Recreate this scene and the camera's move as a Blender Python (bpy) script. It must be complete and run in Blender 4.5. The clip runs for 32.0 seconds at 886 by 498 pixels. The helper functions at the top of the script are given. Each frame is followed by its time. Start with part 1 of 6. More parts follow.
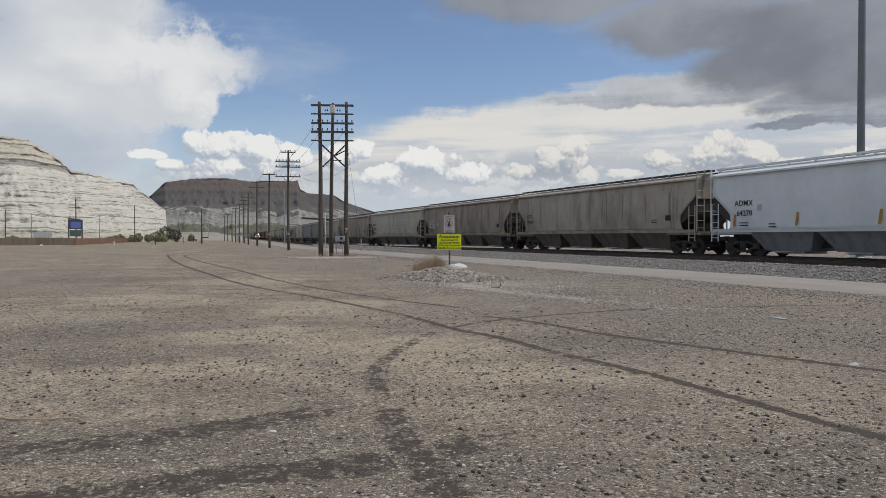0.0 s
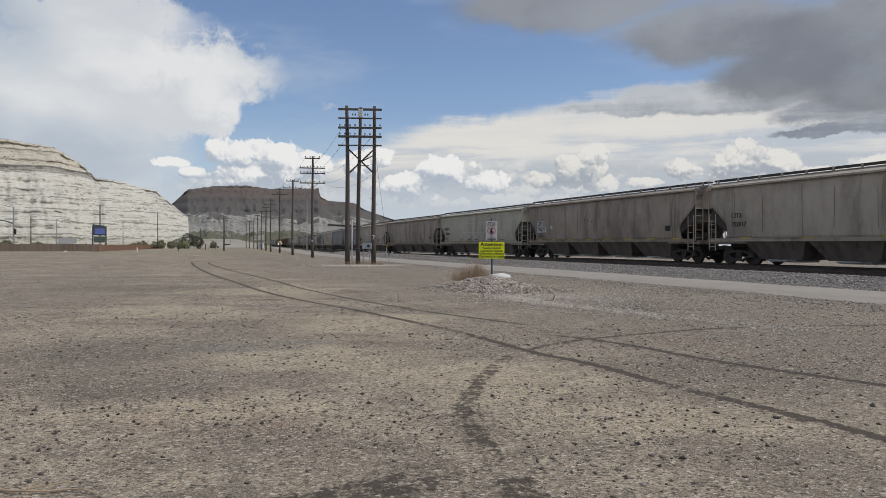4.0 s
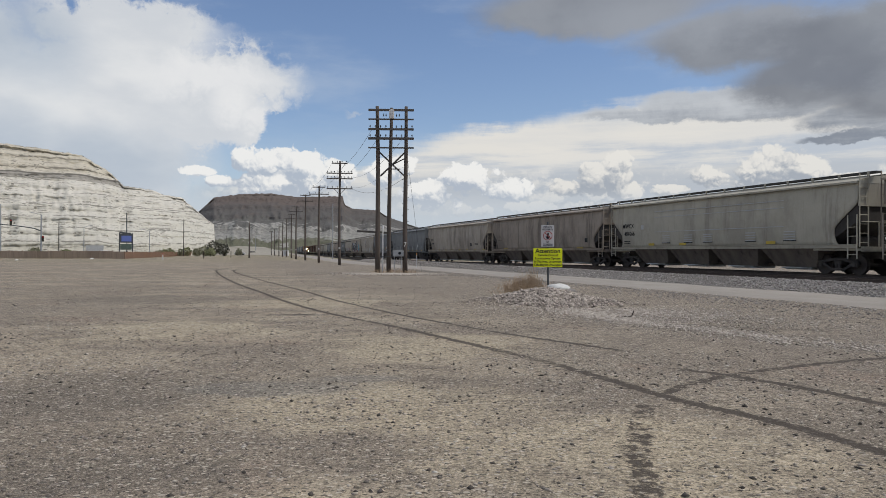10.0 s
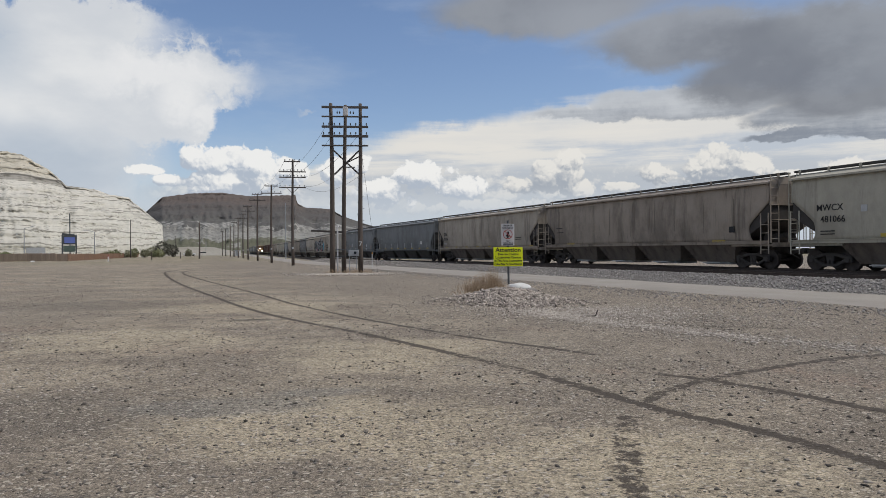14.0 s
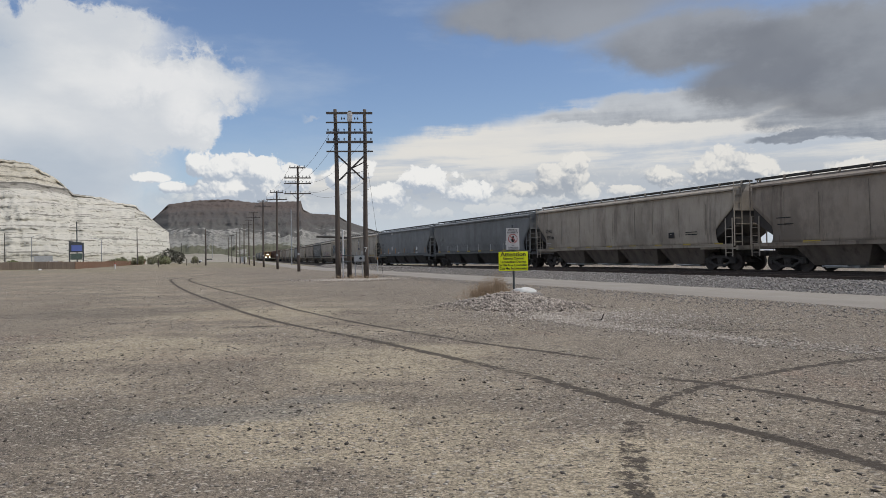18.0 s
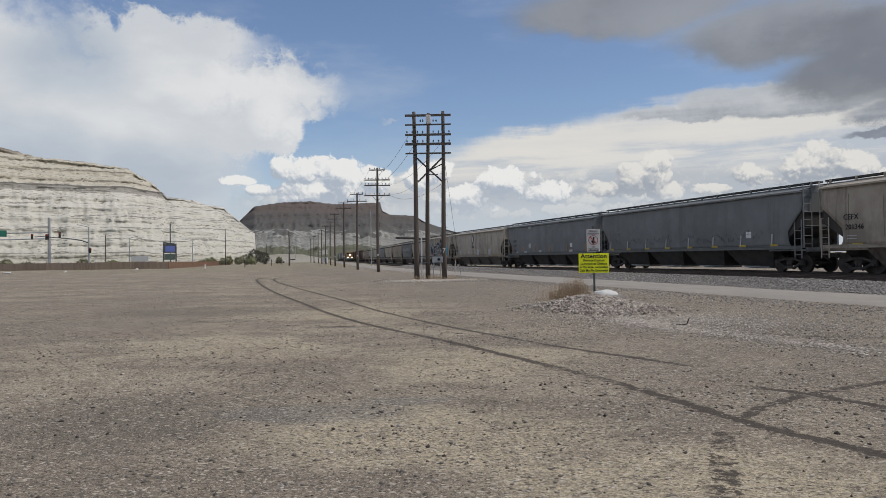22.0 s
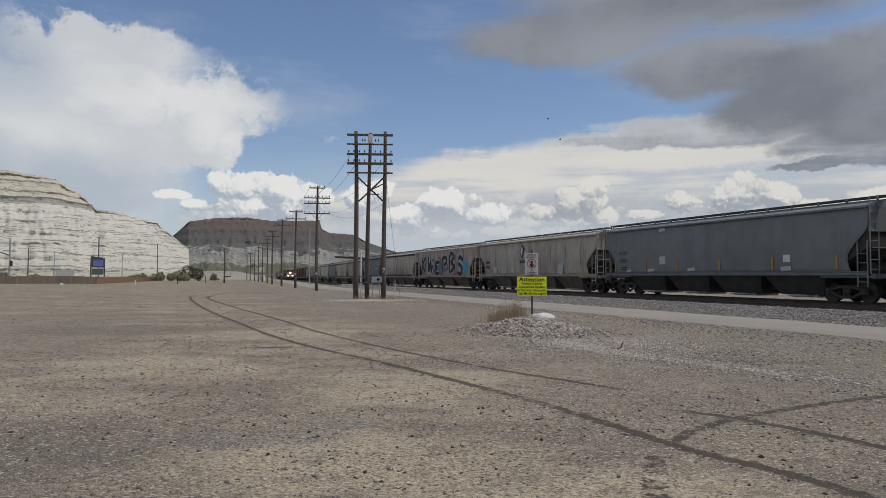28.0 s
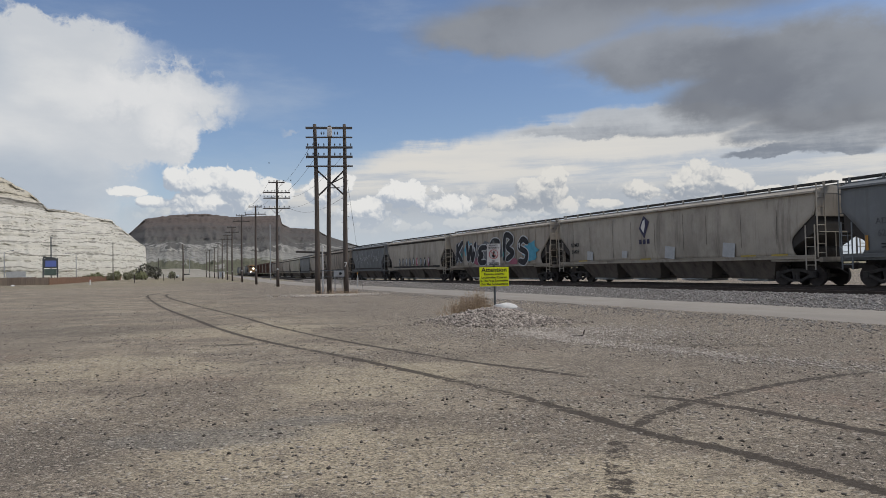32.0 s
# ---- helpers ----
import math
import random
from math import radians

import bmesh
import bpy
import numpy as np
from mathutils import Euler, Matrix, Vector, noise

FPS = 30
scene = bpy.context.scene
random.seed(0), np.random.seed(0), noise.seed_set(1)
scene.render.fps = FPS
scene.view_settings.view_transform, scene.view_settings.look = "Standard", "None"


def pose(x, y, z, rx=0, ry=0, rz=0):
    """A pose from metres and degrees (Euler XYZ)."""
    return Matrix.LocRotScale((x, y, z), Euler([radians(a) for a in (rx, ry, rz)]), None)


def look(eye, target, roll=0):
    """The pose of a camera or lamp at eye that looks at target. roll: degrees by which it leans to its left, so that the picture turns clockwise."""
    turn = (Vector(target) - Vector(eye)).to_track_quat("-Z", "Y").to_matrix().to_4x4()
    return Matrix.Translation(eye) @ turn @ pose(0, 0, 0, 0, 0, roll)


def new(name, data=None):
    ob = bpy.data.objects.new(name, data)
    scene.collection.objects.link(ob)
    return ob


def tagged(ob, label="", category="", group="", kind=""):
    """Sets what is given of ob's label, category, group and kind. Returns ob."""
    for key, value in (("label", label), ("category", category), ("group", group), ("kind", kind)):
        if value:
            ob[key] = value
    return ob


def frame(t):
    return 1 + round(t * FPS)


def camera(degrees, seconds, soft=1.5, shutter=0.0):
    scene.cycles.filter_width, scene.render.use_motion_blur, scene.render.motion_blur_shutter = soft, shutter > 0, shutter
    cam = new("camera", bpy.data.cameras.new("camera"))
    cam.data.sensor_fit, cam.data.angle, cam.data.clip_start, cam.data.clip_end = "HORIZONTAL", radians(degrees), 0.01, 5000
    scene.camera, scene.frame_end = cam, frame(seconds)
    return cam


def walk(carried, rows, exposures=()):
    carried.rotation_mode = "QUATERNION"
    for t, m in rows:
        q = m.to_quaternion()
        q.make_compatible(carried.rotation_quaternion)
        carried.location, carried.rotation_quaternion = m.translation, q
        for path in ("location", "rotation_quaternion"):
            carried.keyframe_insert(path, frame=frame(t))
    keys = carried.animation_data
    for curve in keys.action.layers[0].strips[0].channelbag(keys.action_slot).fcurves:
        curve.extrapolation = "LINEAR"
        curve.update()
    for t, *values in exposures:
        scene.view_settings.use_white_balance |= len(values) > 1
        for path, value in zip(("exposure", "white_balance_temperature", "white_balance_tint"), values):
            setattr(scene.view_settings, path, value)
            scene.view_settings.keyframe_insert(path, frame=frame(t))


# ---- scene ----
cam = camera(64.1, 32.0, soft=0.8)
PATH = [
    (0, (0.032, -0.359, 1.517), (0.165, 1.135, 1.491), -0.1),
    (0.5, (-0.061, -0.136, 1.523), (0.048, 1.360, 1.497), -0.2),
    (1, (-0.150, 0.053, 1.496), (-0.046, 1.548, 1.472), -0.1),
    (1.5, (-0.292, 0.275, 1.501), (-0.181, 1.771, 1.479), 0.2),
    (2, (-0.367, 0.511, 1.492), (-0.247, 2.006, 1.474), 0.4),
    (2.5, (-0.389, 0.746, 1.496), (-0.270, 2.240, 1.482), 0.5),
    (3, (-0.430, 0.921, 1.505), (-0.321, 2.417, 1.494), 0.4),
    (3.5, (-0.540, 1.123, 1.504), (-0.446, 2.620, 1.496), 0.1),
    (5.5, (-0.691, 1.961, 1.503), (-0.595, 3.458, 1.488), 0.4),
    (6, (-0.753, 2.174, 1.488), (-0.649, 3.671, 1.473), 0.5),
    (6.5, (-0.774, 2.437, 1.498), (-0.670, 3.933, 1.484), 0.5),
    (7, (-0.868, 2.686, 1.490), (-0.769, 4.183, 1.481), 0.5),
    (7.5, (-1.016, 2.926, 1.508), (-0.928, 4.423, 1.508), 0.6),
    (8, (-1.049, 3.131, 1.501), (-0.974, 4.628, 1.513), 0.5),
    (8.5, (-1.036, 3.379, 1.504), (-0.971, 4.877, 1.525), 0.4),
    (9, (-1.091, 3.605, 1.491), (-1.041, 5.104, 1.513), 0.2),
    (9.5, (-1.235, 3.846, 1.493), (-1.194, 5.345, 1.509), 0.2),
    (10, (-1.275, 4.042, 1.473), (-1.232, 5.542, 1.480), 0.2),
    (10.5, (-1.282, 4.249, 1.506), (-1.226, 5.748, 1.506), 0.2),
    (11, (-1.316, 4.435, 1.486), (-1.243, 5.934, 1.481), 0.1),
    (11.5, (-1.407, 4.556, 1.507), (-1.316, 6.053, 1.490), -0.3),
    (12, (-1.420, 4.595, 1.504), (-1.314, 6.091, 1.474), -0.4),
    (12.5, (-1.384, 4.571, 1.509), (-1.267, 6.065, 1.472), -0.3),
    (13, (-1.385, 4.549, 1.522), (-1.258, 6.043, 1.491), -0.1),
    (13.5, (-1.376, 4.551, 1.531), (-1.241, 6.044, 1.516), -0.1),
    (14, (-1.373, 4.569, 1.523), (-1.234, 6.063, 1.526), -0.4),
    (14.5, (-1.369, 4.561, 1.528), (-1.230, 6.054, 1.541), -0.7),
    (15, (-1.365, 4.574, 1.525), (-1.225, 6.067, 1.540), -0.8),
    (15.5, (-1.363, 4.572, 1.530), (-1.214, 6.065, 1.545), -0.8),
    (17.5, (-1.349, 4.585, 1.530), (-1.183, 6.077, 1.545), -0.8),
    (18, (-1.348, 4.592, 1.532), (-1.221, 6.086, 1.545), -0.9),
    (18.5, (-1.354, 4.613, 1.531), (-1.274, 6.112, 1.540), -0.8),
    (19, (-1.364, 4.616, 1.528), (-1.328, 6.116, 1.529), -0.7),
    (19.5, (-1.381, 4.609, 1.533), (-1.378, 6.109, 1.530), -0.7),
    (20, (-1.391, 4.595, 1.537), (-1.408, 6.095, 1.534), -0.8),
    (20.5, (-1.385, 4.613, 1.529), (-1.414, 6.113, 1.529), -0.8),
    (21, (-1.384, 4.623, 1.540), (-1.417, 6.123, 1.545), -0.9),
    (21.5, (-1.378, 4.623, 1.549), (-1.414, 6.123, 1.561), -0.8),
    (22, (-1.376, 4.610, 1.559), (-1.413, 6.110, 1.576), -0.8),
    (22.5, (-1.381, 4.606, 1.570), (-1.417, 6.105, 1.592), -0.6),
    (23, (-1.384, 4.604, 1.570), (-1.420, 6.103, 1.596), -0.6),
    (23.5, (-1.391, 4.609, 1.555), (-1.426, 6.108, 1.584), -0.4),
    (24, (-1.396, 4.604, 1.547), (-1.430, 6.103, 1.579), -0.3),
    (24.5, (-1.397, 4.599, 1.540), (-1.432, 6.098, 1.575), -0.2),
    (26.5, (-1.381, 4.609, 1.541), (-1.371, 6.109, 1.585), 0.2),
    (27, (-1.376, 4.601, 1.549), (-1.342, 6.099, 1.597), 0.2),
    (27.5, (-1.405, 4.587, 1.580), (-1.342, 6.085, 1.633), 0.3),
    (28, (-1.394, 4.591, 1.592), (-1.303, 6.088, 1.651), 0.2),
    (28.5, (-1.388, 4.563, 1.578), (-1.258, 6.056, 1.640), 0.3),
    (29, (-1.358, 4.578, 1.572), (-1.183, 6.066, 1.633), 0.2),
    (29.5, (-1.334, 4.625, 1.583), (-1.116, 6.107, 1.637), -0.1),
    (30, (-1.327, 4.634, 1.587), (-1.085, 6.114, 1.634), -0.3),
    (30.5, (-1.344, 4.618, 1.585), (-1.098, 6.097, 1.628), -0.6),
    (31, (-1.351, 4.636, 1.584), (-1.123, 6.118, 1.627), -0.8),
    (31.5, (-1.361, 4.640, 1.579), (-1.161, 6.126, 1.622), -1),
    (32, (-1.371, 4.637, 1.585), (-1.201, 6.127, 1.627), -1.1),
]
walk(cam, [(t, look(e, g, r)) for t, e, g, r in PATH], exposures=((0, -0.04), (6, 0.0), (14, 0.02), (22, -0.05), (28, -0.14), (32, -0.10)))

# ---- sky, sun ----
SUN_AZ, SUN_EL = 100.0, 55.0
world = bpy.data.worlds.new("world")
scene.world = world
world.use_nodes = True


class Graph:
    """Small helper that strings nodes together."""

    def __init__(self, tree):
        self.tree, self.nodes, self.links = tree, tree.nodes, tree.links

    def put(self, socket, value):
        if isinstance(value, bpy.types.NodeSocket):
            self.links.new(value, socket)
        elif value is not None:
            socket.default_value = value

    def node(self, kind, **props):
        made = self.nodes.new(kind)
        for key, value in props.items():
            setattr(made, key, value)
        return made

    def op(self, how, a, b=None, c=None, clamp=False):
        made = self.node("ShaderNodeMath", operation=how, use_clamp=clamp)
        for socket, value in zip(made.inputs, (a, b, c)):
            self.put(socket, value)
        return made.outputs[0]

    def add(self, a, b):
        return self.op("ADD", a, b)

    def mul(self, a, b):
        return self.op("MULTIPLY", a, b)

    def step(self, value, low, high, out_low=0.0, out_high=1.0):
        made = self.node("ShaderNodeMapRange", interpolation_type="SMOOTHSTEP")
        for socket, v in zip(made.inputs, (value, low, high, out_low, out_high)):
            self.put(socket, v)
        return made.outputs[0]

    def noise(self, vector, scale, detail=4.0, rough=0.55, distort=0.0):
        made = self.node("ShaderNodeTexNoise")
        self.put(made.inputs["Vector"], vector)
        made.inputs["Scale"].default_value, made.inputs["Detail"].default_value = scale, detail
        made.inputs["Roughness"].default_value, made.inputs["Distortion"].default_value = rough, distort
        return made.outputs["Fac"]

    def mix(self, factor, a, b, blend="MIX"):
        made = self.node("ShaderNodeMix", data_type="RGBA", blend_type=blend)
        self.put(made.inputs[0], factor)
        for socket, value in ((made.inputs[6], a), (made.inputs[7], b)):
            self.put(socket, (*value, 1.0) if isinstance(value, tuple) and len(value) == 3 else value)
        return made.outputs[2]

    def shift(self, vector, offset):
        made = self.node("ShaderNodeMapping")
        self.put(made.inputs["Vector"], vector)
        made.inputs["Location"].default_value = offset
        return made.outputs[0]

    def stretch(self, vector, scale):
        made = self.node("ShaderNodeMapping")
        self.put(made.inputs["Vector"], vector)
        made.inputs["Scale"].default_value = scale
        return made.outputs[0]


def build_sky(g):
    """Blue sky with a towering anvil cloud, cumulus heads over the horizon, a pale layered sheet and a dark rain cloud."""
    for old in list(g.nodes):
        g.nodes.remove(old)
    way = g.node("ShaderNodeTexCoord").outputs["Generated"]
    axis = g.node("ShaderNodeSeparateXYZ")
    g.put(axis.inputs[0], way)
    x, y, z = axis.outputs
    azimuth = g.mul(g.op("ARCTAN2", x, y), 57.2958)
    height = g.mul(g.op("ARCSINE", z), 57.2958)
    bend = g.node("ShaderNodeTexNoise")
    g.put(bend.inputs["Vector"], way)
    bend.inputs["Scale"].default_value, bend.inputs["Detail"].default_value, bend.inputs["Roughness"].default_value = 30.0, 6.0, 0.6
    bent = g.node("ShaderNodeVectorMath", operation="MULTIPLY_ADD")
    g.put(bent.inputs[0], bend.outputs["Color"])
    bent.inputs[1].default_value = (0.035, 0.035, 0.035)
    g.put(bent.inputs[2], way)
    curled = bent.outputs[0]

    def puffs(where, size=15.0):
        """Cauliflower heads, large ones carrying smaller ones; about -0.5 to 0.5."""
        total = None
        for times, share in ((1.0, 0.9), (2.3, 0.55), (5.2, 0.32), (11.0, 0.18)):
            cell = g.node("ShaderNodeTexVoronoi", feature="SMOOTH_F1")
            g.put(cell.inputs["Vector"], where)
            cell.inputs["Scale"].default_value, cell.inputs["Smoothness"].default_value = size * times, 0.18
            one = g.mul(g.op("SUBTRACT", 0.43, cell.outputs["Distance"]), share)
            total = one if total is None else g.add(total, one)
        return total

    def blobs(spots, a, e, smooth=0.12):
        field = None
        for sa, se, ra, re in spots:
            da, de = g.mul(g.add(a, -sa), 1 / ra), g.mul(g.add(e, -se), 1 / re)
            one = g.op("SUBTRACT", 1.0, g.op("SQRT", g.add(g.mul(da, da), g.mul(de, de))))
            field = one if field is None else g.op("SMOOTH_MAX", field, one, smooth)
        return field

    def moved(da, de):
        """Bearing, height and noise space a little further towards the sun's side."""
        return g.add(azimuth, da), g.add(height, de), g.shift(curled, (da / 57.3, 0.0, de / 57.3))

    broad = g.noise(way, 5, 4, 0.5)
    fibre = g.noise(g.stretch(way, (1, 1, 1.8)), 9, 9, 0.62)
    fine = g.noise(way, 26, 8, 0.66)
    sky = g.node("ShaderNodeTexSky", sky_type="NISHITA", sun_disc=False, sun_elevation=radians(SUN_EL), sun_rotation=radians(SUN_AZ), dust_density=0.4)
    blue = g.mix(1.0, sky.outputs[0], (SKY_GAIN * 0.94, SKY_GAIN * 0.96, SKY_GAIN * 1.06), "MULTIPLY")
    # pale haze low over the horizon and thin veils
    colour = g.mix(g.step(height, 11.0, 2.0, 0.0, 0.75), blue, (0.50, 0.60, 0.72))
    wisp = g.noise(g.stretch(way, (1, 1, 4)), 3.0, 7, 0.6)
    veil = g.mul(g.step(wisp, 0.46, 0.76, 0.0, 0.36), g.step(height, 4.0, 9.0))
    colour = g.mix(veil, colour, (0.58, 0.65, 0.74))
    # pale sheet behind the cumulus, in level layers
    layers = g.noise(g.stretch(way, (1, 1, 10)), 4, 7, 0.62)
    drift = g.add(height, g.add(g.mul(g.add(layers, -0.5), 3.2), g.mul(g.add(fine, -0.5), 1.3)))
    sheet = g.step(blobs([(22.4, 7.8, 18.6, 4.8), (10.1, 6.9, 14.6, 3.7), (36.6, 6.4, 13.9, 5.0), (1.0, 5.2, 11.7, 2.3)], azimuth, drift), 0.0, 0.26, 0.0, 0.97)
    pale = g.mix(g.step(layers, 0.36, 0.58), (0.55, 0.60, 0.67), (0.80, 0.785, 0.75))
    warm = g.step(blobs([(23.2, 9.0, 16.9, 1.8), (7.9, 9.0, 9.9, 1.8)], azimuth, drift), 0.0, 0.6, 0.0, 0.8)
    pale = g.mix(warm, pale, (0.845, 0.815, 0.76))
    colour = g.mix(sheet, colour, pale)
    # towering cloud with a fibrous anvil and soft grey folds
    a_soft = g.add(azimuth, g.mul(g.add(fibre, -0.5), 3.4))
    e_soft = g.add(height, g.add(g.mul(g.add(fibre, -0.5), 2.6), g.mul(puffs(curled, 24.0), 1.6)))
    mass = [(-22.2, 11.8, 10.8, 5.0), (-15.0, 13.0, 6.6, 2.9), (-25.1, 6.5, 9.9, 5.0), (-17.2, 9.4, 5.1, 2.5), (-35.9, 10.7, 13.3, 8.6), (-22.9, 15.9, 8.2, 2.2)]
    edge = blobs(mass, a_soft, e_soft, 0.2)
    crisp = g.step(blobs([(-13.2, 9.7, 3.7, 2.5)], azimuth, height), 0.0, 0.5)
    tower = g.mix(crisp, g.step(edge, -0.02, 0.42), g.step(edge, 0.04, 0.14))
    folds = g.step(g.noise(g.stretch(way, (1, 1, 2.2)), 5.0, 7, 0.55), 0.34, 0.66)
    white = g.mix(folds, (0.68, 0.71, 0.75), (0.84, 0.85, 0.855))
    under = g.step(blobs([(-22.7, 6.1, 10.0, 3.8), (-29.0, 13.2, 5.7, 4.6), (-33.2, 5.9, 11.4, 5.3)], azimuth, g.add(height, g.mul(g.add(broad, -0.5), 7.0))), 0.0, 0.75, 0.0, 0.95)
    white = g.mix(under, white, g.mix(folds, (0.50, 0.565, 0.65), (0.60, 0.655, 0.72)))
    glare = g.step(blobs([(-16.2, 12.7, 7.5, 2.4), (-13.3, 10.1, 2.0, 1.7), (-15.0, 11.2, 2.4, 2.5)], azimuth, e_soft), 0.0, 0.8, 0.0, 0.9)
    white = g.mix(glare, white, g.mix(fine, (0.82, 0.83, 0.845), (0.94, 0.935, 0.925)))
    colour = g.mix(g.mul(tower, 0.97), colour, white)
    wad = g.step(blobs([(-5.6, 10.9, 1.1, 0.5)], a_soft, e_soft), 0.0, 0.9, 0.0, 0.4)
    colour = g.mix(wad, colour, (0.62, 0.64, 0.68))
    # cumulus heads along the horizon, lit from the upper right
    heads = [(-12.1, 7.1, 2.6, 2.0), (-14.4, 7.2, 1.4, 1.5), (-9.5, 6.7, 2.4, 1.7), (-6.8, 6.4, 2.3, 1.7), (-17.3, 6.1, 1.8, 0.6), (-15.8, 5.4, 2.4, 0.8), (-10.9, 5.4, 6.3, 1.3), (-3.5, 6.1, 2.2, 1.3), (-1.3, 7.1, 1.5, 1.2),
             (3.5, 5.8, 3.8, 1.6), (7.0, 5.1, 3.0, 1.4), (0.6, 5.0, 3.2, 1.5)]
    more = [(14.0, 6.1, 3.5, 2.0), (15.1, 6.8, 1.8, 1.3), (11.7, 5.2, 2.1, 1.2), (16.7, 4.8, 1.3, 1.0), (25.7, 6.1, 4.5, 2.2), (22.4, 5.9, 3.0, 1.7), (28.9, 5.9, 2.0, 1.4), (19.8, 4.8, 2.6, 0.8), (32.1, 5.1, 3.2, 0.9), (10.1, 3.5, 7.2, 1.0), (35.2, 5.2, 2.7, 1.0)]

    murk = g.step(blobs([(14.6, 4.6, 18.1, 2.8), (29.1, 4.8, 12.4, 2.6), (1.9, 4.4, 9.0, 2.3), (-10.0, 4.5, 9.3, 1.5)], azimuth, height), 0.0, 0.5, 0.0, 0.85)
    mottle = g.step(g.add(puffs(g.stretch(curled, (1, 1, 1.5)), 21.0), g.mul(g.add(fine, -0.5), 0.8)), -0.22, 0.34)
    colour = g.mix(murk, colour, g.mix(mottle, (0.50, 0.545, 0.605), (0.78, 0.775, 0.755)))

    def cumulus(spots, a, e, where):
        return g.add(blobs(spots, a, e, 0.08), g.mul(puffs(where), 0.95))

    for spots, core, lit, grey, strong in ((more, -0.25, (0.86, 0.84, 0.795), (0.40, 0.44, 0.50), 0.9), (heads, -0.40, (0.94, 0.935, 0.915), (0.47, 0.53, 0.62), 0.95)):
        here = cumulus(spots, azimuth, height, curled)
        near, far = cumulus(spots, *moved(0.12, 0.22)), cumulus(spots, *moved(0.5, 1.25))
        shade = g.add(g.mul(g.op("SUBTRACT", here, near), 1.9), g.mul(g.op("SUBTRACT", here, far), 0.8))
        bright = g.step(g.add(shade, g.mul(g.add(fine, -0.5), 0.5)), core, core + 1.05)
        body = g.mix(bright, grey, lit)
        colour = g.mix(g.mul(g.step(here, 0.0, 0.17), strong), colour, body)
        # their feet fade into haze
        colour = g.mix(g.step(height, 5.2, 3.2, 0.0, 0.5), colour, (0.60, 0.655, 0.715))
    # dark rain cloud and the torn shelves below it
    ragged_a = g.add(azimuth, g.add(g.mul(g.add(fibre, -0.5), 5.0), g.mul(g.add(fine, -0.5), 1.4)))
    ragged_e = g.add(height, g.add(g.mul(g.add(fibre, -0.5), 2.6), g.mul(g.add(fine, -0.5), 1.0)))
    shelf = blobs([(20.2, 10.6, 9.0, 0.7), (24.8, 10.8, 7.6, 1.3), (21.1, 11.4, 4.6, 1.1), (32.1, 8.2, 4.0, 0.5), (35.9, 8.3, 4.0, 1.0), (36.6, 7.7, 2.0, 0.5), (34.5, 9.5, 6.9, 1.2)], ragged_a, ragged_e)
    lower = g.add(height, g.mul(g.add(fine, -0.5), 2.0))
    shelf_tone = g.mix(g.step(g.add(layers, g.mul(fine, 0.5)), 0.55, 0.95), (0.25, 0.28, 0.335), (0.52, 0.55, 0.59))
    shelf_tone = g.mix(g.step(lower, 9.2, 12.0, 0.0, 0.75), shelf_tone, (0.60, 0.63, 0.67))
    colour = g.mix(g.step(shelf, 0.0, 0.30, 0.0, 0.93), colour, shelf_tone)
    dark = blobs([(33.8, 13.9, 11.5, 4.5), (24.3, 15.7, 9.6, 2.8), (13.7, 18.6, 11.4, 2.5), (36.5, 10.9, 8.6, 2.5), (28.3, 12.1, 5.7, 2.1), (42.3, 11.9, 8.6, 5.2), (25.1, 21.7, 19.5, 4.7)], ragged_a, ragged_e, 0.2)
    gloom = g.mix(g.step(broad, 0.32, 0.68), (0.20, 0.215, 0.25), (0.31, 0.33, 0.365))
    gloom = g.mix(g.step(blobs([(18.9, 17.7, 12.7, 3.2), (26.7, 17.7, 7.8, 2.3)], azimuth, ragged_e), 0.0, 0.8, 0.0, 0.75), gloom, (0.37, 0.395, 0.44))
    gloom = g.mix(g.step(fibre, 0.42, 0.62, 0.0, 0.3), gloom, (0.37, 0.395, 0.435))
    colour = g.mix(g.step(dark, 0.0, 0.46, 0.0, 0.96), colour, gloom)
    # broken cloud over the rest of the sky
    behind = g.step(g.op("ABSOLUTE", azimuth), 48.0, 70.0)
    high = g.op("MAXIMUM", behind, g.step(height, 24.0, 40.0))
    broken = g.mul(g.step(g.noise(way, 2.2, 7, 0.6), 0.42, 0.62), g.mul(high, 0.9))
    colour = g.mix(broken, colour, g.mix(broad, (0.45, 0.48, 0.53), (0.9, 0.9, 0.9)))
    back = g.node("ShaderNodeBackground")
    g.put(back.inputs["Color"], colour)
    back.inputs["Strength"].default_value = SKY_STRENGTH
    g.put(g.node("ShaderNodeOutputWorld").inputs[0], back.outputs[0])


SKY_GAIN, SKY_STRENGTH = 0.115, 0.9
build_sky(Graph(world.node_tree))
sun = new("sun", bpy.data.lights.new("sun", "SUN"))
sun.data.energy, sun.data.angle, sun.data.color = 2.2, radians(6), (1.0, 0.94, 0.85)
sun.matrix_world = look((0, 0, 0), (-math.sin(radians(SUN_AZ)) * math.cos(radians(SUN_EL)), -math.cos(radians(SUN_AZ)) * math.cos(radians(SUN_EL)), -math.sin(radians(SUN_EL))))

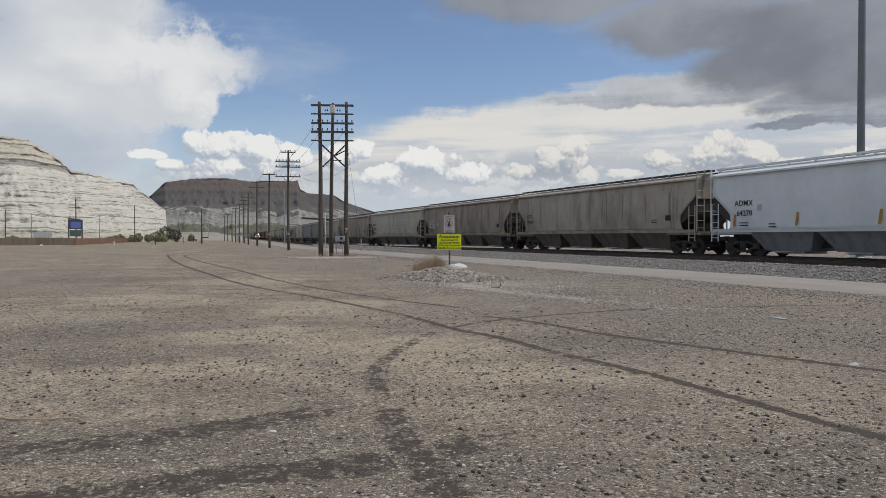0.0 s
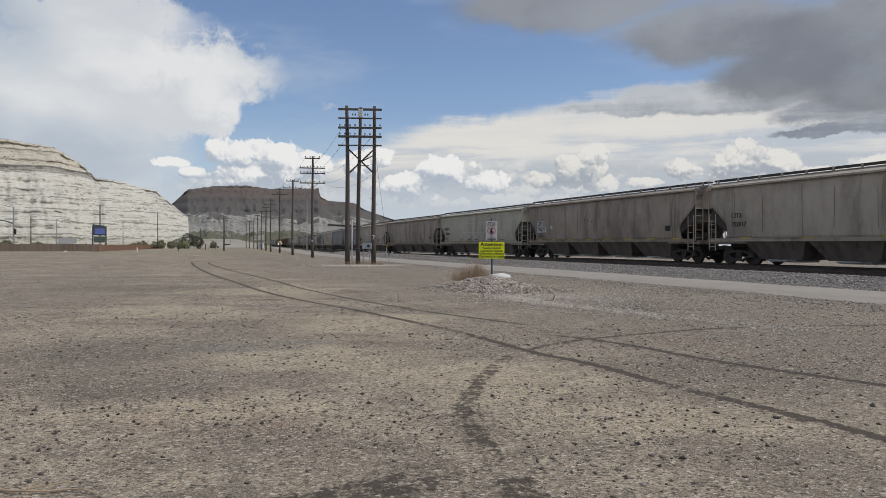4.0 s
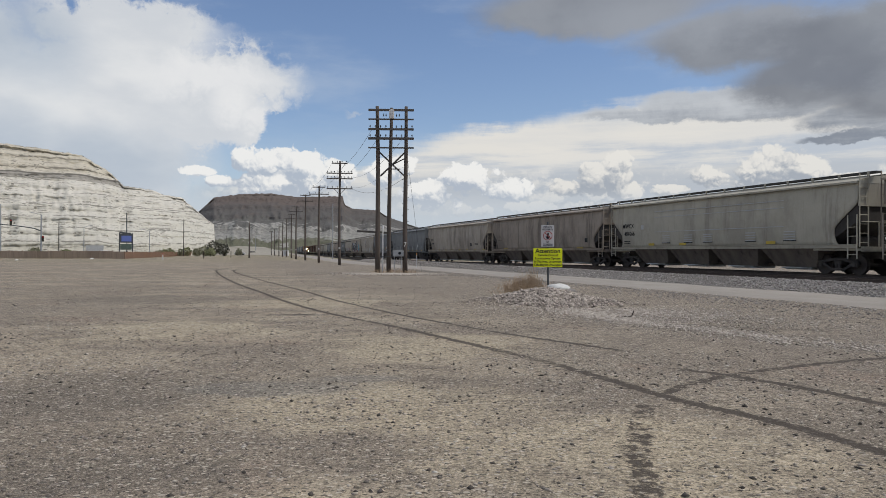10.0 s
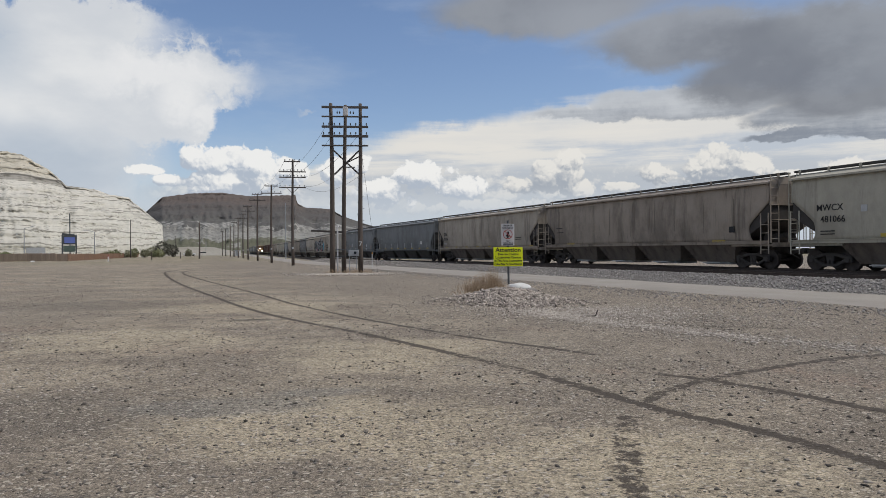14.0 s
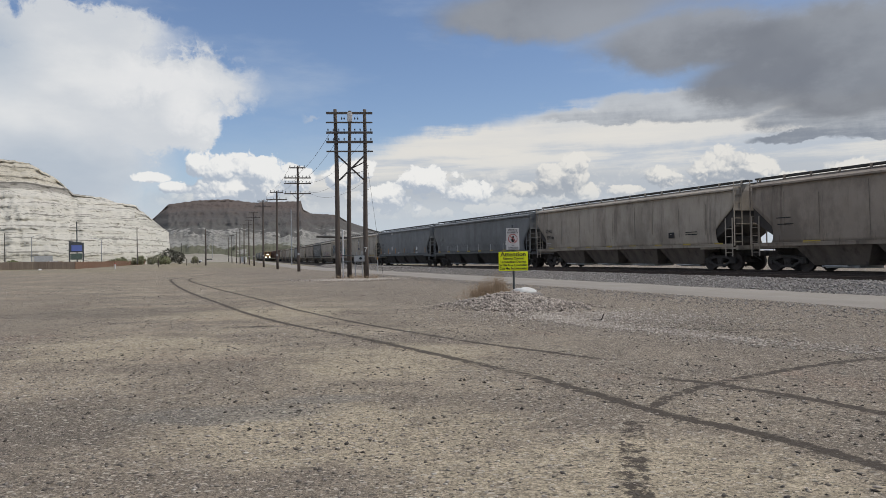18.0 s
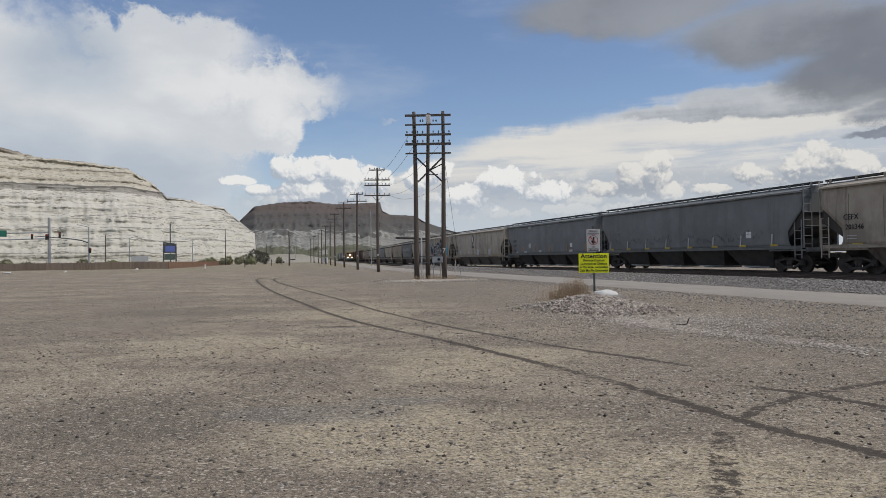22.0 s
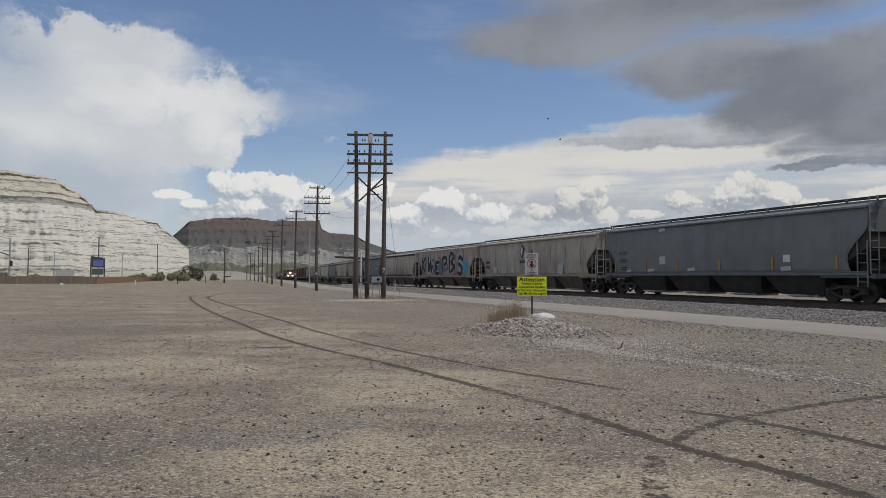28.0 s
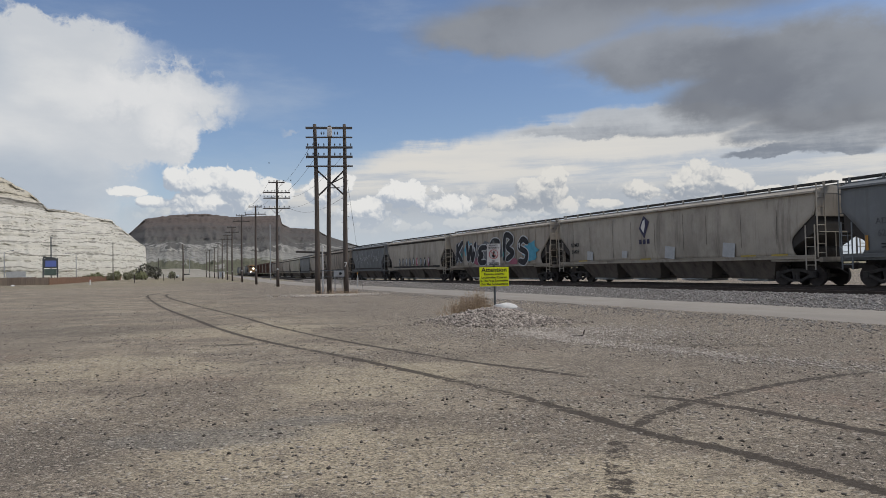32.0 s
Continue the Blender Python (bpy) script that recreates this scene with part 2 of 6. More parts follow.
# ---- materials ----
def surface(name, base, dark=None, scale=3.0, fine=60.0, rough=0.8, metal=0.0, bump=0.15, grain=0.35, streak=0.0, stretch=(1, 1, 1), spread=0.0, stain=None, amount=0.5, island=False):
    """A worn surface: two colours mixed by a broad and a fine noise, with fine relief; streak adds runs of dirt down the wall."""
    m = bpy.data.materials.new(name)
    m.use_nodes = True
    g = Graph(m.node_tree)
    shade = g.nodes["Principled BSDF"]
    dark = dark or tuple(0.62 * c for c in base)
    where = g.stretch(g.node("ShaderNodeTexCoord").outputs["Object"], stretch)
    broad = g.noise(where, scale, 6, 0.62)
    small = g.noise(where, fine, 4, 0.6)
    colour = g.mix(g.step(broad, 0.32, 0.68, 0.0, amount), base, dark)
    colour = g.mix(g.step(small, 0.35, 0.65, 0.0, grain), colour, tuple(0.55 * c for c in base))
    if streak:
        here = g.node("ShaderNodeTexCoord").outputs["Object"]
        soil = stain or (0.07, 0.055, 0.045)
        smear = g.noise(g.stretch(here, (1, 1, 0.45)), 0.55, 7, 0.68)
        colour = g.mix(g.step(smear, 0.44, 0.66, 0.0, streak * 0.8), colour, soil)
        runs = g.noise(g.stretch(here, (1.6, 1.6, 0.10)), 1.3, 6, 0.72)
        colour = g.mix(g.step(runs, 0.52, 0.68, 0.0, streak), colour, soil)
    if island:
        each = g.node("ShaderNodeNewGeometry").outputs["Random Per Island"]
        colour = g.mix(each, colour, dark)
    if spread:
        info = g.node("ShaderNodeObjectInfo").outputs["Random"]
        colour = g.mix(g.mul(info, spread), colour, dark)
    g.put(shade.inputs["Base Color"], colour)
    g.put(shade.inputs["Roughness"], g.step(broad, 0.3, 0.7, max(rough - 0.1, 0.05), min(rough + 0.1, 1.0)))
    shade.inputs["Metallic"].default_value = metal
    relief = g.node("ShaderNodeBump")
    relief.inputs["Strength"].default_value, relief.inputs["Distance"].default_value = bump, 0.02
    g.put(relief.inputs["Height"], g.add(small, broad))
    g.put(shade.inputs["Normal"], relief.outputs[0])
    return m


def glow(name, colour, strength):
    m = bpy.data.materials.new(name)
    m.use_nodes = True
    shade = m.node_tree.nodes["Principled BSDF"]
    shade.inputs["Base Color"].default_value = (*colour, 1)
    shade.inputs["Emission Color"].default_value = (*colour, 1)
    shade.inputs["Emission Strength"].default_value = strength
    return m


def dirt_ground():
    """Packed dirt and gravel: tan and grey patches, damp dark stains, pale and dark grit."""
    m = bpy.data.materials.new("packed_dirt")
    m.use_nodes = True
    g = Graph(m.node_tree)
    shade = g.nodes["Principled BSDF"]
    where = g.node("ShaderNodeTexCoord").outputs["Object"]
    axis = g.node("ShaderNodeSeparateXYZ")
    g.put(axis.inputs[0], where)
    wide = g.noise(where, 0.11, 5, 0.6)
    patch = g.noise(g.stretch(where, (0.9, 1.15, 1)), 0.42, 7, 0.66)
    clod = g.noise(where, 2.2, 6, 0.65)
    grit = g.noise(where, 24, 5, 0.7)
    sand = g.noise(where, 90, 3, 0.7)
    colour = g.mix(g.step(patch, 0.40, 0.60), (0.225, 0.19, 0.155), (0.40, 0.34, 0.262))
    colour = g.mix(g.step(wide, 0.46, 0.58, 0.0, 0.6), colour, (0.21, 0.18, 0.15))

    def areas(spots):
        """Ragged patches at fixed places of the yard."""
        field = None
        for sx, sy, rx, ry in spots:
            dx, dy = g.mul(g.add(axis.outputs[0], -sx), 1 / rx), g.mul(g.add(axis.outputs[1], -sy), 1 / ry)
            one = g.op("SUBTRACT", 1.0, g.op("SQRT", g.add(g.mul(dx, dx), g.mul(dy, dy))))
            field = one if field is None else g.op("MAXIMUM", field, one)
        return g.step(g.add(field, g.add(g.mul(g.add(patch, -0.5), 2.0), g.mul(g.add(clod, -0.5), 0.8))), 0.05, 0.55)

    dry = areas([(-1.6, 11.0, 2.4, 1.7), (0.3, 9.2, 2.2, 1.6), (-1.2, 15.5, 2.2, 2.2), (1.6, 7.4, 1.8, 1.3), (-6.0, 17.5, 2.5, 2.5), (-4.8, 24.5, 3.5, 3.0), (-2.2, 7.8, 1.6, 0.7)])
    colour = g.mix(g.mul(dry, 0.8), colour, (0.48, 0.41, 0.30))
    wet = areas([(-1.5, 5.0, 2.8, 0.9), (0.2, 4.2, 2.4, 0.9), (-4.6, 11.5, 1.9, 1.9), (4.6, 18.0, 2.0, 0.8), (-4.2, 20.7, 1.0, 0.3), (6.5, 15.5, 2.4, 1.6), (-3.4, 8.8, 1.5, 0.7), (-9.5, 26.0, 4.0, 2.5), (3.6, 9.6, 2.2, 1.8), (5.6, 12.2, 3.0, 2.2), (3.2, 3.6, 2.2, 1.6), (8.5, 9.0, 3.0, 3.0)])
    colour = g.mix(g.mul(wet, 0.72), colour, (0.145, 0.126, 0.108))
    slate = areas([(-2.8, 11.75, 1.3, 0.55), (-2.0, 12.3, 0.8, 0.35)])
    colour = g.mix(g.mul(slate, 0.7), colour, (0.20, 0.195, 0.185))
    # greyer gravel towards the service road
    across = g.add(g.mul(axis.outputs[0], 0.956), g.mul(axis.outputs[1], 0.292))
    colour = g.mix(g.step(g.add(across, g.mul(patch, 6.0)), 7.0, 12.0, 0.0, 0.75), colour, (0.225, 0.193, 0.165))
    pink = g.noise(g.shift(where, (7, 3, 0)), 0.3, 4, 0.6)
    colour = g.mix(g.step(pink, 0.58, 0.70, 0.0, 0.4), colour, (0.34, 0.235, 0.18))
    streaks = g.noise(g.stretch(where, (0.8, 1.3, 1)), 1.1, 7, 0.72)
    colour = g.mix(g.step(streaks, 0.54, 0.68, 0.0, 0.32), colour, (0.115, 0.097, 0.081))
    colour = g.mix(g.step(clod, 0.52, 0.66, 0.0, 0.5), colour, (0.115, 0.10, 0.09))
    colour = g.mix(g.step(grit, 0.50, 0.60, 0.0, 0.6), colour, (0.085, 0.073, 0.062))
    colour = g.mix(g.step(sand, 0.50, 0.60, 0.0, 0.5), colour, (0.52, 0.45, 0.36))
    for size, low, high in ((60.0, 0.74, 1.26), (21.0, 0.86, 1.12)):
        chips = g.node("ShaderNodeTexVoronoi", feature="F1")
        g.put(chips.inputs["Vector"], g.stretch(where, (1, 1, 0.2)))
        chips.inputs["Scale"].default_value = size
        tone = g.node("ShaderNodeSeparateColor")
        g.put(tone.inputs[0], chips.outputs["Color"])
        grey = g.step(tone.outputs[0], 0.0, 1.0, low, high)
        level = g.node("ShaderNodeCombineColor")
        for socket in level.inputs:
            g.put(socket, grey)
        colour = g.mix(1.0, colour, level.outputs[0], "MULTIPLY")
    pebble = None
    for size, share, low, high in ((15.0, 0.42, (0.12, 0.108, 0.095), (0.52, 0.47, 0.40)), (24.0, 0.34, (0.055, 0.047, 0.04), (0.66, 0.60, 0.52)), (42.0, 0.38, (0.05, 0.043, 0.036), (0.68, 0.61, 0.52))):
        stone = g.node("ShaderNodeTexVoronoi", feature="F1")
        g.put(stone.inputs["Vector"], g.shift(g.stretch(where, (0.8, 1.2, 0.2)), (size, 0, 0)))
        stone.inputs["Scale"].default_value = size
        pick = g.node("ShaderNodeSeparateColor")
        g.put(pick.inputs[0], stone.outputs["Color"])
        chip = g.mul(g.step(stone.outputs["Distance"], 0.34, 0.27), g.step(pick.outputs[0], 0.97 - share, 1.0 - share))
        tone = g.mix(g.step(pick.outputs[1], 0.35, 0.65), low, high)
        colour = g.mix(g.mul(chip, 0.85), colour, tone)
        pebble = chip if pebble is None else g.op("MAXIMUM", pebble, chip)
    # thin dry grass away from the yard
    far = g.step(axis.outputs[1], 75.0, 150.0)
    grass = g.noise(where, 0.06, 6, 0.65)
    colour = g.mix(g.mul(far, g.step(grass, 0.42, 0.6, 0.0, 0.6)), colour, (0.26, 0.235, 0.13))
    meadow = g.step(axis.outputs[1], 235.0, 330.0, 0.0, 0.85)
    colour = g.mix(meadow, colour, g.mix(g.step(grass, 0.40, 0.62), (0.155, 0.15, 0.085), (0.30, 0.27, 0.19)))
    # damp soil where wheels have pressed it
    damp = g.node("ShaderNodeAttribute", attribute_name="damp").outputs["Fac"]
    shred = g.noise(where, 7.0, 6, 0.7)
    torn = g.add(damp, g.add(g.mul(g.add(shred, -0.5), 2.4), g.mul(g.add(grit, -0.5), 1.6)))
    colour = g.mix(g.mul(g.step(torn, 0.22, 0.58), g.step(damp, 0.02, 0.26, 0.0, 0.9)), colour, (0.072, 0.061, 0.052))
    colour = g.mix(1.0, colour, (1.0, 0.985, 0.94), "MULTIPLY")
    g.put(shade.inputs["Base Color"], colour)
    shade.inputs["Roughness"].default_value = 0.95
    shade.inputs["Specular IOR Level"].default_value = 0.2
    relief = g.node("ShaderNodeBump")
    relief.inputs["Strength"].default_value, relief.inputs["Distance"].default_value = 0.7, 0.03
    g.put(relief.inputs["Height"], g.add(g.add(g.mul(clod, 1.2), grit), g.add(g.mul(sand, 0.4), g.mul(pebble, 0.5))))
    g.put(shade.inputs["Normal"], relief.outputs[0])
    return m


def strata(name, zones, deep, size, dashes=0.7, blocks=0.7, fans=0.0):
    """Layered rock: zones of (height, colour) upward, thin dark ledges broken into dashes, and gullies. size: the layers' scale."""
    m = bpy.data.materials.new(name)
    m.use_nodes = True
    g = Graph(m.node_tree)
    shade = g.nodes["Principled BSDF"]
    where = g.node("ShaderNodeTexCoord").outputs["Object"]
    axis = g.node("ShaderNodeSeparateXYZ")
    g.put(axis.inputs[0], where)
    near = g.stretch(where, (1 / size, 1 / size, 1 / size))
    bend = g.noise(near, 0.05, 4, 0.55)
    level = g.add(axis.outputs[2], g.mul(g.add(bend, -0.5), size * 3.0))
    if fans:
        # slopes above spill over the beds below in tongues
        ridge = g.op("ABSOLUTE", g.add(g.noise(g.stretch(where, (1 / 95, 1 / 95, 1 / 260)), 1.0, 8, 0.62, 0.5), -0.5))
        level = g.add(level, g.mul(g.add(ridge, -0.09), fans))
    colour = zones[0][1]
    for (low, _), (high, tone) in zip(zones, zones[1:]):
        colour = g.mix(g.step(level, low, high), colour, tone)
    beds = g.noise(g.stretch(near, (0.02, 0.02, 1.0)), 1.3, 6, 0.75)
    colour = g.mix(g.step(beds, 0.50, 0.66, 0.0, 0.16), colour, deep)
    dash = g.noise(g.stretch(near, (0.30, 0.30, 3.2)), 1.0, 6, 0.72)
    colour = g.mix(g.step(dash, 0.575, 0.60, 0.0, dashes * 0.7), colour, deep)
    rubble = g.noise(near, 1.3, 6, 0.75)
    strewn = g.noise(near, 0.16, 4, 0.6)
    colour = g.mix(g.mul(g.step(rubble, 0.60, 0.63, 0.0, blocks), g.step(strewn, 0.46, 0.58, 0.15, 1.0)), colour, deep)
    ledge = g.noise(g.stretch(near, (0.05, 0.05, 3.4)), 1.0, 5, 0.75)
    broken = g.noise(near, 0.11, 5, 0.65)
    colour = g.mix(g.mul(g.step(ledge, 0.58, 0.61, 0.0, dashes), g.step(broken, 0.50, 0.56)), colour, deep)
    # thin dark partings, broken along their length, and loose blocks
    for gap, thick, keep in ((1.45, 0.13, 0.54), (3.1, 0.11, 0.45)):
        part_at = g.op("FRACT", g.add(g.mul(level, 1 / (gap * size)), g.mul(g.noise(near, 0.5, 3, 0.6), 0.35)))
        stay = g.noise(g.shift(g.stretch(near, (0.16, 0.16, 0.9)), (gap, 0, 0)), 1.0, 5, 0.6)
        colour = g.mix(g.mul(g.step(part_at, thick, thick * 0.6), g.step(stay, keep, keep + 0.05, 0.0, dashes)), colour, deep)
    if blocks:
        block = g.node("ShaderNodeTexVoronoi", feature="F1")
        g.put(block.inputs["Vector"], g.stretch(near, (0.8, 0.8, 1.5)))
        block.inputs["Scale"].default_value = 1.2
        pick = g.node("ShaderNodeSeparateColor")
        g.put(pick.inputs[0], block.outputs["Color"])
        colour = g.mix(g.mul(g.step(block.outputs["Distance"], 0.40, 0.32), g.mul(g.step(pick.outputs[0], 0.62, 0.66), g.step(strewn, 0.44, 0.56, 0.1, 0.9))), colour, g.mix(pick.outputs[1], deep, (0.30, 0.28, 0.23)))
    g.put(shade.inputs["Base Color"], colour)
    shade.inputs["Roughness"].default_value = 0.95
    shade.inputs["Specular IOR Level"].default_value = 0.1
    relief = g.node("ShaderNodeBump")
    relief.inputs["Strength"].default_value, relief.inputs["Distance"].default_value = 0.45, size * 0.4
    g.put(relief.inputs["Height"], g.add(rubble, g.add(beds, dash)))
    g.put(shade.inputs["Normal"], relief.outputs[0])
    return m


DIRT = dirt_ground()
ASPHALT = surface("dusty_asphalt", (0.36, 0.325, 0.28), (0.27, 0.245, 0.21), 0.8, 70, 0.92, bump=0.2, grain=0.3, stretch=(1, 0.4, 1))
BALLAST = surface("ballast_bed", (0.27, 0.25, 0.235), (0.12, 0.11, 0.105), 5, 22, 0.95, bump=0.9, grain=0.7)
STONE = surface("crushed_stone", (0.60, 0.565, 0.52), (0.20, 0.18, 0.165), 6.0, 40, 0.9, bump=0.3, grain=0.35, amount=0.9, island=True)
PALE_STONE = surface("pale_rubble", (0.74, 0.67, 0.58), (0.36, 0.31, 0.26), 5.0, 40, 0.9, bump=0.3, grain=0.3, amount=0.9, island=True)
PEBBLE = surface("loose_pebble", (0.50, 0.44, 0.37), (0.11, 0.095, 0.082), 3.5, 40, 0.9, bump=0.3, grain=0.3, amount=1.0, island=True)
HEAP_STONE = surface("pinkish_heap_rubble", (0.72, 0.63, 0.54), (0.12, 0.10, 0.085), 5.0, 40, 0.9, bump=0.3, grain=0.3, amount=0.5, island=True)
DARK_STONE = surface("dark_clod", (0.13, 0.112, 0.095), (0.05, 0.043, 0.037), 3.0, 30, 0.95, bump=0.3, grain=0.3, amount=0.8, island=True)
RUT = surface("damp_rut_soil", (0.165, 0.14, 0.115), (0.10, 0.085, 0.07), 3.0, 30, 0.95, bump=0.9, grain=0.5)
RAIL = surface("rusty_rail_steel", (0.085, 0.065, 0.055), (0.05, 0.04, 0.035), 2.0, 60, 0.7, 0.3)
TIE = surface("creosoted_tie", (0.075, 0.062, 0.052), (0.04, 0.034, 0.03), 3.0, 50, 0.95)
WOOD = surface("weathered_pole_wood", (0.125, 0.10, 0.083), (0.055, 0.044, 0.037), 2.0, 30, 0.92, bump=0.5, stretch=(6, 6, 0.5))
ARM = surface("grey_crossarm_wood", (0.115, 0.10, 0.09), (0.05, 0.045, 0.04), 2.0, 30, 0.92, bump=0.4, stretch=(0.5, 6, 6))
STEEL = surface("galvanised_steel", (0.42, 0.43, 0.44), (0.27, 0.28, 0.29), 2.0, 40, 0.5, 0.6, 0.05, grain=0.15)
DARK_STEEL = surface("dark_painted_steel", (0.09, 0.10, 0.105), (0.05, 0.055, 0.06), 2.0, 40, 0.6, 0.2)
MAST_GREY = surface("grey_painted_mast", (0.17, 0.19, 0.20), (0.13, 0.145, 0.155), 1.0, 30, 0.6)
GRATING = surface("dirty_walkway_grating", (0.06, 0.058, 0.055), (0.035, 0.033, 0.03), 2.0, 40, 0.95)
TRUCK_IRON = surface("grimy_cast_iron", (0.075, 0.067, 0.06), (0.04, 0.036, 0.033), 3.0, 40, 0.85, 0.2)
WHEEL_IRON = surface("wheel_steel", (0.06, 0.05, 0.045), (0.03, 0.026, 0.024), 4.0, 40, 0.6, 0.5)
# hopper sheets: colour darkened to stand for shade, with faint dirt streaks
SHADED_SHEET = surface("shade_dark_hopper_sheet", (0.055, 0.05, 0.046), (0.032, 0.03, 0.028), 1.5, 30, 0.9, streak=0.2)
BLACK = surface("black_rubber", (0.02, 0.02, 0.021), (0.012, 0.012, 0.012), 3.0, 40, 0.9)
INK = surface("black_lettering", (0.022, 0.022, 0.024), (0.015, 0.015, 0.016), 3.0, 40, 0.8, bump=0.02)
SIGN_YELLOW = surface("fluorescent_yellow_sign", (0.86, 0.90, 0.0), (0.76, 0.80, 0.0), 1.5, 40, 0.5, bump=0.02, grain=0.08)
SIGN_WHITE = surface("weathered_white_sign", (0.60, 0.585, 0.57), (0.47, 0.45, 0.44), 2.5, 40, 0.5, bump=0.02, grain=0.12)
SIGN_RED = surface("faded_red_ink", (0.42, 0.06, 0.055), (0.32, 0.05, 0.05), 2.0, 40, 0.6, bump=0.02)
WHITE = surface("chalky_white_paint", (0.74, 0.73, 0.70), (0.52, 0.51, 0.49), 4.0, 50, 0.8, grain=0.15)
GLASSY = surface("dark_window_glass", (0.02, 0.025, 0.03), (0.012, 0.015, 0.02), 1.0, 10, 0.15, bump=0.0)
ORANGE = surface("faded_orange_reflector", (0.52, 0.25, 0.04), (0.36, 0.18, 0.05), 4.0, 40, 0.7)
YELLOW = surface("dusty_yellow_reflector", (0.55, 0.40, 0.05), (0.32, 0.25, 0.08), 4.0, 40, 0.7)
PALE_MARK = surface("whitish_reflector", (0.50, 0.51, 0.51), (0.33, 0.335, 0.34), 4.0, 40, 0.7)
PURPLE = surface("dark_violet_decal", (0.045, 0.04, 0.09), (0.03, 0.028, 0.06), 4.0, 40, 0.7)
DRY = surface("dry_straw", (0.50, 0.375, 0.25), (0.30, 0.21, 0.14), 8.0, 60, 0.95)


def paint(name, rgb, dirt=0.5, stain=(0.075, 0.06, 0.048)):
    return surface(name, rgb, tuple(0.78 * c for c in rgb), 0.9, 30, 0.75, 0.0, 0.12, 0.18, dirt, spread=0.15, stain=stain)


PAINT_WHITE = paint("cool_white_car_paint", (0.73, 0.76, 0.76), 0.12, (0.36, 0.38, 0.39))
PAINT_TAN = paint("dusty_tan_car_paint", (0.43, 0.378, 0.312), 0.55)
PAINT_BROWN = paint("sooty_tan_car_paint", (0.345, 0.292, 0.238), 0.7)
PAINT_PALE = paint("pale_grey_car_paint", (0.46, 0.43, 0.35), 0.35)
PAINT_CREAM = paint("cream_car_paint", (0.45, 0.405, 0.34), 0.45)
PAINT_SLATE = paint("slate_grey_car_paint", (0.192, 0.202, 0.206), 0.45, (0.085, 0.085, 0.08))
PAINT_BLUE = paint("steel_blue_car_paint", (0.20, 0.212, 0.218), 0.4, (0.105, 0.105, 0.102))
PAINT_BAY = paint("dark_brown_hopper_paint", (0.17, 0.14, 0.114), 0.8, (0.045, 0.038, 0.033))
PAINT_UNDER = paint("grimy_grey_hopper_paint", (0.27, 0.28, 0.285), 0.5, (0.09, 0.09, 0.09))
SEAM = surface("dull_weld_seam", (0.20, 0.172, 0.14), (0.13, 0.11, 0.09), 2.0, 30, 0.8)
PAINT_RUST = paint("rust_brown_car_paint", (0.13, 0.062, 0.042), 0.5)

# ---- building helpers ----
def solid(bm, m=Matrix(), size=(1, 1, 1), bevel=0.0):
    """Adds a box of that size, centred on the pose m, to bm."""
    made = bmesh.ops.create_cube(bm, size=1.0, matrix=m @ Matrix.Diagonal((*size, 1)))
    if bevel:
        edges = list({e for v in made["verts"] for e in v.link_edges})
        bmesh.ops.bevel(bm, geom=edges, offset=bevel, segments=1, affect="EDGES")
    return bm


def box(size, at=(0, 0, 0), bevel=0.0, turn=(0, 0, 0)):
    return solid(bmesh.new(), pose(*at, *turn), size, bevel)


def rod(bm, a, b, r1, r2=None, sides=8):
    """Adds a round bar from a to b to bm."""
    a, b = Vector(a), Vector(b)
    turn = (b - a).to_track_quat("Z", "Y").to_matrix().to_4x4()
    bmesh.ops.create_cone(bm, cap_ends=True, segments=sides, radius1=r1, radius2=r1 if r2 is None else r2, depth=(b - a).length, matrix=Matrix.Translation((a + b) / 2) @ turn)
    return bm


def bar(a, b, r1, r2=None, sides=8):
    return rod(bmesh.new(), a, b, r1, r2, sides)


def mesh_of(name, bm, material, smooth=False):
    data = bpy.data.meshes.new(name)
    bmesh.ops.recalc_face_normals(bm, faces=bm.faces)
    bm.to_mesh(data)
    bm.free()
    data.materials.append(material)
    if smooth:
        data.polygons.foreach_set("use_smooth", [True] * len(data.polygons))
    return data


def part(name, bm, material, parent=None, label="", at=None, smooth=False):
    """Links a bmesh (or ready mesh) as one mesh object under a thing or a part."""
    ob = new(name, mesh_of(name, bm, material, smooth) if isinstance(bm, bmesh.types.BMesh) else bm)
    ob.parent = parent
    if at is not None:
        ob.matrix_basis = at
    return tagged(ob, label)


def thing(name, label, category, at=Matrix(), group=""):
    ob = new(name)
    ob.empty_display_size = 0.3
    ob.matrix_basis = at
    return tagged(ob, label, category, group)


def sheet(name, points, faces, material, smooth=False):
    data = bpy.data.meshes.new(name)
    data.from_pydata(points, [], faces)
    data.materials.append(material)
    if smooth:
        data.polygons.foreach_set("use_smooth", [True] * len(data.polygons))
    data.update()
    return data


def lettering(text, size, material, parent, at, name="lettering", depth=0.004, wide=1.0, weight=0.005):
    """Raised letters on a face: at is the pose of the text's middle; letters read along its x and stand along its y."""
    curve = bpy.data.curves.new(name, "FONT")
    curve.body, curve.size, curve.align_x, curve.align_y, curve.extrude = text, size, "CENTER", "CENTER", depth
    curve.resolution_u = 2
    curve.offset = weight * size
    mould = new("mould", curve)
    bpy.context.view_layer.update()
    data = bpy.data.meshes.new_from_object(mould.evaluated_get(bpy.context.evaluated_depsgraph_get()))
    bpy.data.objects.remove(mould)
    data.materials.clear()
    data.materials.append(material)
    if wide != 1.0:
        data.transform(Matrix.Diagonal((wide, 1, 1, 1)))
    return part(name, data, material, parent, at=at)


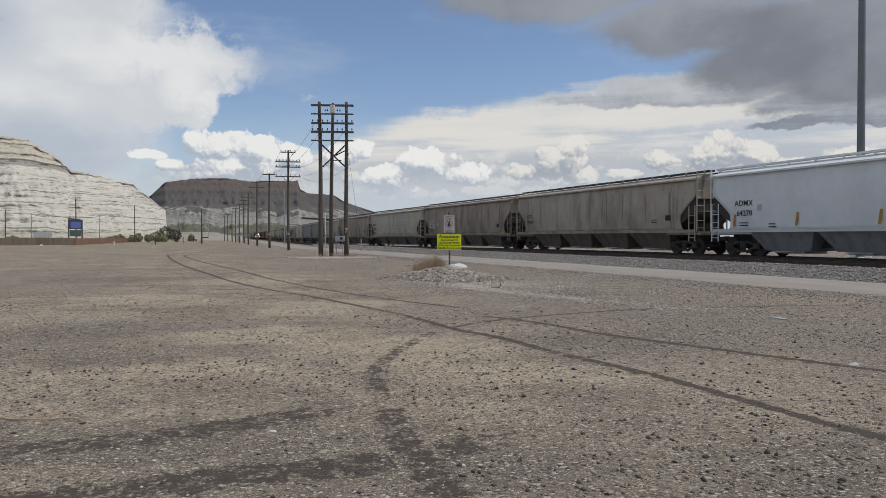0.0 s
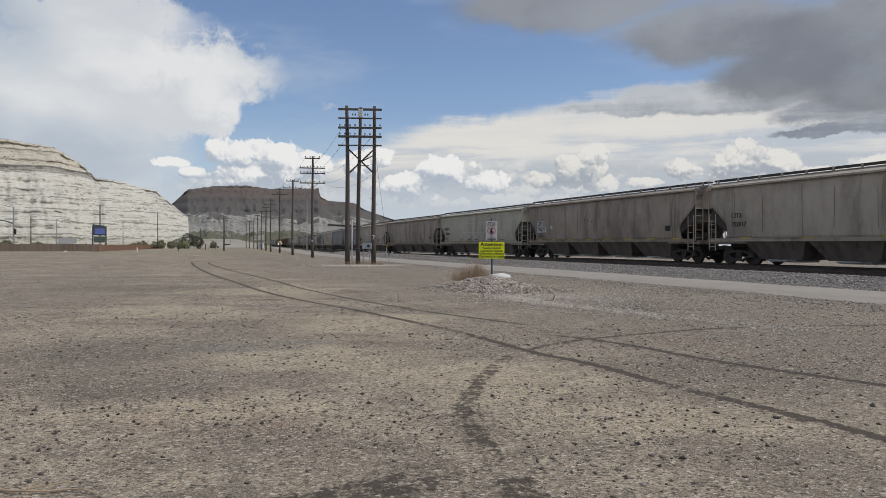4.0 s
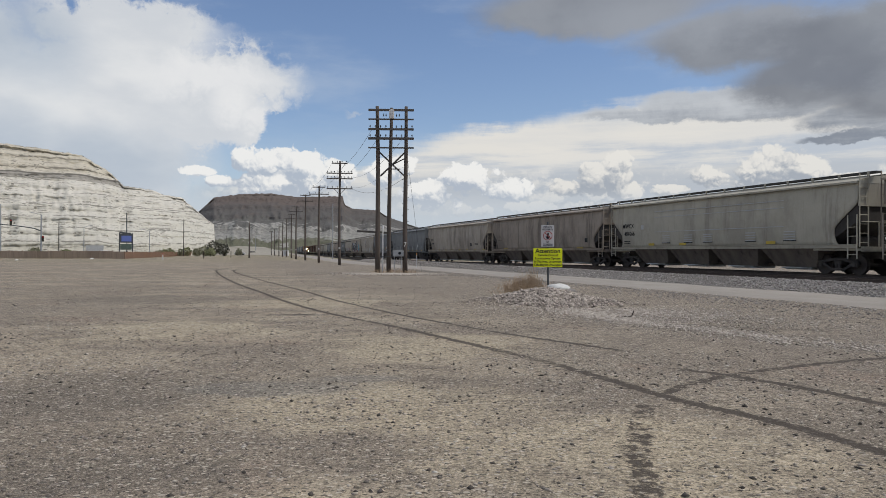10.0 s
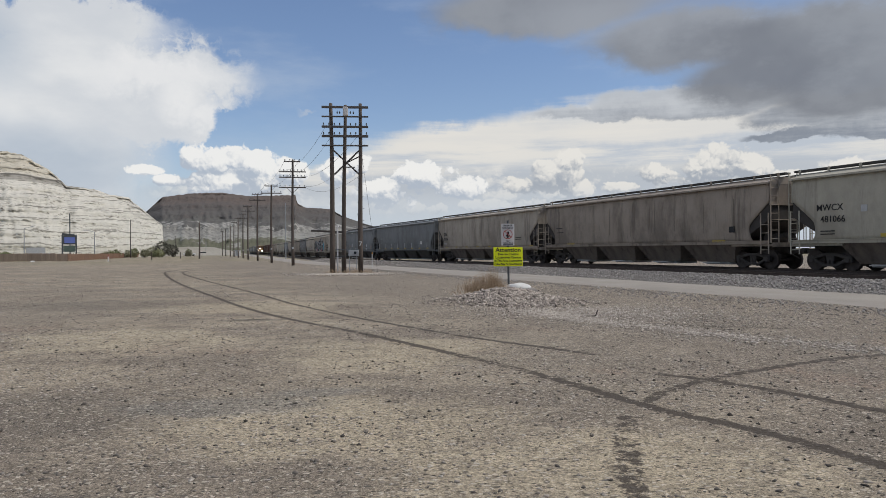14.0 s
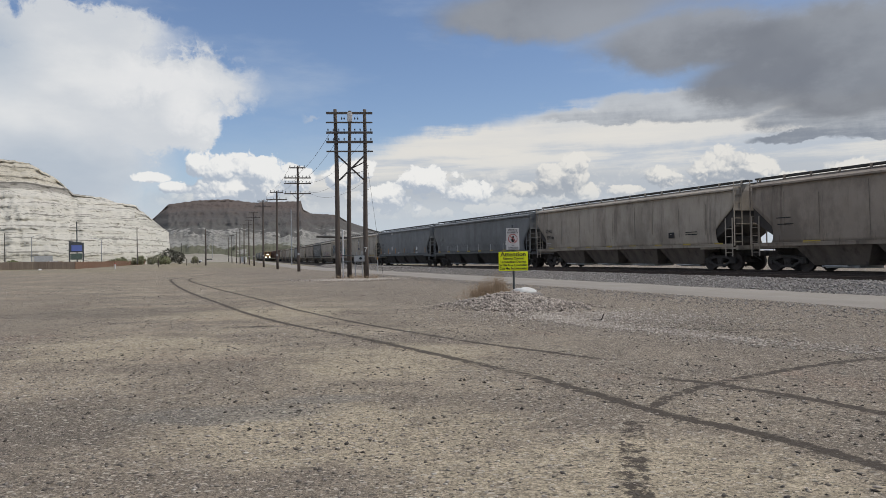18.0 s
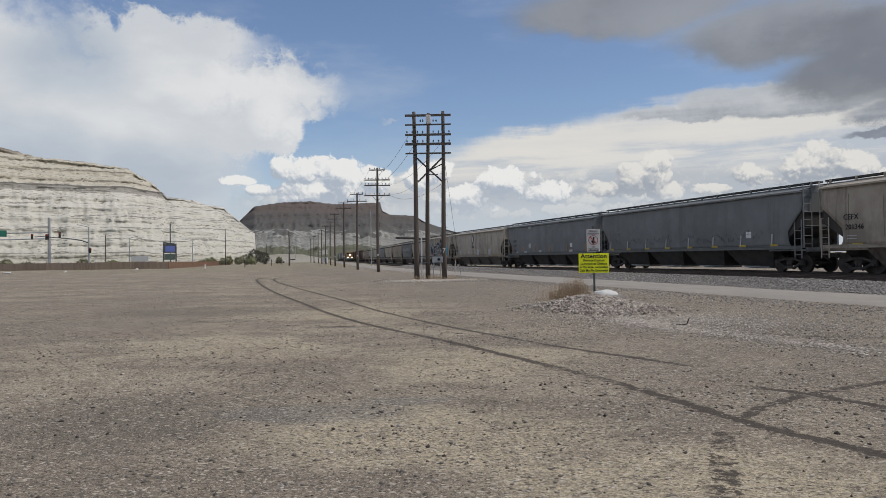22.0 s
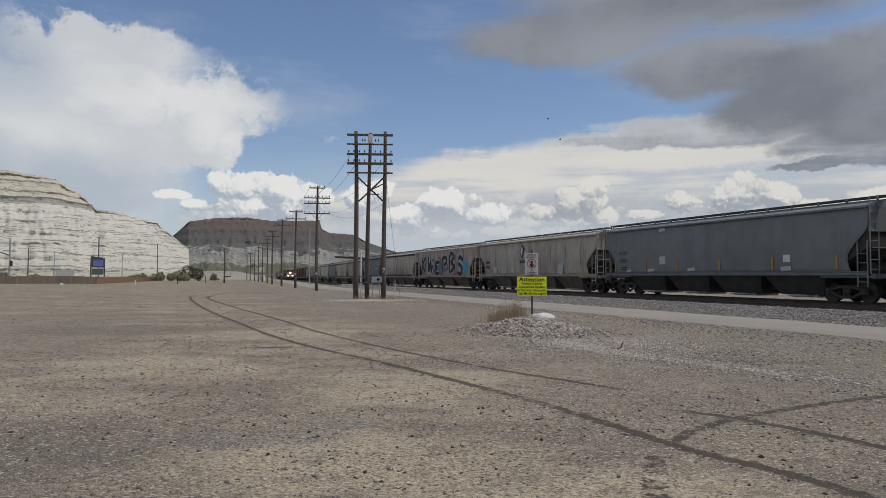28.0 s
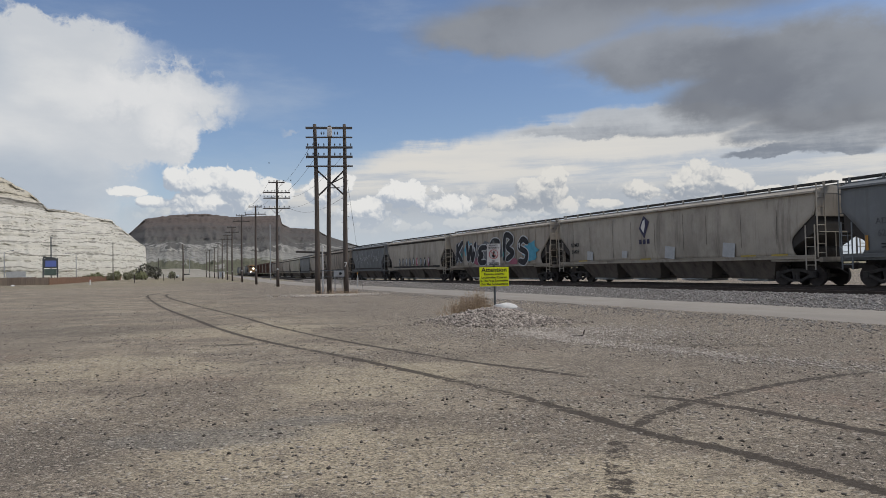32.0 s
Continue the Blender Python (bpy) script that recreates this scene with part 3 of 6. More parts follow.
def smooth_line(points, step):
    """Points along a smooth curve through the given ones."""
    out = []
    pts = [Vector(p) for p in points]
    pts = [2 * pts[0] - pts[1]] + pts + [2 * pts[-1] - pts[-2]]
    for p0, p1, p2, p3 in zip(pts, pts[1:], pts[2:], pts[3:]):
        n = max(2, int((p2 - p1).length / step))
        for i in range(n):
            t = i / n
            out.append(0.5 * (2 * p1 + (p2 - p0) * t + (2 * p0 - 5 * p1 + 4 * p2 - p3) * t * t + (3 * p1 - p0 - 3 * p2 + p3) * t ** 3))
    return out


def stones(name, spots, material, squash=0.6, seed=1):
    """One mesh of many small angular stones; spots: rows of x, y, z, size."""
    rng = np.random.default_rng(seed)
    spots = np.asarray(spots, float)
    n = len(spots)
    base = np.array([(1, 0, 0), (-1, 0, 0), (0, 1, 0), (0, -1, 0), (0, 0, 1), (0, 0, -1)], float)
    tris = np.array([(0, 2, 4), (2, 1, 4), (1, 3, 4), (3, 0, 4), (2, 0, 5), (1, 2, 5), (3, 1, 5), (0, 3, 5)])
    turn = rng.uniform(0, 2 * np.pi, n)
    shape = base[None] * rng.uniform(0.6, 1.25, (n, 6, 1)) + rng.normal(0, 0.22, (n, 6, 3))
    shape[:, :, 2] *= squash
    c, s = np.cos(turn)[:, None], np.sin(turn)[:, None]
    x, y = shape[:, :, 0] * c - shape[:, :, 1] * s, shape[:, :, 0] * s + shape[:, :, 1] * c
    points = np.stack([x, y, shape[:, :, 2]], -1) * spots[:, None, 3:4] + spots[:, None, :3]
    faces = (tris[None] + 6 * np.arange(n)[:, None, None]).reshape(-1)
    data = bpy.data.meshes.new(name)
    data.vertices.add(6 * n)
    data.vertices.foreach_set("co", points.reshape(-1))
    data.loops.add(len(faces))
    data.loops.foreach_set("vertex_index", faces.astype(np.int32))
    data.polygons.add(len(faces) // 3)
    data.polygons.foreach_set("loop_start", np.arange(0, len(faces), 3, dtype=np.int32))
    data.materials.append(material)
    data.update(calc_edges=True)
    data.validate()
    return tagged(new(name, data), kind="stuff")


# ---- plan of the tracks ----
HEADING = radians(17.0)
ALONG, ACROSS = Vector((-math.sin(HEADING), math.cos(HEADING))), Vector((math.cos(HEADING), math.sin(HEADING)))
BEND_AT, BEND_R, BEND_LONG = 84.0, 400.0, 38.5
TRAIN_B, NEAR_B, RAIL_TOP = 28.5, 24.4, 0.52


def track(a, b):
    """The place a metres along the line and b metres across it; the line bends gently to the right far off."""
    turn = min(max(a - BEND_AT, 0.0), BEND_LONG) / BEND_R
    p = ACROSS * b + ALONG * min(a, BEND_AT)
    if a > BEND_AT:
        r = BEND_R - (b - TRAIN_B)
        p = p + ALONG * (r * math.sin(turn)) + ACROSS * (r * (1 - math.cos(turn)))
    rest = a - BEND_AT - BEND_LONG
    if rest > 0:
        p = p + (ALONG * math.cos(turn) + ACROSS * math.sin(turn)) * rest
    return p


def fall(a):
    """How far the line has dropped below the yard's level."""
    return min(0.36, 0.0042 * max(a - 45, 0.0))


# ---- ground ----
def lines(near, far, step, grow):
    out, x = [0.0], 0.0
    while x < far:
        x += step if x < near else step * (1 + (x - near) * grow)
        out.append(x)
    return out


def lie(x, y):
    """Height of the yard: almost level, with shallow dips."""
    near = max(0.0, 1 - math.hypot(x, y - 15) / 28)
    return near * 0.03 * noise.noise((x * 0.22, y * 0.22, 0))


def build_ground():
    side = lines(24, 4200, 0.4, 0.12)
    xs = [-x for x in side[:0:-1]] + side
    ys = [-y for y in lines(6, 900, 1.2, 0.2)[:0:-1]] + lines(40, 4400, 0.4, 0.12)
    points = [(x, y, lie(x, y)) for y in ys for x in xs]
    w = len(xs)
    faces = [(j * w + i, j * w + i + 1, (j + 1) * w + i + 1, (j + 1) * w + i) for j in range(len(ys) - 1) for i in range(w - 1)]
    return tagged(new("ground", sheet("ground", points, faces, DIRT, True)), "packed tan and grey dirt yard strewn with gravel", "ground", kind="structure")


def ribbon(name, rows, material, label, category):
    """A strip with several points across per row."""
    w = len(rows[0])
    faces = [(j * w + i, j * w + i + 1, (j + 1) * w + i + 1, (j + 1) * w + i) for j in range(len(rows) - 1) for i in range(w - 1)]
    return tagged(new(name, sheet(name, [p for row in rows for p in row], faces, material, True)), label, category, kind="structure")


def rough(a, b, amount, scale=1.0):
    return amount * noise.noise((a * scale, b * scale, 3.3))


ground = build_ground()
steps = [-60 + 2.5 * i for i in range(60)] + [90 + 8 * i for i in range(70)]


def strip_row(a):
    near_b, far_b = 17.0 + rough(a, 0, 0.35, 0.3), 21.3 + rough(a, 9, 0.3, 0.3)
    return [(*track(a, near_b + (far_b - near_b) * f), h) for f, h in ((0, -0.03), (0.06, 0.035), (0.5, 0.06), (0.94, 0.035), (1, -0.03))]


pavement = ribbon("pavement", [strip_row(a) for a in steps], ASPHALT, "narrow dusty grey asphalt service road", "road")


def bed_row(a):
    shape = ((21.2, -0.05), (22.5, 0.24), (23.2, 0.36), (25.6, 0.36), (26.4, 0.30), (27.3, 0.36), (29.7, 0.36), (30.6, 0.3), (33.0, -0.05))
    return [(*track(a, b), z - fall(a) + rough(a, b, 0.04, 1.5)) for b, z in shape]


ballast = ribbon("ballast", [bed_row(a) for a in steps], BALLAST, "bed of grey crushed stone under two railway tracks", "ballast")


def lay_rail(b):
    """A rail with head, web and foot, swept along the line."""
    shape = ((-0.07, 0), (0.07, 0), (0.07, 0.02), (0.012, 0.04), (0.012, 0.125), (0.036, 0.135), (0.036, 0.17), (-0.036, 0.17), (-0.036, 0.135), (-0.012, 0.125), (-0.012, 0.04), (-0.07, 0.02))
    rows = [[(*track(a, b + x), RAIL_TOP - fall(a) - 0.17 + z) for x, z in shape] for a in steps]
    w = len(shape)
    faces = [(j * w + i, j * w + (i + 1) % w, (j + 1) * w + (i + 1) % w, (j + 1) * w + i) for j in range(len(rows) - 1) for i in range(w)]
    return sheet("rail", [p for row in rows for p in row], faces, RAIL)


for centre in (NEAR_B, TRAIN_B):
    line = thing("railway_track", "railway track of rusty steel rails on timber ties", "railway track", group="railway tracks")
    for off in (-0.755, 0.755):
        part("rail", lay_rail(centre + off), RAIL, line)
    tie = mesh_of("tie", box((2.6, 0.22, 0.17), (0, 0, 0), 0.012), TIE)
    for i in range(110):
        p = track(4 + 0.55 * i, centre)
        part("tie", tie, TIE, line, at=pose(p.x, p.y, RAIL_TOP - fall(4 + 0.55 * i) - 0.17 - 0.082, 0, 0, 17.0 + random.uniform(-1, 1)))

# ---- hills ----
CLIFF = strata("pale_layered_cliff", ((0, (0.46, 0.435, 0.36)), (7, (0.58, 0.555, 0.48)), (27.2, (0.62, 0.59, 0.515)), (27.8, (0.38, 0.36, 0.32)), (28.9, (0.34, 0.32, 0.28)), (29.2, (0.15, 0.14, 0.12)), (29.7, (0.16, 0.145, 0.125)), (30.0, (0.60, 0.56, 0.47)), (30.6, (0.55, 0.505, 0.41)), (42, (0.55, 0.505, 0.41)), (44.6, (0.24, 0.205, 0.17)), (45.5, (0.36, 0.31, 0.25))), (0.17, 0.158, 0.13), 1.5, 0.75, 0.8)
MESA = strata("dark_mesa_rock", ((0, (0.13, 0.13, 0.09)), (10, (0.15, 0.147, 0.11)), (13, (0.29, 0.285, 0.255)), (20, (0.31, 0.30, 0.275)), (22, (0.17, 0.167, 0.15)), (26, (0.29, 0.28, 0.255)), (33, (0.19, 0.186, 0.168)), (36, (0.34, 0.33, 0.30)), (39, (0.33, 0.32, 0.29)), (42, (0.125, 0.121, 0.112)), (68, (0.112, 0.103, 0.096)), (98, (0.135, 0.11, 0.097))), (0.085, 0.082, 0.076), 6.0, 0.10, 0.0, 150.0)


def hill(name, edge, toe, crest, columns, terrace, amount, material, label, rows=70, beds=0.0):
    """A layered hill seen along its foot: edge gives the rim's height over its bearing, from which the slope falls to the toe."""
    lo, hi = edge[0][0], edge[-1][0]
    points = []
    for i in range(columns + 1):
        az = lo + (hi - lo) * i / columns
        k = max(j for j in range(len(edge) - 1) if edge[j][0] <= az + 1e-9)
        f = (az - edge[k][0]) / (edge[k + 1][0] - edge[k][0])
        up = edge[k][1] + (edge[k + 1][1] - edge[k][1]) * f
        d0, d1 = toe(az), crest(az)
        rim = math.tan(radians(up)) * d1 + 1.5
        s, c = math.sin(radians(az)), math.cos(radians(az))
        for j in range(rows + 1):
            v = j / rows
            z = rim * v
            bench = 0.5 - 0.5 * math.cos(2 * math.pi * ((z / terrace) % 1.0))
            go = v + 0.03 * bench * (1 if v < 0.97 else 0)
            d = d0 + (d1 - d0) * go
            wash = noise.fractal((az * 0.9, v * 1.5, 2.0), 0.9, 2.0, 5)
            d += amount * wash * math.sin(math.pi * min(v * 1.2, 1.0)) - amount * 0.25 * noise.noise((az * 5, z * 0.25, 1))
            if beds:
                # hard beds stand out over soft ones that are hollowed beneath them, for a stretch at a time
                layer = z / 1.7 + 0.35 * noise.noise((az * 0.25, z * 0.1, 4))
                run = noise.noise((az * 1.1, math.floor(layer) * 3.7, 6)) + 0.6 * noise.noise((az * 4.5, math.floor(layer) * 1.9, 2))
                if run > -0.05 and (layer % 1.0) > 0.72:
                    d += beds * min(1.0, 0.4 + 2.0 * run)
            lift = 0.012 * rim * noise.noise((az * 3.0, v * 9, 8)) * (1 if j else 0)
            points.append((s * d, c * d, z + lift - (0.5 if j == 0 else 0)))
        for back, drop in ((1.5, 0.92), (2.4, 0.0)):
            points.append((s * d1 * back, c * d1 * back, rim * drop - 0.5))
    w = rows + 3
    faces = [(i * w + j, (i + 1) * w + j, (i + 1) * w + j + 1, i * w + j + 1) for i in range(columns) for j in range(w - 1)]
    return tagged(new(name, sheet(name, points, faces, material, True)), label, "hill", kind="structure")


hill("cliff", [(-62, 7.4), (-33.4, 7.9), (-31.09, 7.32), (-27.87, 7.09), (-25.33, 6.78), (-24.67, 6.39), (-23.57, 5.73), (-22.62, 4.76), (-20.61, 4.5), (-19.92, 4.21), (-18.56, 4.02), (-18.27, 3.65), (-17.98, 3.46), (-17.27, 2.83), (-16.71, 2.34), (-16.23, 1.99), (-16.2, 0.1)],
     lambda az: 245 + max(az + 22, 0) * 7, lambda az: 320 + max(az + 22, 0) * 2, 420, 4.2, 2.2, CLIFF, "pale cream layered sandstone bluff with dark ledges", 150, 0.75)
hill("mesa", [(-24, 1.5), (-17.4, 3.05), (-16.3, 4.15), (-14.2, 4.47), (-12, 4.57), (-10.2, 4.33), (-6.45, 4.45), (-6.35, 3.82), (-5.7, 3.47), (-3.7, 3.35), (-2.8, 2.8), (-0.6, 2.05), (1.3, 1.55), (8, 0.6), (16, 0.1)],
     lambda az: 1000, lambda az: 1500, 420, 22.0, 22.0, MESA, "distant dark brown flat-topped mesa with pale lower slopes")

# ---- utility poles along the line ----
def insulator():
    bm = bar((0, 0, 0), (0, 0, 0.09), 0.02, sides=6)
    rod(bm, (0, 0, 0.08), (0, 0, 0.20), 0.055, 0.035, sides=8)
    return bm


def crossarm(pole, x0, x1, z, y, pins, thick=0.12, drop=0):
    arm = part("crossarm", box((x1 - x0, 0.10, thick), (0, 0, 0), 0.012), ARM, pole, at=pose((x0 + x1) / 2, y, z, 0, drop, 0))
    for i in range(pins):
        x = (x1 - x0) * (-0.46 + 0.92 * i / max(pins - 1, 1))
        if abs(x) > 0.12:
            part("insulator", INSULATOR, DARK_STEEL, arm, at=pose(x, 0, thick / 2))
    return arm


def shaft(r, high, lean=(0, 0)):
    """A slightly crooked tapered wooden pole."""
    bm = bmesh.new()
    rings = []
    for i in range(9):
        f = i / 8
        rr = r * (1 - 0.38 * f)
        cx, cy = lean[0] * f + 0.03 * math.sin(f * 5 + r * 90), lean[1] * f
        rings.append([bm.verts.new((cx + rr * math.cos(k * math.pi / 5), cy + rr * math.sin(k * math.pi / 5), high * f - (0.15 if i == 0 else 0))) for k in range(10)])
    for a, b in zip(rings, rings[1:]):
        for k in range(10):
            bm.faces.new((a[k], a[(k + 1) % 10], b[(k + 1) % 10], b[k]))
    bm.faces.new(rings[-1])
    bm.faces.new(rings[0][::-1])
    return bm


INSULATOR = mesh_of("insulator", insulator(), DARK_STEEL)

tower = thing("triple_utility_pole", "three weathered brown wooden poles joined by crossarms", "utility pole", pose(-3.5, 54.0, 0))
for x, y, lean, r in ((-0.91, 0.0, -0.10, 0.19), (-0.20, 0.5, 0.15, 0.17), (1.00, 0.0, 0.0, 0.18)):
    post = part("pole", shaft(r, 11.75, (lean, 0)), WOOD, tower, at=pose(x, y, 0), smooth=True)
for z, pins, thick in ((11.45, 0, 0.16), (10.80, 0, 0.10), (10.10, 9, 0.15), (9.45, 9, 0.17), (8.80, 0, 0.10)):
    crossarm(tower, -1.62, 1.57, z, -0.22, pins, thick)
for x in (-0.55, -0.38, 0.35, 0.55):
    part("insulator", INSULATOR, DARK_STEEL, tower, at=pose(x, -0.22, 11.2, 180, 0, 0))
part("brace", bar((-0.88, 0.1, 8.55), (0.92, 0.1, 6.85), 0.055, sides=6), ARM, tower)
part("brace", bar((-0.80, 0.2, 6.85), (0.95, 0.2, 8.55), 0.055, sides=6), ARM, tower)
part("brace", bar((-0.10, 0.3, 7.6), (0.95, 0.1, 8.1), 0.04, sides=6), ARM, tower)
part("step_bracket", box((0.75, 0.12, 0.06), (0.25, 0.15, 7.35)), ARM, tower)
part("transformer", box((0.34, 0.30, 0.62), (0.02, -0.42, 11.12), 0.04), SIGN_WHITE, tower, "pale grey transformer can")
for i in range(12):
    part("climbing_step", bar((1.0, -0.1, 3.2 + 0.42 * i), (1.0 + (0.26 if i % 2 else -0.26), -0.12, 3.22 + 0.42 * i), 0.013, sides=5), DARK_STEEL, tower)
part("low_beam", box((2.4, 0.12, 0.14), (-1.25, 0.5, 2.9), 0.015, (0, 3, 0)), ARM, tower, "grey timber beam")
lettering("7", 0.46, WHITE, tower, pose(0.98, -0.19, 2.0, 90, 0, 0), "number_digit", 0.006)

meter = thing("meter_rack", "grey electrical meter box on a pipe rack beside the poles", "meter box", pose(-3.0, 53.6, 0))
part("cabinet", box((0.72, 0.28, 0.42), (0.02, 0, 1.38), 0.02), STEEL, meter)
part("meter", bar((0.12, -0.14, 1.40), (0.12, -0.24, 1.40), 0.10, sides=14), GLASSY, meter)
for x in (-0.26, 0.22):
    part("leg", bar((x, 0, -0.05), (x, 0, 1.55), 0.03), STEEL, meter)
for z in (1.18, 1.62):
    part("rail", bar((-1.25, 0.05, z), (0.40, 0.05, z), 0.025), DARK_STEEL, meter)
pipe = thing("conduit_riser", "pale upright conduit pipe with a capped top", "pipe", pose(-4.08, 53.7, 0))
part("pipe", bar((0, 0, -0.05), (0, 0, 3.2), 0.055), SIGN_WHITE, pipe)
part("cap", bar((0, 0, 3.2), (0, 0, 3.36), 0.085, 0.05), SIGN_WHITE, pipe)
for x, y in ((-1.85, 71.0), (-3.0, 68.5)):
    stake = thing("marker_stake", "thin white marker stake with an orange top", "marker", pose(x, y, 0), "marker stakes")
    part("rod", bar((0, 0, -0.05), (0, 0, 1.35), 0.04), PALE_MARK, stake)
    part("tip", bar((0, 0, 1.2), (0, 0, 1.4), 0.05), ORANGE, stake)

POLES = [(-10.47, 82.5, 11.5), (-15.3, 100.0, 10.4), (-21.4, 126.0, 11.3), (-26.5, 145.8, 10.6), (-32.2, 171.6, 10.4), (-37.4, 193.0, 10.4), (-43.0, 216.0, 10.3), (-49.5, 243.0, 10.2), (-57, 272, 10.2), (-65, 304, 10.2)]
for n, (x, y, high) in enumerate(POLES):
    pole = thing("utility_pole", "tall weathered wooden pole with several crossarms" if n == 0 else "weathered wooden utility pole with two short crossarms", "utility pole", pose(x, y, 0, 0, 0, 4), "utility poles")
    part("pole", shaft(0.17, high), WOOD, pole, smooth=True)
    if n == 0:
        for z, half, pins in ((high - 0.25, 0.85, 4), (high - 1.35, 1.42, 8), (high - 1.95, 1.42, 8), (high - 3.05, 1.42, 6)):
            crossarm(pole, -half, half, z, -0.18, pins)
        for s in (-1, 1):
            part("brace", bar((s * 0.6, -0.2, high - 3.1), (0, -0.15, high - 3.7), 0.025), ARM, pole)
    else:
        crossarm(pole, -0.85, 0.85, high - 0.2, -0.18, 4)
        if n < 5:
            crossarm(pole, -1.35, 1.35, high - 1.15, -0.18, 4)
    part("number_plate", box((0.2, 0.02, 0.22), (0, -0.18, 1.9)), PALE_MARK, pole)


def wire(name, ends, sag, r=0.011):
    """A hanging wire through the given ends."""
    line = []
    for a, b in zip(ends, ends[1:]):
        a, b = Vector(a), Vector(b)
        for i in range(12):
            f = i / 12
            line.append(a.lerp(b, f) - Vector((0, 0, sag * 4 * f * (1 - f))))
    line.append(Vector(ends[-1]))
    bm = bmesh.new()
    rings = []
    for p, q in zip(line, line[1:] + [2 * line[-1] - line[-2]]):
        side = (q - p).cross(Vector((0.3, 0.1, 1))).normalized()
        up = side.cross(q - p).normalized()
        rings.append([bm.verts.new(p + r * s) for s in (side, up, -side, -up)])
    for a, b in zip(rings, rings[1:]):
        for k in range(4):
            bm.faces.new((a[k], a[(k + 1) % 4], b[(k + 1) % 4], b[k]))
    bm.faces.new(rings[0][::-1])
    bm.faces.new(rings[-1])
    return tagged(new(name, mesh_of(name, bm, DARK_STEEL)), "thin dark overhead wire between poles", "wire", "overhead wires")


for off, z0, drop in ((-1.3, 10.2, 1.3), (-0.9, 9.55, 1.9), (0.9, 9.55, 1.9), (1.3, 8.9, 3.0), (1.2, 6.9, 3.0)):
    wire("overhead_wire", [(-3.5 + off, 53.8, z0), (POLES[0][0] + off * 0.95, POLES[0][1], POLES[0][2] - drop + 0.1)], 0.9)
for off in (-0.75, 0.75):
    wire("overhead_wire", [(x + off, y - 0.2, high - 0.02) for x, y, high in POLES[:7]], 0.5)
wire("guy_wire", [(-2.45, 53.9, 8.7), (-1.35, 56.0, 0.0)], 0.0)

lone = thing("utility_pole", "short dark bare wooden pole without crossarms", "utility pole", pose(-42.1, 172, 0), "utility poles")
part("pole", shaft(0.2, 8.4), WOOD, lone, smooth=True)
mast = thing("radio_mast", "slender grey steel mast beyond the train", "mast", pose(-18.5, 140.0, 0))
part("mast", bar((0, 0, -0.1), (0, 0, 10.6), 0.10, 0.07), STEEL, mast)

high_mast = thing("yard_light_mast", "tall grey steel light mast behind the train", "light mast", pose(32.3, 44.7, 0))
part("shaft", bar((0, 0, -0.1), (0, 0, 30), 0.27, 0.18, 14), MAST_GREY, high_mast)
part("base_plate", box((1.0, 1.0, 0.12), (0, 0, 0.06), 0.02), STEEL, high_mast)

hut = thing("signal_cabinet", "white painted metal signal cabinet beside the track", "cabinet", pose(-51.4, 265, 0))
part("body", box((1.8, 1.5, 2.0), (0, 0, 1.0), 0.03), WHITE, hut)
part("roof", box((2.0, 1.7, 0.12), (0, 0, 2.06), 0.03), STEEL, hut)
part("door", box((0.8, 0.04, 1.6), (0, -0.77, 0.95), 0.01), PALE_MARK, hut)
for x, y in ((-48, 178), (-55, 215), (-60, 230), (-46, 150)):
    post = thing("short_post", "short grey wooden post in the ground", "post", pose(x, y, 0), "short posts")
    part("post", bar((0, 0, -0.05), (0, 0, 1.6), 0.09), WOOD, post)

# ---- warning sign on its heap of stones ----
sign = thing("warning_sign", "bright yellow warning sign under a white no trespassing sign", "sign", pose(2.60, 25.86, 0))
part("post", bar((0.02, 0.03, -0.1), (0.0, 0.03, 2.42), 0.032), DARK_STEEL, sign, "grey steel pipe post")
yellow = part("yellow_panel", box((0.90, 0.012, 0.58), (0, 0, 1.315), 0.003), SIGN_YELLOW, sign, "fluorescent yellow metal panel")
face = -0.011
for text, z, size, wide in (("Attention", 1.52, 0.185, 1.08), ("Remote Control", 1.395, 0.098, 0.95), ("Locomotives Operate", 1.295, 0.098, 0.9), ("In This Area. Locomotive", 1.195, 0.098, 0.84), ("Cabs May Be Unoccupied", 1.095, 0.098, 0.84)):
    lettering(text, size, INK, yellow, pose(0, face, z, 90, 0, 0), "lettering", 0.003, wide, 0.016)
white = part("white_panel", box((0.40, 0.012, 0.66), (-0.005, 0, 1.99), 0.003), SIGN_WHITE, sign, "weathered white metal panel")
for text, z, size in (("PRIVATE", 2.265, 0.078), ("PROPERTY", 2.185, 0.078), ("NO", 1.795, 0.062), ("TRESPASSING", 1.73, 0.058)):
    lettering(text, size, INK, white, pose(-0.005, face, z, 90, 0, 0), "lettering", 0.003, 0.92)


def hoop(r, thick):
    bm = bmesh.new()
    for i in range(28):
        a, b = i * math.pi / 14, (i + 1) * math.pi / 14
        rod(bm, (r * math.cos(a), 0, r * math.sin(a)), (r * math.cos(b), 0, r * math.sin(b)), thick, sides=5)
    return bm


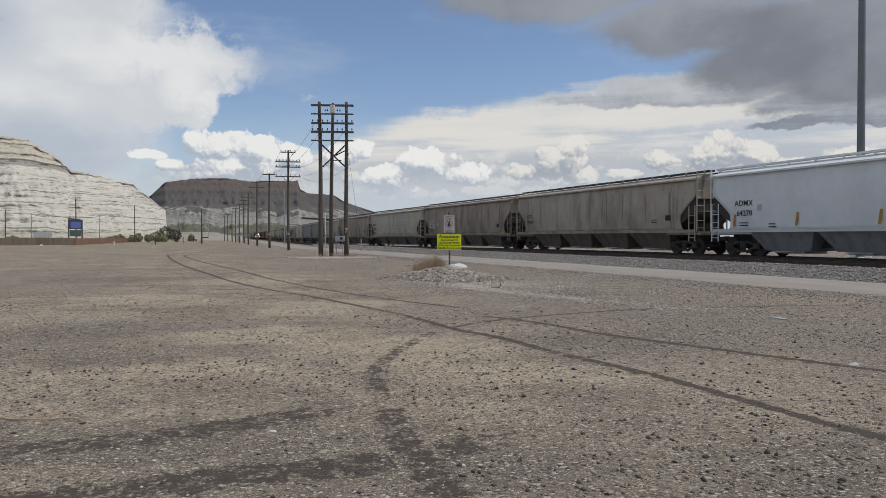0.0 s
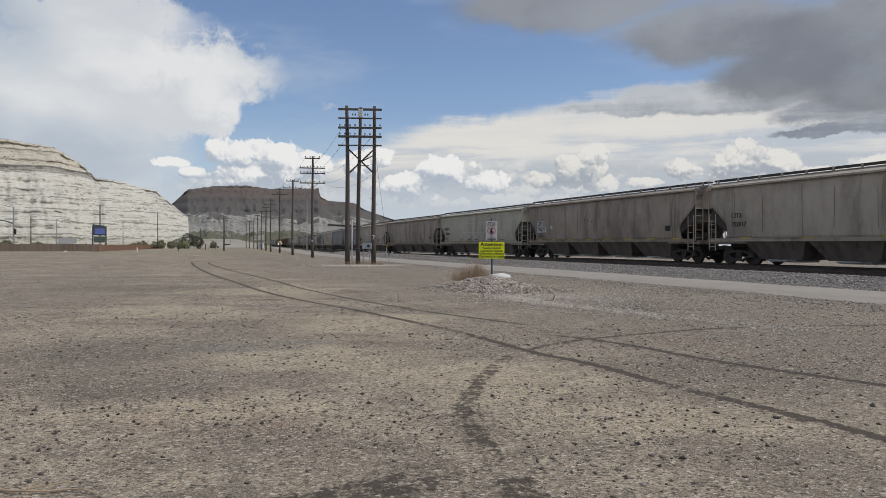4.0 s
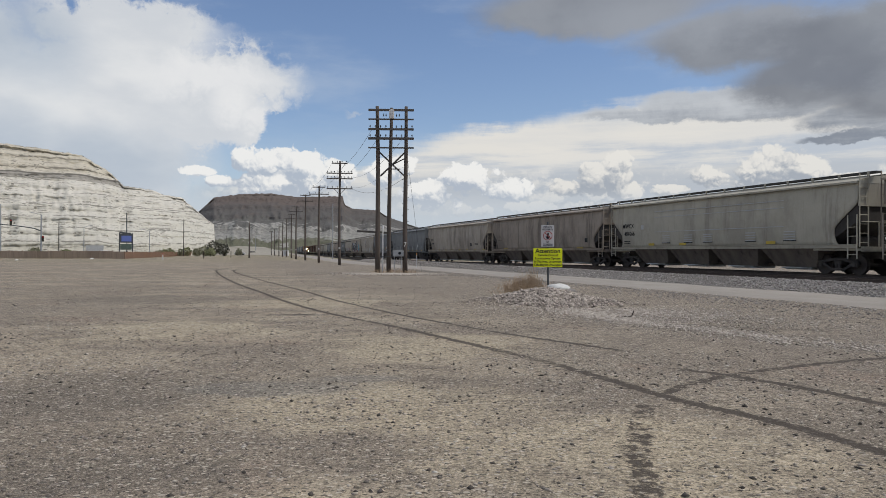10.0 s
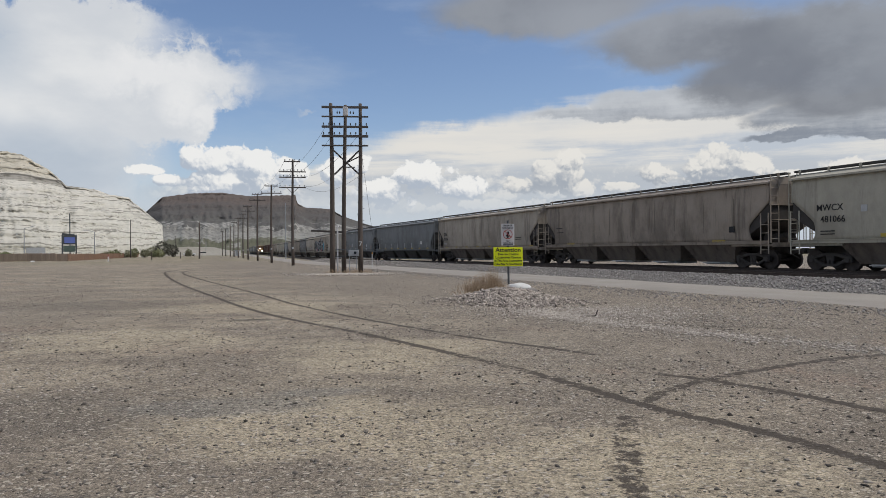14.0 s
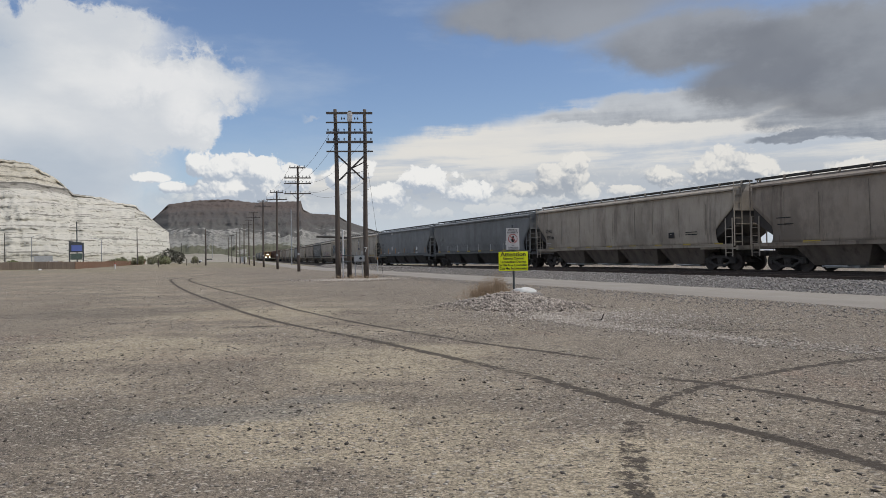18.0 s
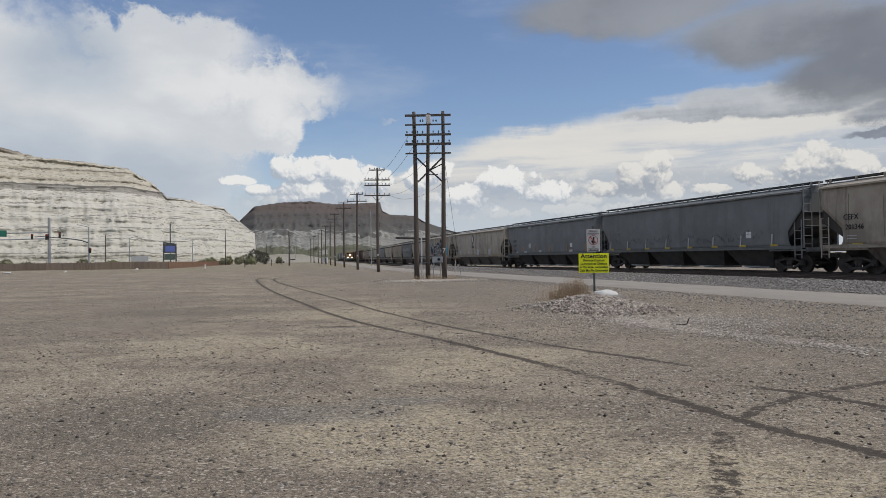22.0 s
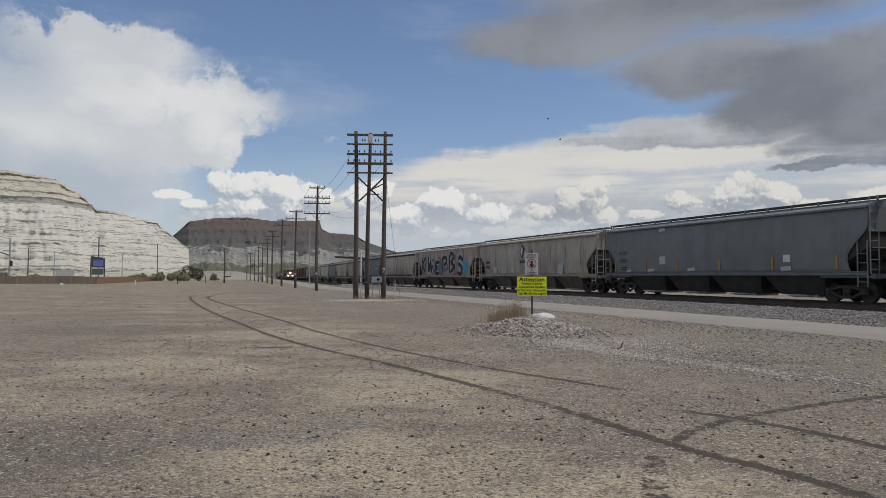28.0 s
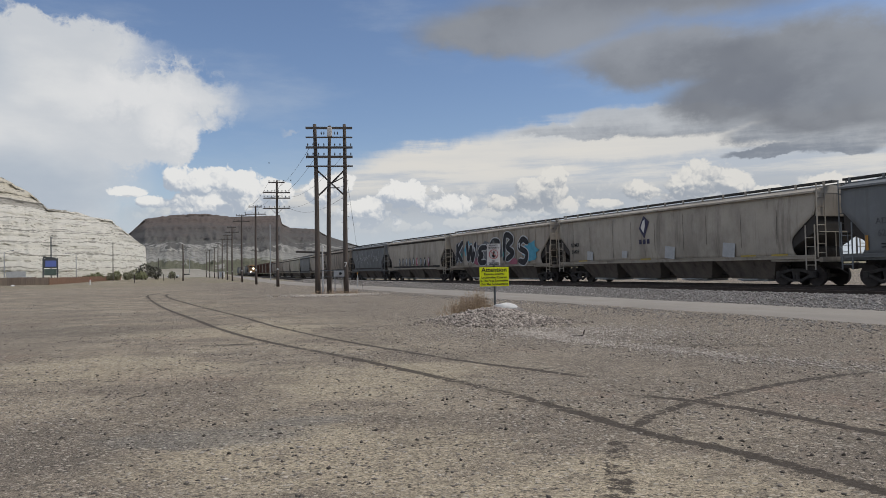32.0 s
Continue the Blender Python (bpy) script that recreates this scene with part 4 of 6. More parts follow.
part("prohibition_ring", hoop(0.135, 0.012), SIGN_RED, white, "faded red ring", at=pose(-0.005, face + 0.008, 2.0))
part("symbol", solid(solid(box((0.05, 0.012, 0.16), (0.0, 0, 0.01), 0.003, (0, 12, 0)), pose(0.03, 0, -0.06, 0, 30, 0), (0.03, 0.012, 0.1)), pose(-0.03, 0, -0.06, 0, -30, 0), (0.03, 0.012, 0.1)), INK, white, "plain black symbol", at=pose(-0.005, face + 0.002, 2.0))
part("slash", box((0.26, 0.012, 0.022), (0, 0, 0), 0.002, (0, 45, 0)), SIGN_RED, white, at=pose(-0.005, face - 0.004, 2.0))
part("small_print", box((0.30, 0.006, 0.02), (-0.005, face, 1.685)), INK, white)
for z in (2.29, 1.70, 1.56, 1.06):
    part("bolt", bar((0, face - 0.004, z), (0, 0.05, z), 0.011, sides=6), STEEL, sign)


def heap_height(x, y):
    """The stone heap's height: a low lopsided mound."""
    d = math.hypot((x - 2.5) / 1.75, (y - 25.2) / 1.5)
    e = math.hypot((x - 1.2) / 1.5, (y - 24.8) / 1.3)
    return 0.33 * math.exp(-d * d * 2.0) + 0.09 * math.exp(-e * e * 1.4) + 0.05 * math.exp(-((x - 2.6) / 3.4) ** 2 - ((y - 24.2) / 2.6) ** 2) - 0.015


def build_heap():
    n = 60
    points = [(-1.5 + 8.5 * i / n, 21.0 + 8.0 * j / n, heap_height(-1.5 + 8.5 * i / n, 21.0 + 8.0 * j / n)) for j in range(n + 1) for i in range(n + 1)]
    faces = [(j * (n + 1) + i, j * (n + 1) + i + 1, (j + 1) * (n + 1) + i + 1, (j + 1) * (n + 1) + i) for j in range(n) for i in range(n)]
    return tagged(new("stone_heap", sheet("stone_heap", points, faces, DIRT, True)), "low heap of earth under loose pale stones", "heap", kind="structure")


build_heap()


def boulder(size, seed, squash=0.55):
    bm = bmesh.new()
    bmesh.ops.create_icosphere(bm, subdivisions=3, radius=1.0)
    for v in bm.verts:
        k = 1 + 0.28 * noise.noise(v.co * 1.3 + Vector((seed, 0, 0))) + 0.10 * noise.noise(v.co * 4 + Vector((0, seed, 0)))
        v.co = Vector((v.co.x * size[0], v.co.y * size[1], max(v.co.z, -0.4) * size[2] * squash)) * k
    return bm


white_rock = tagged(new("white_boulder", mesh_of("white_boulder", boulder((0.36, 0.27, 0.30), 3, 0.42), WHITE, True)), "whitewashed boulder at the sign's foot", "rock")
white_rock.matrix_basis = pose(2.88, 25.55, heap_height(2.88, 25.55) + 0.10)
dark_rock = tagged(new("grey_boulder", mesh_of("grey_boulder", boulder((0.22, 0.18, 0.22), 8), STONE, True)), "grey boulder half under the white one", "rock")
dark_rock.matrix_basis = pose(3.16, 25.4, heap_height(3.16, 25.4) + 0.0)


def tuft(n, spread, high, seed, lean=0.5):
    """Dry stalks that fan out of the ground, each a thin three-sided blade."""
    rng = random.Random(seed)
    points, faces = [], []
    for i in range(n):
        x, y = rng.gauss(0, spread), rng.gauss(0, spread * 0.7)
        h = high * rng.uniform(0.45, 1.0) * math.exp(-(x * x + y * y) / (4 * spread * spread))
        dx, dy = rng.gauss(x * 0.8, 0.12) * lean, rng.gauss(y * 0.8, 0.12) * lean
        w, turn, k = rng.uniform(0.004, 0.009), rng.uniform(0, 6.28), len(points)
        for q in range(3):
            points.append((x + w * math.cos(turn + q * 2.09), y + w * math.sin(turn + q * 2.09), -0.03))
        points.append((x + dx, y + dy, h))
        faces += [(k, k + 1, k + 3), (k + 1, k + 2, k + 3), (k + 2, k, k + 3)]
        for q in range(rng.randint(1, 4)):
            f = rng.uniform(0.35, 0.95)
            px, py, pz, k = x + dx * f, y + dy * f, h * f, len(points)
            ex, ey, ez = rng.gauss(0, 0.07), rng.gauss(0, 0.07), rng.uniform(0.03, 0.14)
            points += [(px - 0.004, py, pz), (px + 0.004, py, pz), (px, py + 0.006, pz), (px + ex, py + ey, pz + ez)]
            faces += [(k, k + 1, k + 3), (k + 1, k + 2, k + 3), (k + 2, k, k + 3)]
    return points, faces


def dry_bush(x, y, z, n, spread, high, seed, label="dry straw-coloured weed bush"):
    ob = new("dry_bush", sheet("dry_bush", *tuft(n, spread, high, seed), DRY))
    ob.matrix_basis = pose(x, y, z)
    return tagged(ob, label, "bush", "dry bushes")


dry_bush(1.95, 25.95, heap_height(1.95, 25.95), 300, 0.24, 0.85, 1)
dry_bush(1.55, 25.75, heap_height(1.55, 25.75), 220, 0.26, 0.6, 2)
dry_bush(2.2, 26.1, heap_height(2.2, 26.1), 160, 0.16, 0.95, 3)
for i, (x, y) in enumerate(((-3.3, 53.2), (-2.7, 53.0), (-4.3, 53.4), (-2.0, 52.8))):
    dry_bush(x, y, 0, 90, 0.25, 0.4, 10 + i, "dry weed tuft at the poles' foot")

# ---- fence, roadside sign, signals and street lamps before the cliff ----
FENCE_WOOD = surface("rusty_brown_fence", (0.42, 0.325, 0.245), (0.19, 0.14, 0.105), 0.6, 20, 0.9, stretch=(3, 3, 0.3), spread=0.5)
FENCE_RED = surface("reddish_brown_fence", (0.30, 0.175, 0.11), (0.21, 0.13, 0.09), 0.6, 20, 0.9, stretch=(3, 3, 0.3), spread=0.5)


def fence_panel(long, material, high):
    """A run of upright boards, every other one set back, as one folded sheet with thickness."""
    n = int(long / 0.3)
    line = []
    for i in range(n):
        y = 0.035 * (i % 2)
        line += [(i * long / n, y), ((i + 1) * long / n, y)]
    bm = bmesh.new()
    rows = [[bm.verts.new((x, y + back, z)) for x, y in line] for back, z in ((0, 0), (0, high), (0.04, high), (0.04, 0))]
    for a, b in zip(rows, rows[1:] + rows[:1]):
        for i in range(len(line) - 1):
            bm.faces.new((a[i], a[i + 1], b[i + 1], b[i]))
    bm.faces.new([r[0] for r in rows])
    bm.faces.new([r[-1] for r in rows][::-1])
    return bm


def fence(a, b, count, material, high, label):
    a, b = Vector(a), Vector(b)
    long = (b - a).length / count
    turn = math.degrees(math.atan2((b - a).y, (b - a).x))
    run = thing("fence", label, "fence", pose(a.x, a.y, 0, 0, 0, turn), "yard fences")
    panel = mesh_of("panel", fence_panel(long, material, high), material)
    stick = mesh_of("post", box((0.12, 0.12, high + 0.15), (0, 0, (high + 0.15) / 2)), material)
    for i in range(count):
        part("panel", panel, material, run, at=pose(i * long, 0, random.uniform(-0.05, 0.05)))
        part("post", stick, material, run, at=pose(i * long, 0.1, 0))
    return run


fence((-150, 148), (-58.5, 142), 36, FENCE_WOOD, 1.45, "weathered rusty-brown board fence")
fence((-58.5, 142), (-72, 205), 24, FENCE_RED, 1.3, "reddish-brown board fence running away from the yard")
fence((-72, 205), (-100, 330), 40, FENCE_RED, 1.3, "reddish-brown board fence running away from the yard")

SCREEN = glow("lit_display_panel", (0.08, 0.11, 0.30), 0.3)
board = thing("display_sign", "roadside pole sign with a lit blue electronic display", "sign", pose(-76.2, 185.0, 0, 0, 0, 22))
for x in (-1.5, 1.5):
    part("post", box((0.32, 0.3, 6.0), (x, 0, 3.0), 0.02), DARK_STEEL, board)
part("mast", bar((0.15, 0.3, 0), (0.15, 0.3, 11.2), 0.13), DARK_STEEL, board)
case = part("case", box((3.3, 0.5, 2.3), (0, 0, 4.75), 0.04), DARK_STEEL, board)
part("display", box((2.3, 0.06, 1.45), (0.1, -0.28, 4.65)), SCREEN, case, "lit blue display panel")
part("lower_panel", box((2.6, 0.3, 1.5), (0, 0, 2.6), 0.03), surface("green_grey_panel", (0.10, 0.14, 0.12)), board)
part("cap", box((2.7, 0.5, 0.4), (-0.2, 0, 6.05), 0.04, (0, 6, 0)), DARK_STEEL, board)

GREEN_SIGN = surface("green_road_sign", (0.01, 0.16, 0.11), (0.01, 0.13, 0.09), 1.0, 30, 0.5)
LENS = glow("red_signal_lens", (0.35, 0.03, 0.02), 0.03)
OFF_LENS = surface("dark_signal_lens", (0.05, 0.05, 0.03))


def signal_head(pole, x, z):
    head = part("signal_head", box((0.42, 0.35, 1.15), (0, 0, 0), 0.05), BLACK, pole, at=pose(x, -0.2, z))
    for i, m in enumerate((LENS, OFF_LENS, OFF_LENS)):
        part("lens", bar((0, -0.17, 0.36 - 0.36 * i), (0, -0.24, 0.36 - 0.36 * i), 0.14, sides=12), m, head)


def polar(az, d):
    return -1.4 + d * math.sin(radians(az)), 4.6 + d * math.cos(radians(az))


x, y = polar(-30.5, 170)
gantry = thing("signal_gantry", "thick galvanised pole with sign arms and a green road sign", "traffic signal", pose(x, y, 0, 0, 0, 30))
part("pole", bar((0, 0, 0), (0, 0, 11.0), 0.33, 0.25, 12), STEEL, gantry)
for z in (6.6, 7.9):
    part("arm", bar((-9.5, 0, z - 0.3), (0, 0, z), 0.12, sides=8), STEEL, gantry)
part("road_sign", box((2.6, 0.1, 1.3), (-8.9, -0.15, 7.6), 0.02), GREEN_SIGN, gantry, "green road sign")
signal_head(gantry, -0.5, 6.9)
x, y = polar(-28.0, 168)
signal = thing("traffic_signal", "galvanised signal pole with a curved mast arm", "traffic signal", pose(x, y, 0, 0, 0, 28))
part("pole", bar((0, 0, 0), (0, 0, 9.0), 0.2, 0.15, 10), STEEL, signal)
arm = bmesh.new()
for i in range(8):
    f, k = i / 8, (i + 1) / 8
    rod(arm, (-10.6 * f, 0, 5.6 + 1.5 * f ** 0.5), (-10.6 * k, 0, 5.6 + 1.5 * k ** 0.5), 0.12 - 0.06 * f, sides=8)
part("mast_arm", arm, DARK_STEEL, signal)
for hx, hz in ((-10.4, 6.9), (-7.6, 6.9), (-5.4, 7.3), (0.3, 4.0)):
    signal_head(signal, hx, hz)
part("lamp_arm", bar((0, 0, 9.0), (-2.2, 0, 9.5), 0.06), STEEL, signal)
for az, d, high, reach in ((-26.9, 200, 8.4, 0), (-25.3, 215, 8, 1.6), (-20.9, 230, 7.6, -2.2), (-18.5, 220, 10.9, 0), (-34.5, 210, 9, 0), (-15.4, 300, 8, 0), (-13.2, 340, 8.5, 1.5)):
    x, y = polar(az, d)
    lamp = thing("street_lamp", "slender grey street lamp post by the road", "street lamp", pose(x, y, 0, 0, 0, 20), "street lamps")
    part("post", bar((0, 0, -0.1), (0, 0, high), 0.14, 0.09), ARM if not reach else STEEL, lamp)
    if reach:
        part("arm", bar((0, 0, high), (reach, 0, high + 0.5), 0.05), STEEL, lamp)
        part("head", box((0.8, 0.3, 0.16), (reach * 1.15, 0, high + 0.52), 0.05), STEEL, lamp)
x, y = polar(-24.6, 205)
notice = thing("notice_board", "pale grey roadside notice board on two legs", "sign", pose(x, y, 0, 0, 0, 24))
part("panel", box((4.2, 0.12, 1.5), (0, 0, 2.2), 0.02), PALE_MARK, notice)
for s in (-1.5, 1.5):
    part("leg", box((0.14, 0.14, 2.2), (s, 0.1, 1.1)), ARM, notice)

# ---- shrubs and trees at the foot of the cliff ----
LEAF = surface("grey_green_foliage", (0.27, 0.265, 0.17), (0.17, 0.165, 0.10), 1.0, 10, 0.9)
LEAF_FRESH = surface("spring_green_foliage", (0.27, 0.28, 0.15), (0.18, 0.185, 0.10), 1.0, 10, 0.9)
LEAF_DARK = surface("dark_juniper_foliage", (0.11, 0.108, 0.08), (0.065, 0.064, 0.05), 1.0, 10, 0.9)


def crown(wide, high, n, seed):
    """A crown of many small leaf clumps with gaps, uneven in outline."""
    rng = np.random.default_rng(seed)
    d = rng.normal(size=(n, 3))
    d /= np.linalg.norm(d, axis=1)[:, None]
    lump = np.array([noise.noise(Vector(v) * 1.6 + Vector((seed, 0, 0))) for v in d])
    r = rng.uniform(0.45, 1.0, n) ** 0.5 * (1 + 0.45 * lump)
    spots = d * r[:, None] * np.array([wide / 2, wide / 2, high / 2])
    spots[:, 2] += high * 0.55
    size = rng.uniform(0.05, 0.12, n) * wide ** 0.5
    quads = rng.normal(size=(n, 3, 3)) * size[:, None, None]
    points = (spots[:, None] + quads).reshape(-1, 3)
    return points.tolist(), [(3 * i, 3 * i + 1, 3 * i + 2) for i in range(n)]


def tree(az, d, wide, high, material, seed, label):
    x, y = polar(az, d)
    ob = thing("tree", label, "tree", pose(x, y, 0), "trees and shrubs")
    trunk = bar((0, 0, -0.1), (0, 0, high * 0.6), 0.04 * wide, 0.02 * wide)
    for k in range(5):
        rod(trunk, (0, 0, high * (0.2 + 0.06 * k)), (wide * 0.3 * math.cos(k * 2.4), wide * 0.3 * math.sin(k * 2.4), high * (0.5 + 0.07 * k)), 0.02 * wide, 0.008 * wide, 5)
    part("trunk", trunk, WOOD, ob)
    part("crown", sheet("crown", *crown(wide, high, 900, seed), material), material, ob)


rng = random.Random(7)
tree(-16.3, 232, 5.0, 4.6, LEAF_DARK, 1, "dark rounded juniper tree at the cliff's foot")
tree(-15.6, 236, 3.6, 3.9, LEAF_DARK, 2, "dark rounded juniper tree at the cliff's foot")
for i in range(22):
    az = rng.uniform(-36, -13.5)
    if i < 5:
        az = rng.uniform(-19, -14)
    tree(az, rng.uniform(212, 240) + (60 if az > -15 else 0), rng.uniform(2.0, 4.6), rng.uniform(1.2, 3.2) * (1.2 if az > -19 else 0.8), rng.choice((LEAF, LEAF_FRESH, LEAF)), 20 + i, "grey-green shrub at the foot of the cliff")

# ---- parked cars on the far road ----
CAR_WHITE, CAR_DARK = surface("white_car_paint", (0.65, 0.65, 0.66), None, 1, 20, 0.3, bump=0.0, grain=0.05), surface("dark_car_paint", (0.05, 0.055, 0.06), None, 1, 20, 0.3, bump=0.0, grain=0.05)


def road_car(az, d, material, label, turn):
    x, y = polar(az, d)
    car = thing("car", label, "car", pose(x, y, 0, 0, 0, turn), "far cars")
    part("body", solid(box((4.5, 1.8, 0.75), (0, 0, 0.72), 0.18), pose(-0.2, 0, 1.28), (2.5, 1.6, 0.6), 0.2), material, car)
    part("windows", box((2.2, 1.64, 0.36), (-0.2, 0, 1.3), 0.05), GLASSY, car)
    for wx in (-1.35, 1.4):
        for wy in (-0.82, 0.82):
            wheel = part("wheel", bar((wx, wy - 0.1, 0.33), (wx, wy + 0.1, 0.33), 0.33, sides=14), BLACK, car)


road_car(-14.4, 300, CAR_WHITE, "white car on the far road", 20)
road_car(-13.4, 330, CAR_DARK, "dark car on the far road", 30)
road_car(-24.0, 200, CAR_WHITE, "white car parked beyond the fence", 60)

BANK = surface("pale_roadside_earth", (0.36, 0.33, 0.275), (0.22, 0.215, 0.16), 0.05, 0.8, 0.95)
hill("bank", [(-19, 0.02), (-17, 0.22), (-14.5, 0.42), (-12.6, 0.36), (-11.2, 0.05)], lambda az: 318, lambda az: 372, 60, 2.0, 2.0, BANK, "low pale earth bank of the far road")

# ---- the train ----
MESHES = {}


def shared(key, make, material, smooth=False):
    """A mesh that alike parts share."""
    if key not in MESHES:
        MESHES[key] = mesh_of(key[0], make(), material, smooth)
    return MESHES[key]


def wheelset():
    bm = bar((0, -1.02, 0), (0, 1.02, 0), 0.08, sides=10)
    for y in (-0.755, 0.755):
        s = 1 if y > 0 else -1
        rod(bm, (0, y - 0.065, 0), (0, y + 0.065, 0), 0.46, sides=28)
        rod(bm, (0, y - s * 0.09, 0), (0, y - s * 0.05, 0), 0.485, sides=28)
        rod(bm, (0, y + s * 0.06, 0), (0, y + s * 0.20, 0), 0.13, 0.10, sides=12)
    return bm


def side_frame():
    """Cast truck frame: two boxes over the bearings, an arched top bar and a deep bottom bar with a spring nest."""
    bm = bmesh.new()
    for s in (-1, 1):
        solid(bm, pose(s * 0.89, 0, 0.50), (0.34, 0.16, 0.30), 0.03)
        solid(bm, pose(s * 0.56, 0, 0.63, 0, s * 14, 0), (0.62, 0.13, 0.13), 0.02)
        solid(bm, pose(s * 0.50, 0, 0.33, 0, s * -27, 0), (0.66, 0.13, 0.12), 0.02)
        rod(bm, (s * 0.09, 0, 0.30), (s * 0.09, 0, 0.55), 0.075, sides=8)
        rod(bm, (s * 0.89, -0.12, 0.46), (s * 0.89, 0.12, 0.46), 0.11, sides=12)
    solid(bm, pose(0, 0, 0.70), (0.62, 0.15, 0.13), 0.02)
    solid(bm, pose(0, 0, 0.24), (0.56, 0.2, 0.12), 0.02)
    return bm


WHEELS = []


def add_truck(car, x, rolling):
    truck = part("truck", shared(("truck",), lambda: solid(box((0.42, 2.1, 0.26), (0, 0, 0.58), 0.03), pose(0, 0, 0.74), (0.7, 0.7, 0.12)), TRUCK_IRON), TRUCK_IRON, car, at=pose(x, 0, 0))
    for y in (-0.99, 0.99):
        part("side_frame", shared(("side_frame",), side_frame, TRUCK_IRON), TRUCK_IRON, truck, at=pose(0, y, 0))
    for off in (-0.89, 0.89):
        axle = part("wheelset", shared(("wheelset",), wheelset, WHEEL_IRON), WHEEL_IRON, truck, at=pose(off, 0, 0.46))
        if rolling:
            WHEELS.append((axle, off))
    return truck


def ladder(high, wide, step=0.40):
    """Two stiles and rungs, in the xz plane from the origin upward."""
    bm = bmesh.new()
    for x in (0, wide):
        solid(bm, pose(x, 0, high / 2), (0.05, 0.03, high))
    for i in range(int(high / step)):
        rod(bm, (0, 0, 0.2 + step * i), (wide, 0, 0.2 + step * i), 0.016, sides=6)
    return bm


def side_sheet(half, eave, low, cut, bulge):
    """One side wall with thickness: rounded cut-outs at the lower corners, a slight bulge and vertical seams."""
    levels, columns = 14, 60
    def reach(z):
        return half - cut * float(np.interp(z, (low, low + 0.25, low + 0.75, low + 1.1, low + 1.85), (0.84, 0.98, 1.0, 0.72, 0.0)))
    grid = []
    for j in range(levels + 1):
        f = j / levels
        z = low + (eave - low) * f
        row = []
        for i in range(columns + 1):
            x = reach(z) * (2 * i / columns - 1)
            out = 1.60 - 0.10 * bulge * (2 * f - 1) ** 2 - 0.012 * abs(noise.noise((x * 0.45, z * 0.5, half)))
            row.append((x, out))
        grid.append((z, row))
    points, faces, w = [], [], columns + 1
    for inset in (0.0, 0.05):
        for z, row in grid:
            points += [(x, -(y - inset), z) for x, y in row]
    size = (levels + 1) * w
    for j in range(levels):
        for i in range(columns):
            a = j * w + i
            faces.append((a, a + 1, a + w + 1, a + w))
            faces.append((size + a, size + a + w, size + a + w + 1, size + a + 1))
    rim = [i for i in range(w)] + [j * w + w - 1 for j in range(1, levels + 1)] + [levels * w + i for i in range(w - 2, -1, -1)] + [j * w for j in range(levels - 1, 0, -1)]
    for a, b in zip(rim, rim[1:] + rim[:1]):
        faces.append((a, size + a, size + b, b))
    bm = bmesh.new()
    made = [bm.verts.new(p) for p in points]
    for f in faces:
        bm.faces.new([made[i] for i in f])
    return bm


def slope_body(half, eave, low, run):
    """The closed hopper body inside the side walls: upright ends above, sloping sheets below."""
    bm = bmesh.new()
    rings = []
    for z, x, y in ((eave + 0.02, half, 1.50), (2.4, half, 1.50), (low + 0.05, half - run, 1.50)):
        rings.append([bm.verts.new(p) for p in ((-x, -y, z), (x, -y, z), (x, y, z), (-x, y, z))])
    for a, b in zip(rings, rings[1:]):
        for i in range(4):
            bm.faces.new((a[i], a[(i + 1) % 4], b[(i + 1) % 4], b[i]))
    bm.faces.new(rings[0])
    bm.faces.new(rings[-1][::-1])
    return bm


def roof_shell(half, eave, top):
    """A roof that slopes up from both eaves to a flat crown, with an eave bead."""
    bm = bmesh.new()
    shape = ((-1.69, eave - 0.06), (-1.69, eave + 0.02), (-1.5, eave + 0.07), (-0.8, top), (0.8, top), (1.5, eave + 0.07), (1.69, eave + 0.02), (1.69, eave - 0.06))
    ends = [[bm.verts.new((x, y, z)) for y, z in shape] for x in (-half - 0.05, half + 0.05)]
    n = len(shape)
    for i in range(n):
        bm.faces.new((ends[0][i], ends[0][(i + 1) % n], ends[1][(i + 1) % n], ends[1][i]))
    bm.faces.new(ends[0][::-1])
    bm.faces.new(ends[1])
    return bm


def bay(wide, deep):
    """A hopper bay: four sloping sheets down to a narrow outlet."""
    bm = bmesh.new()
    top = [bm.verts.new(p) for p in ((-wide / 2, -1.45, 0), (wide / 2, -1.45, 0), (wide / 2, 1.45, 0), (-wide / 2, 1.45, 0))]
    low = [bm.verts.new(p) for p in ((-wide * 0.33, -0.85, -deep), (wide * 0.33, -0.85, -deep), (wide * 0.33, 0.85, -deep), (-wide * 0.33, 0.85, -deep))]
    for i in range(4):
        bm.faces.new((top[i], top[(i + 1) % 4], low[(i + 1) % 4], low[i]))
    bm.faces.new(top)
    bm.faces.new(low[::-1])
    return bm


def outlet(wide):
    bm = box((wide, 1.5, 0.14), (0, 0, 0), 0.02)
    solid(bm, pose(0, -0.95, 0.02), (wide * 0.75, 0.5, 0.05))
    rod(bm, (-wide * 0.3, -1.2, 0.03), (wide * 0.3, -1.2, 0.03), 0.03)
    return bm


def coupler():
    bm = box((0.75, 0.2, 0.22), (0.1, 0, 0), 0.03)
    solid(bm, pose(0.52, 0.03, 0), (0.24, 0.34, 0.28), 0.06)
    rod(bm, (0.1, -0.5, -0.05), (0.55, -0.35, -0.35), 0.025)
    return bm


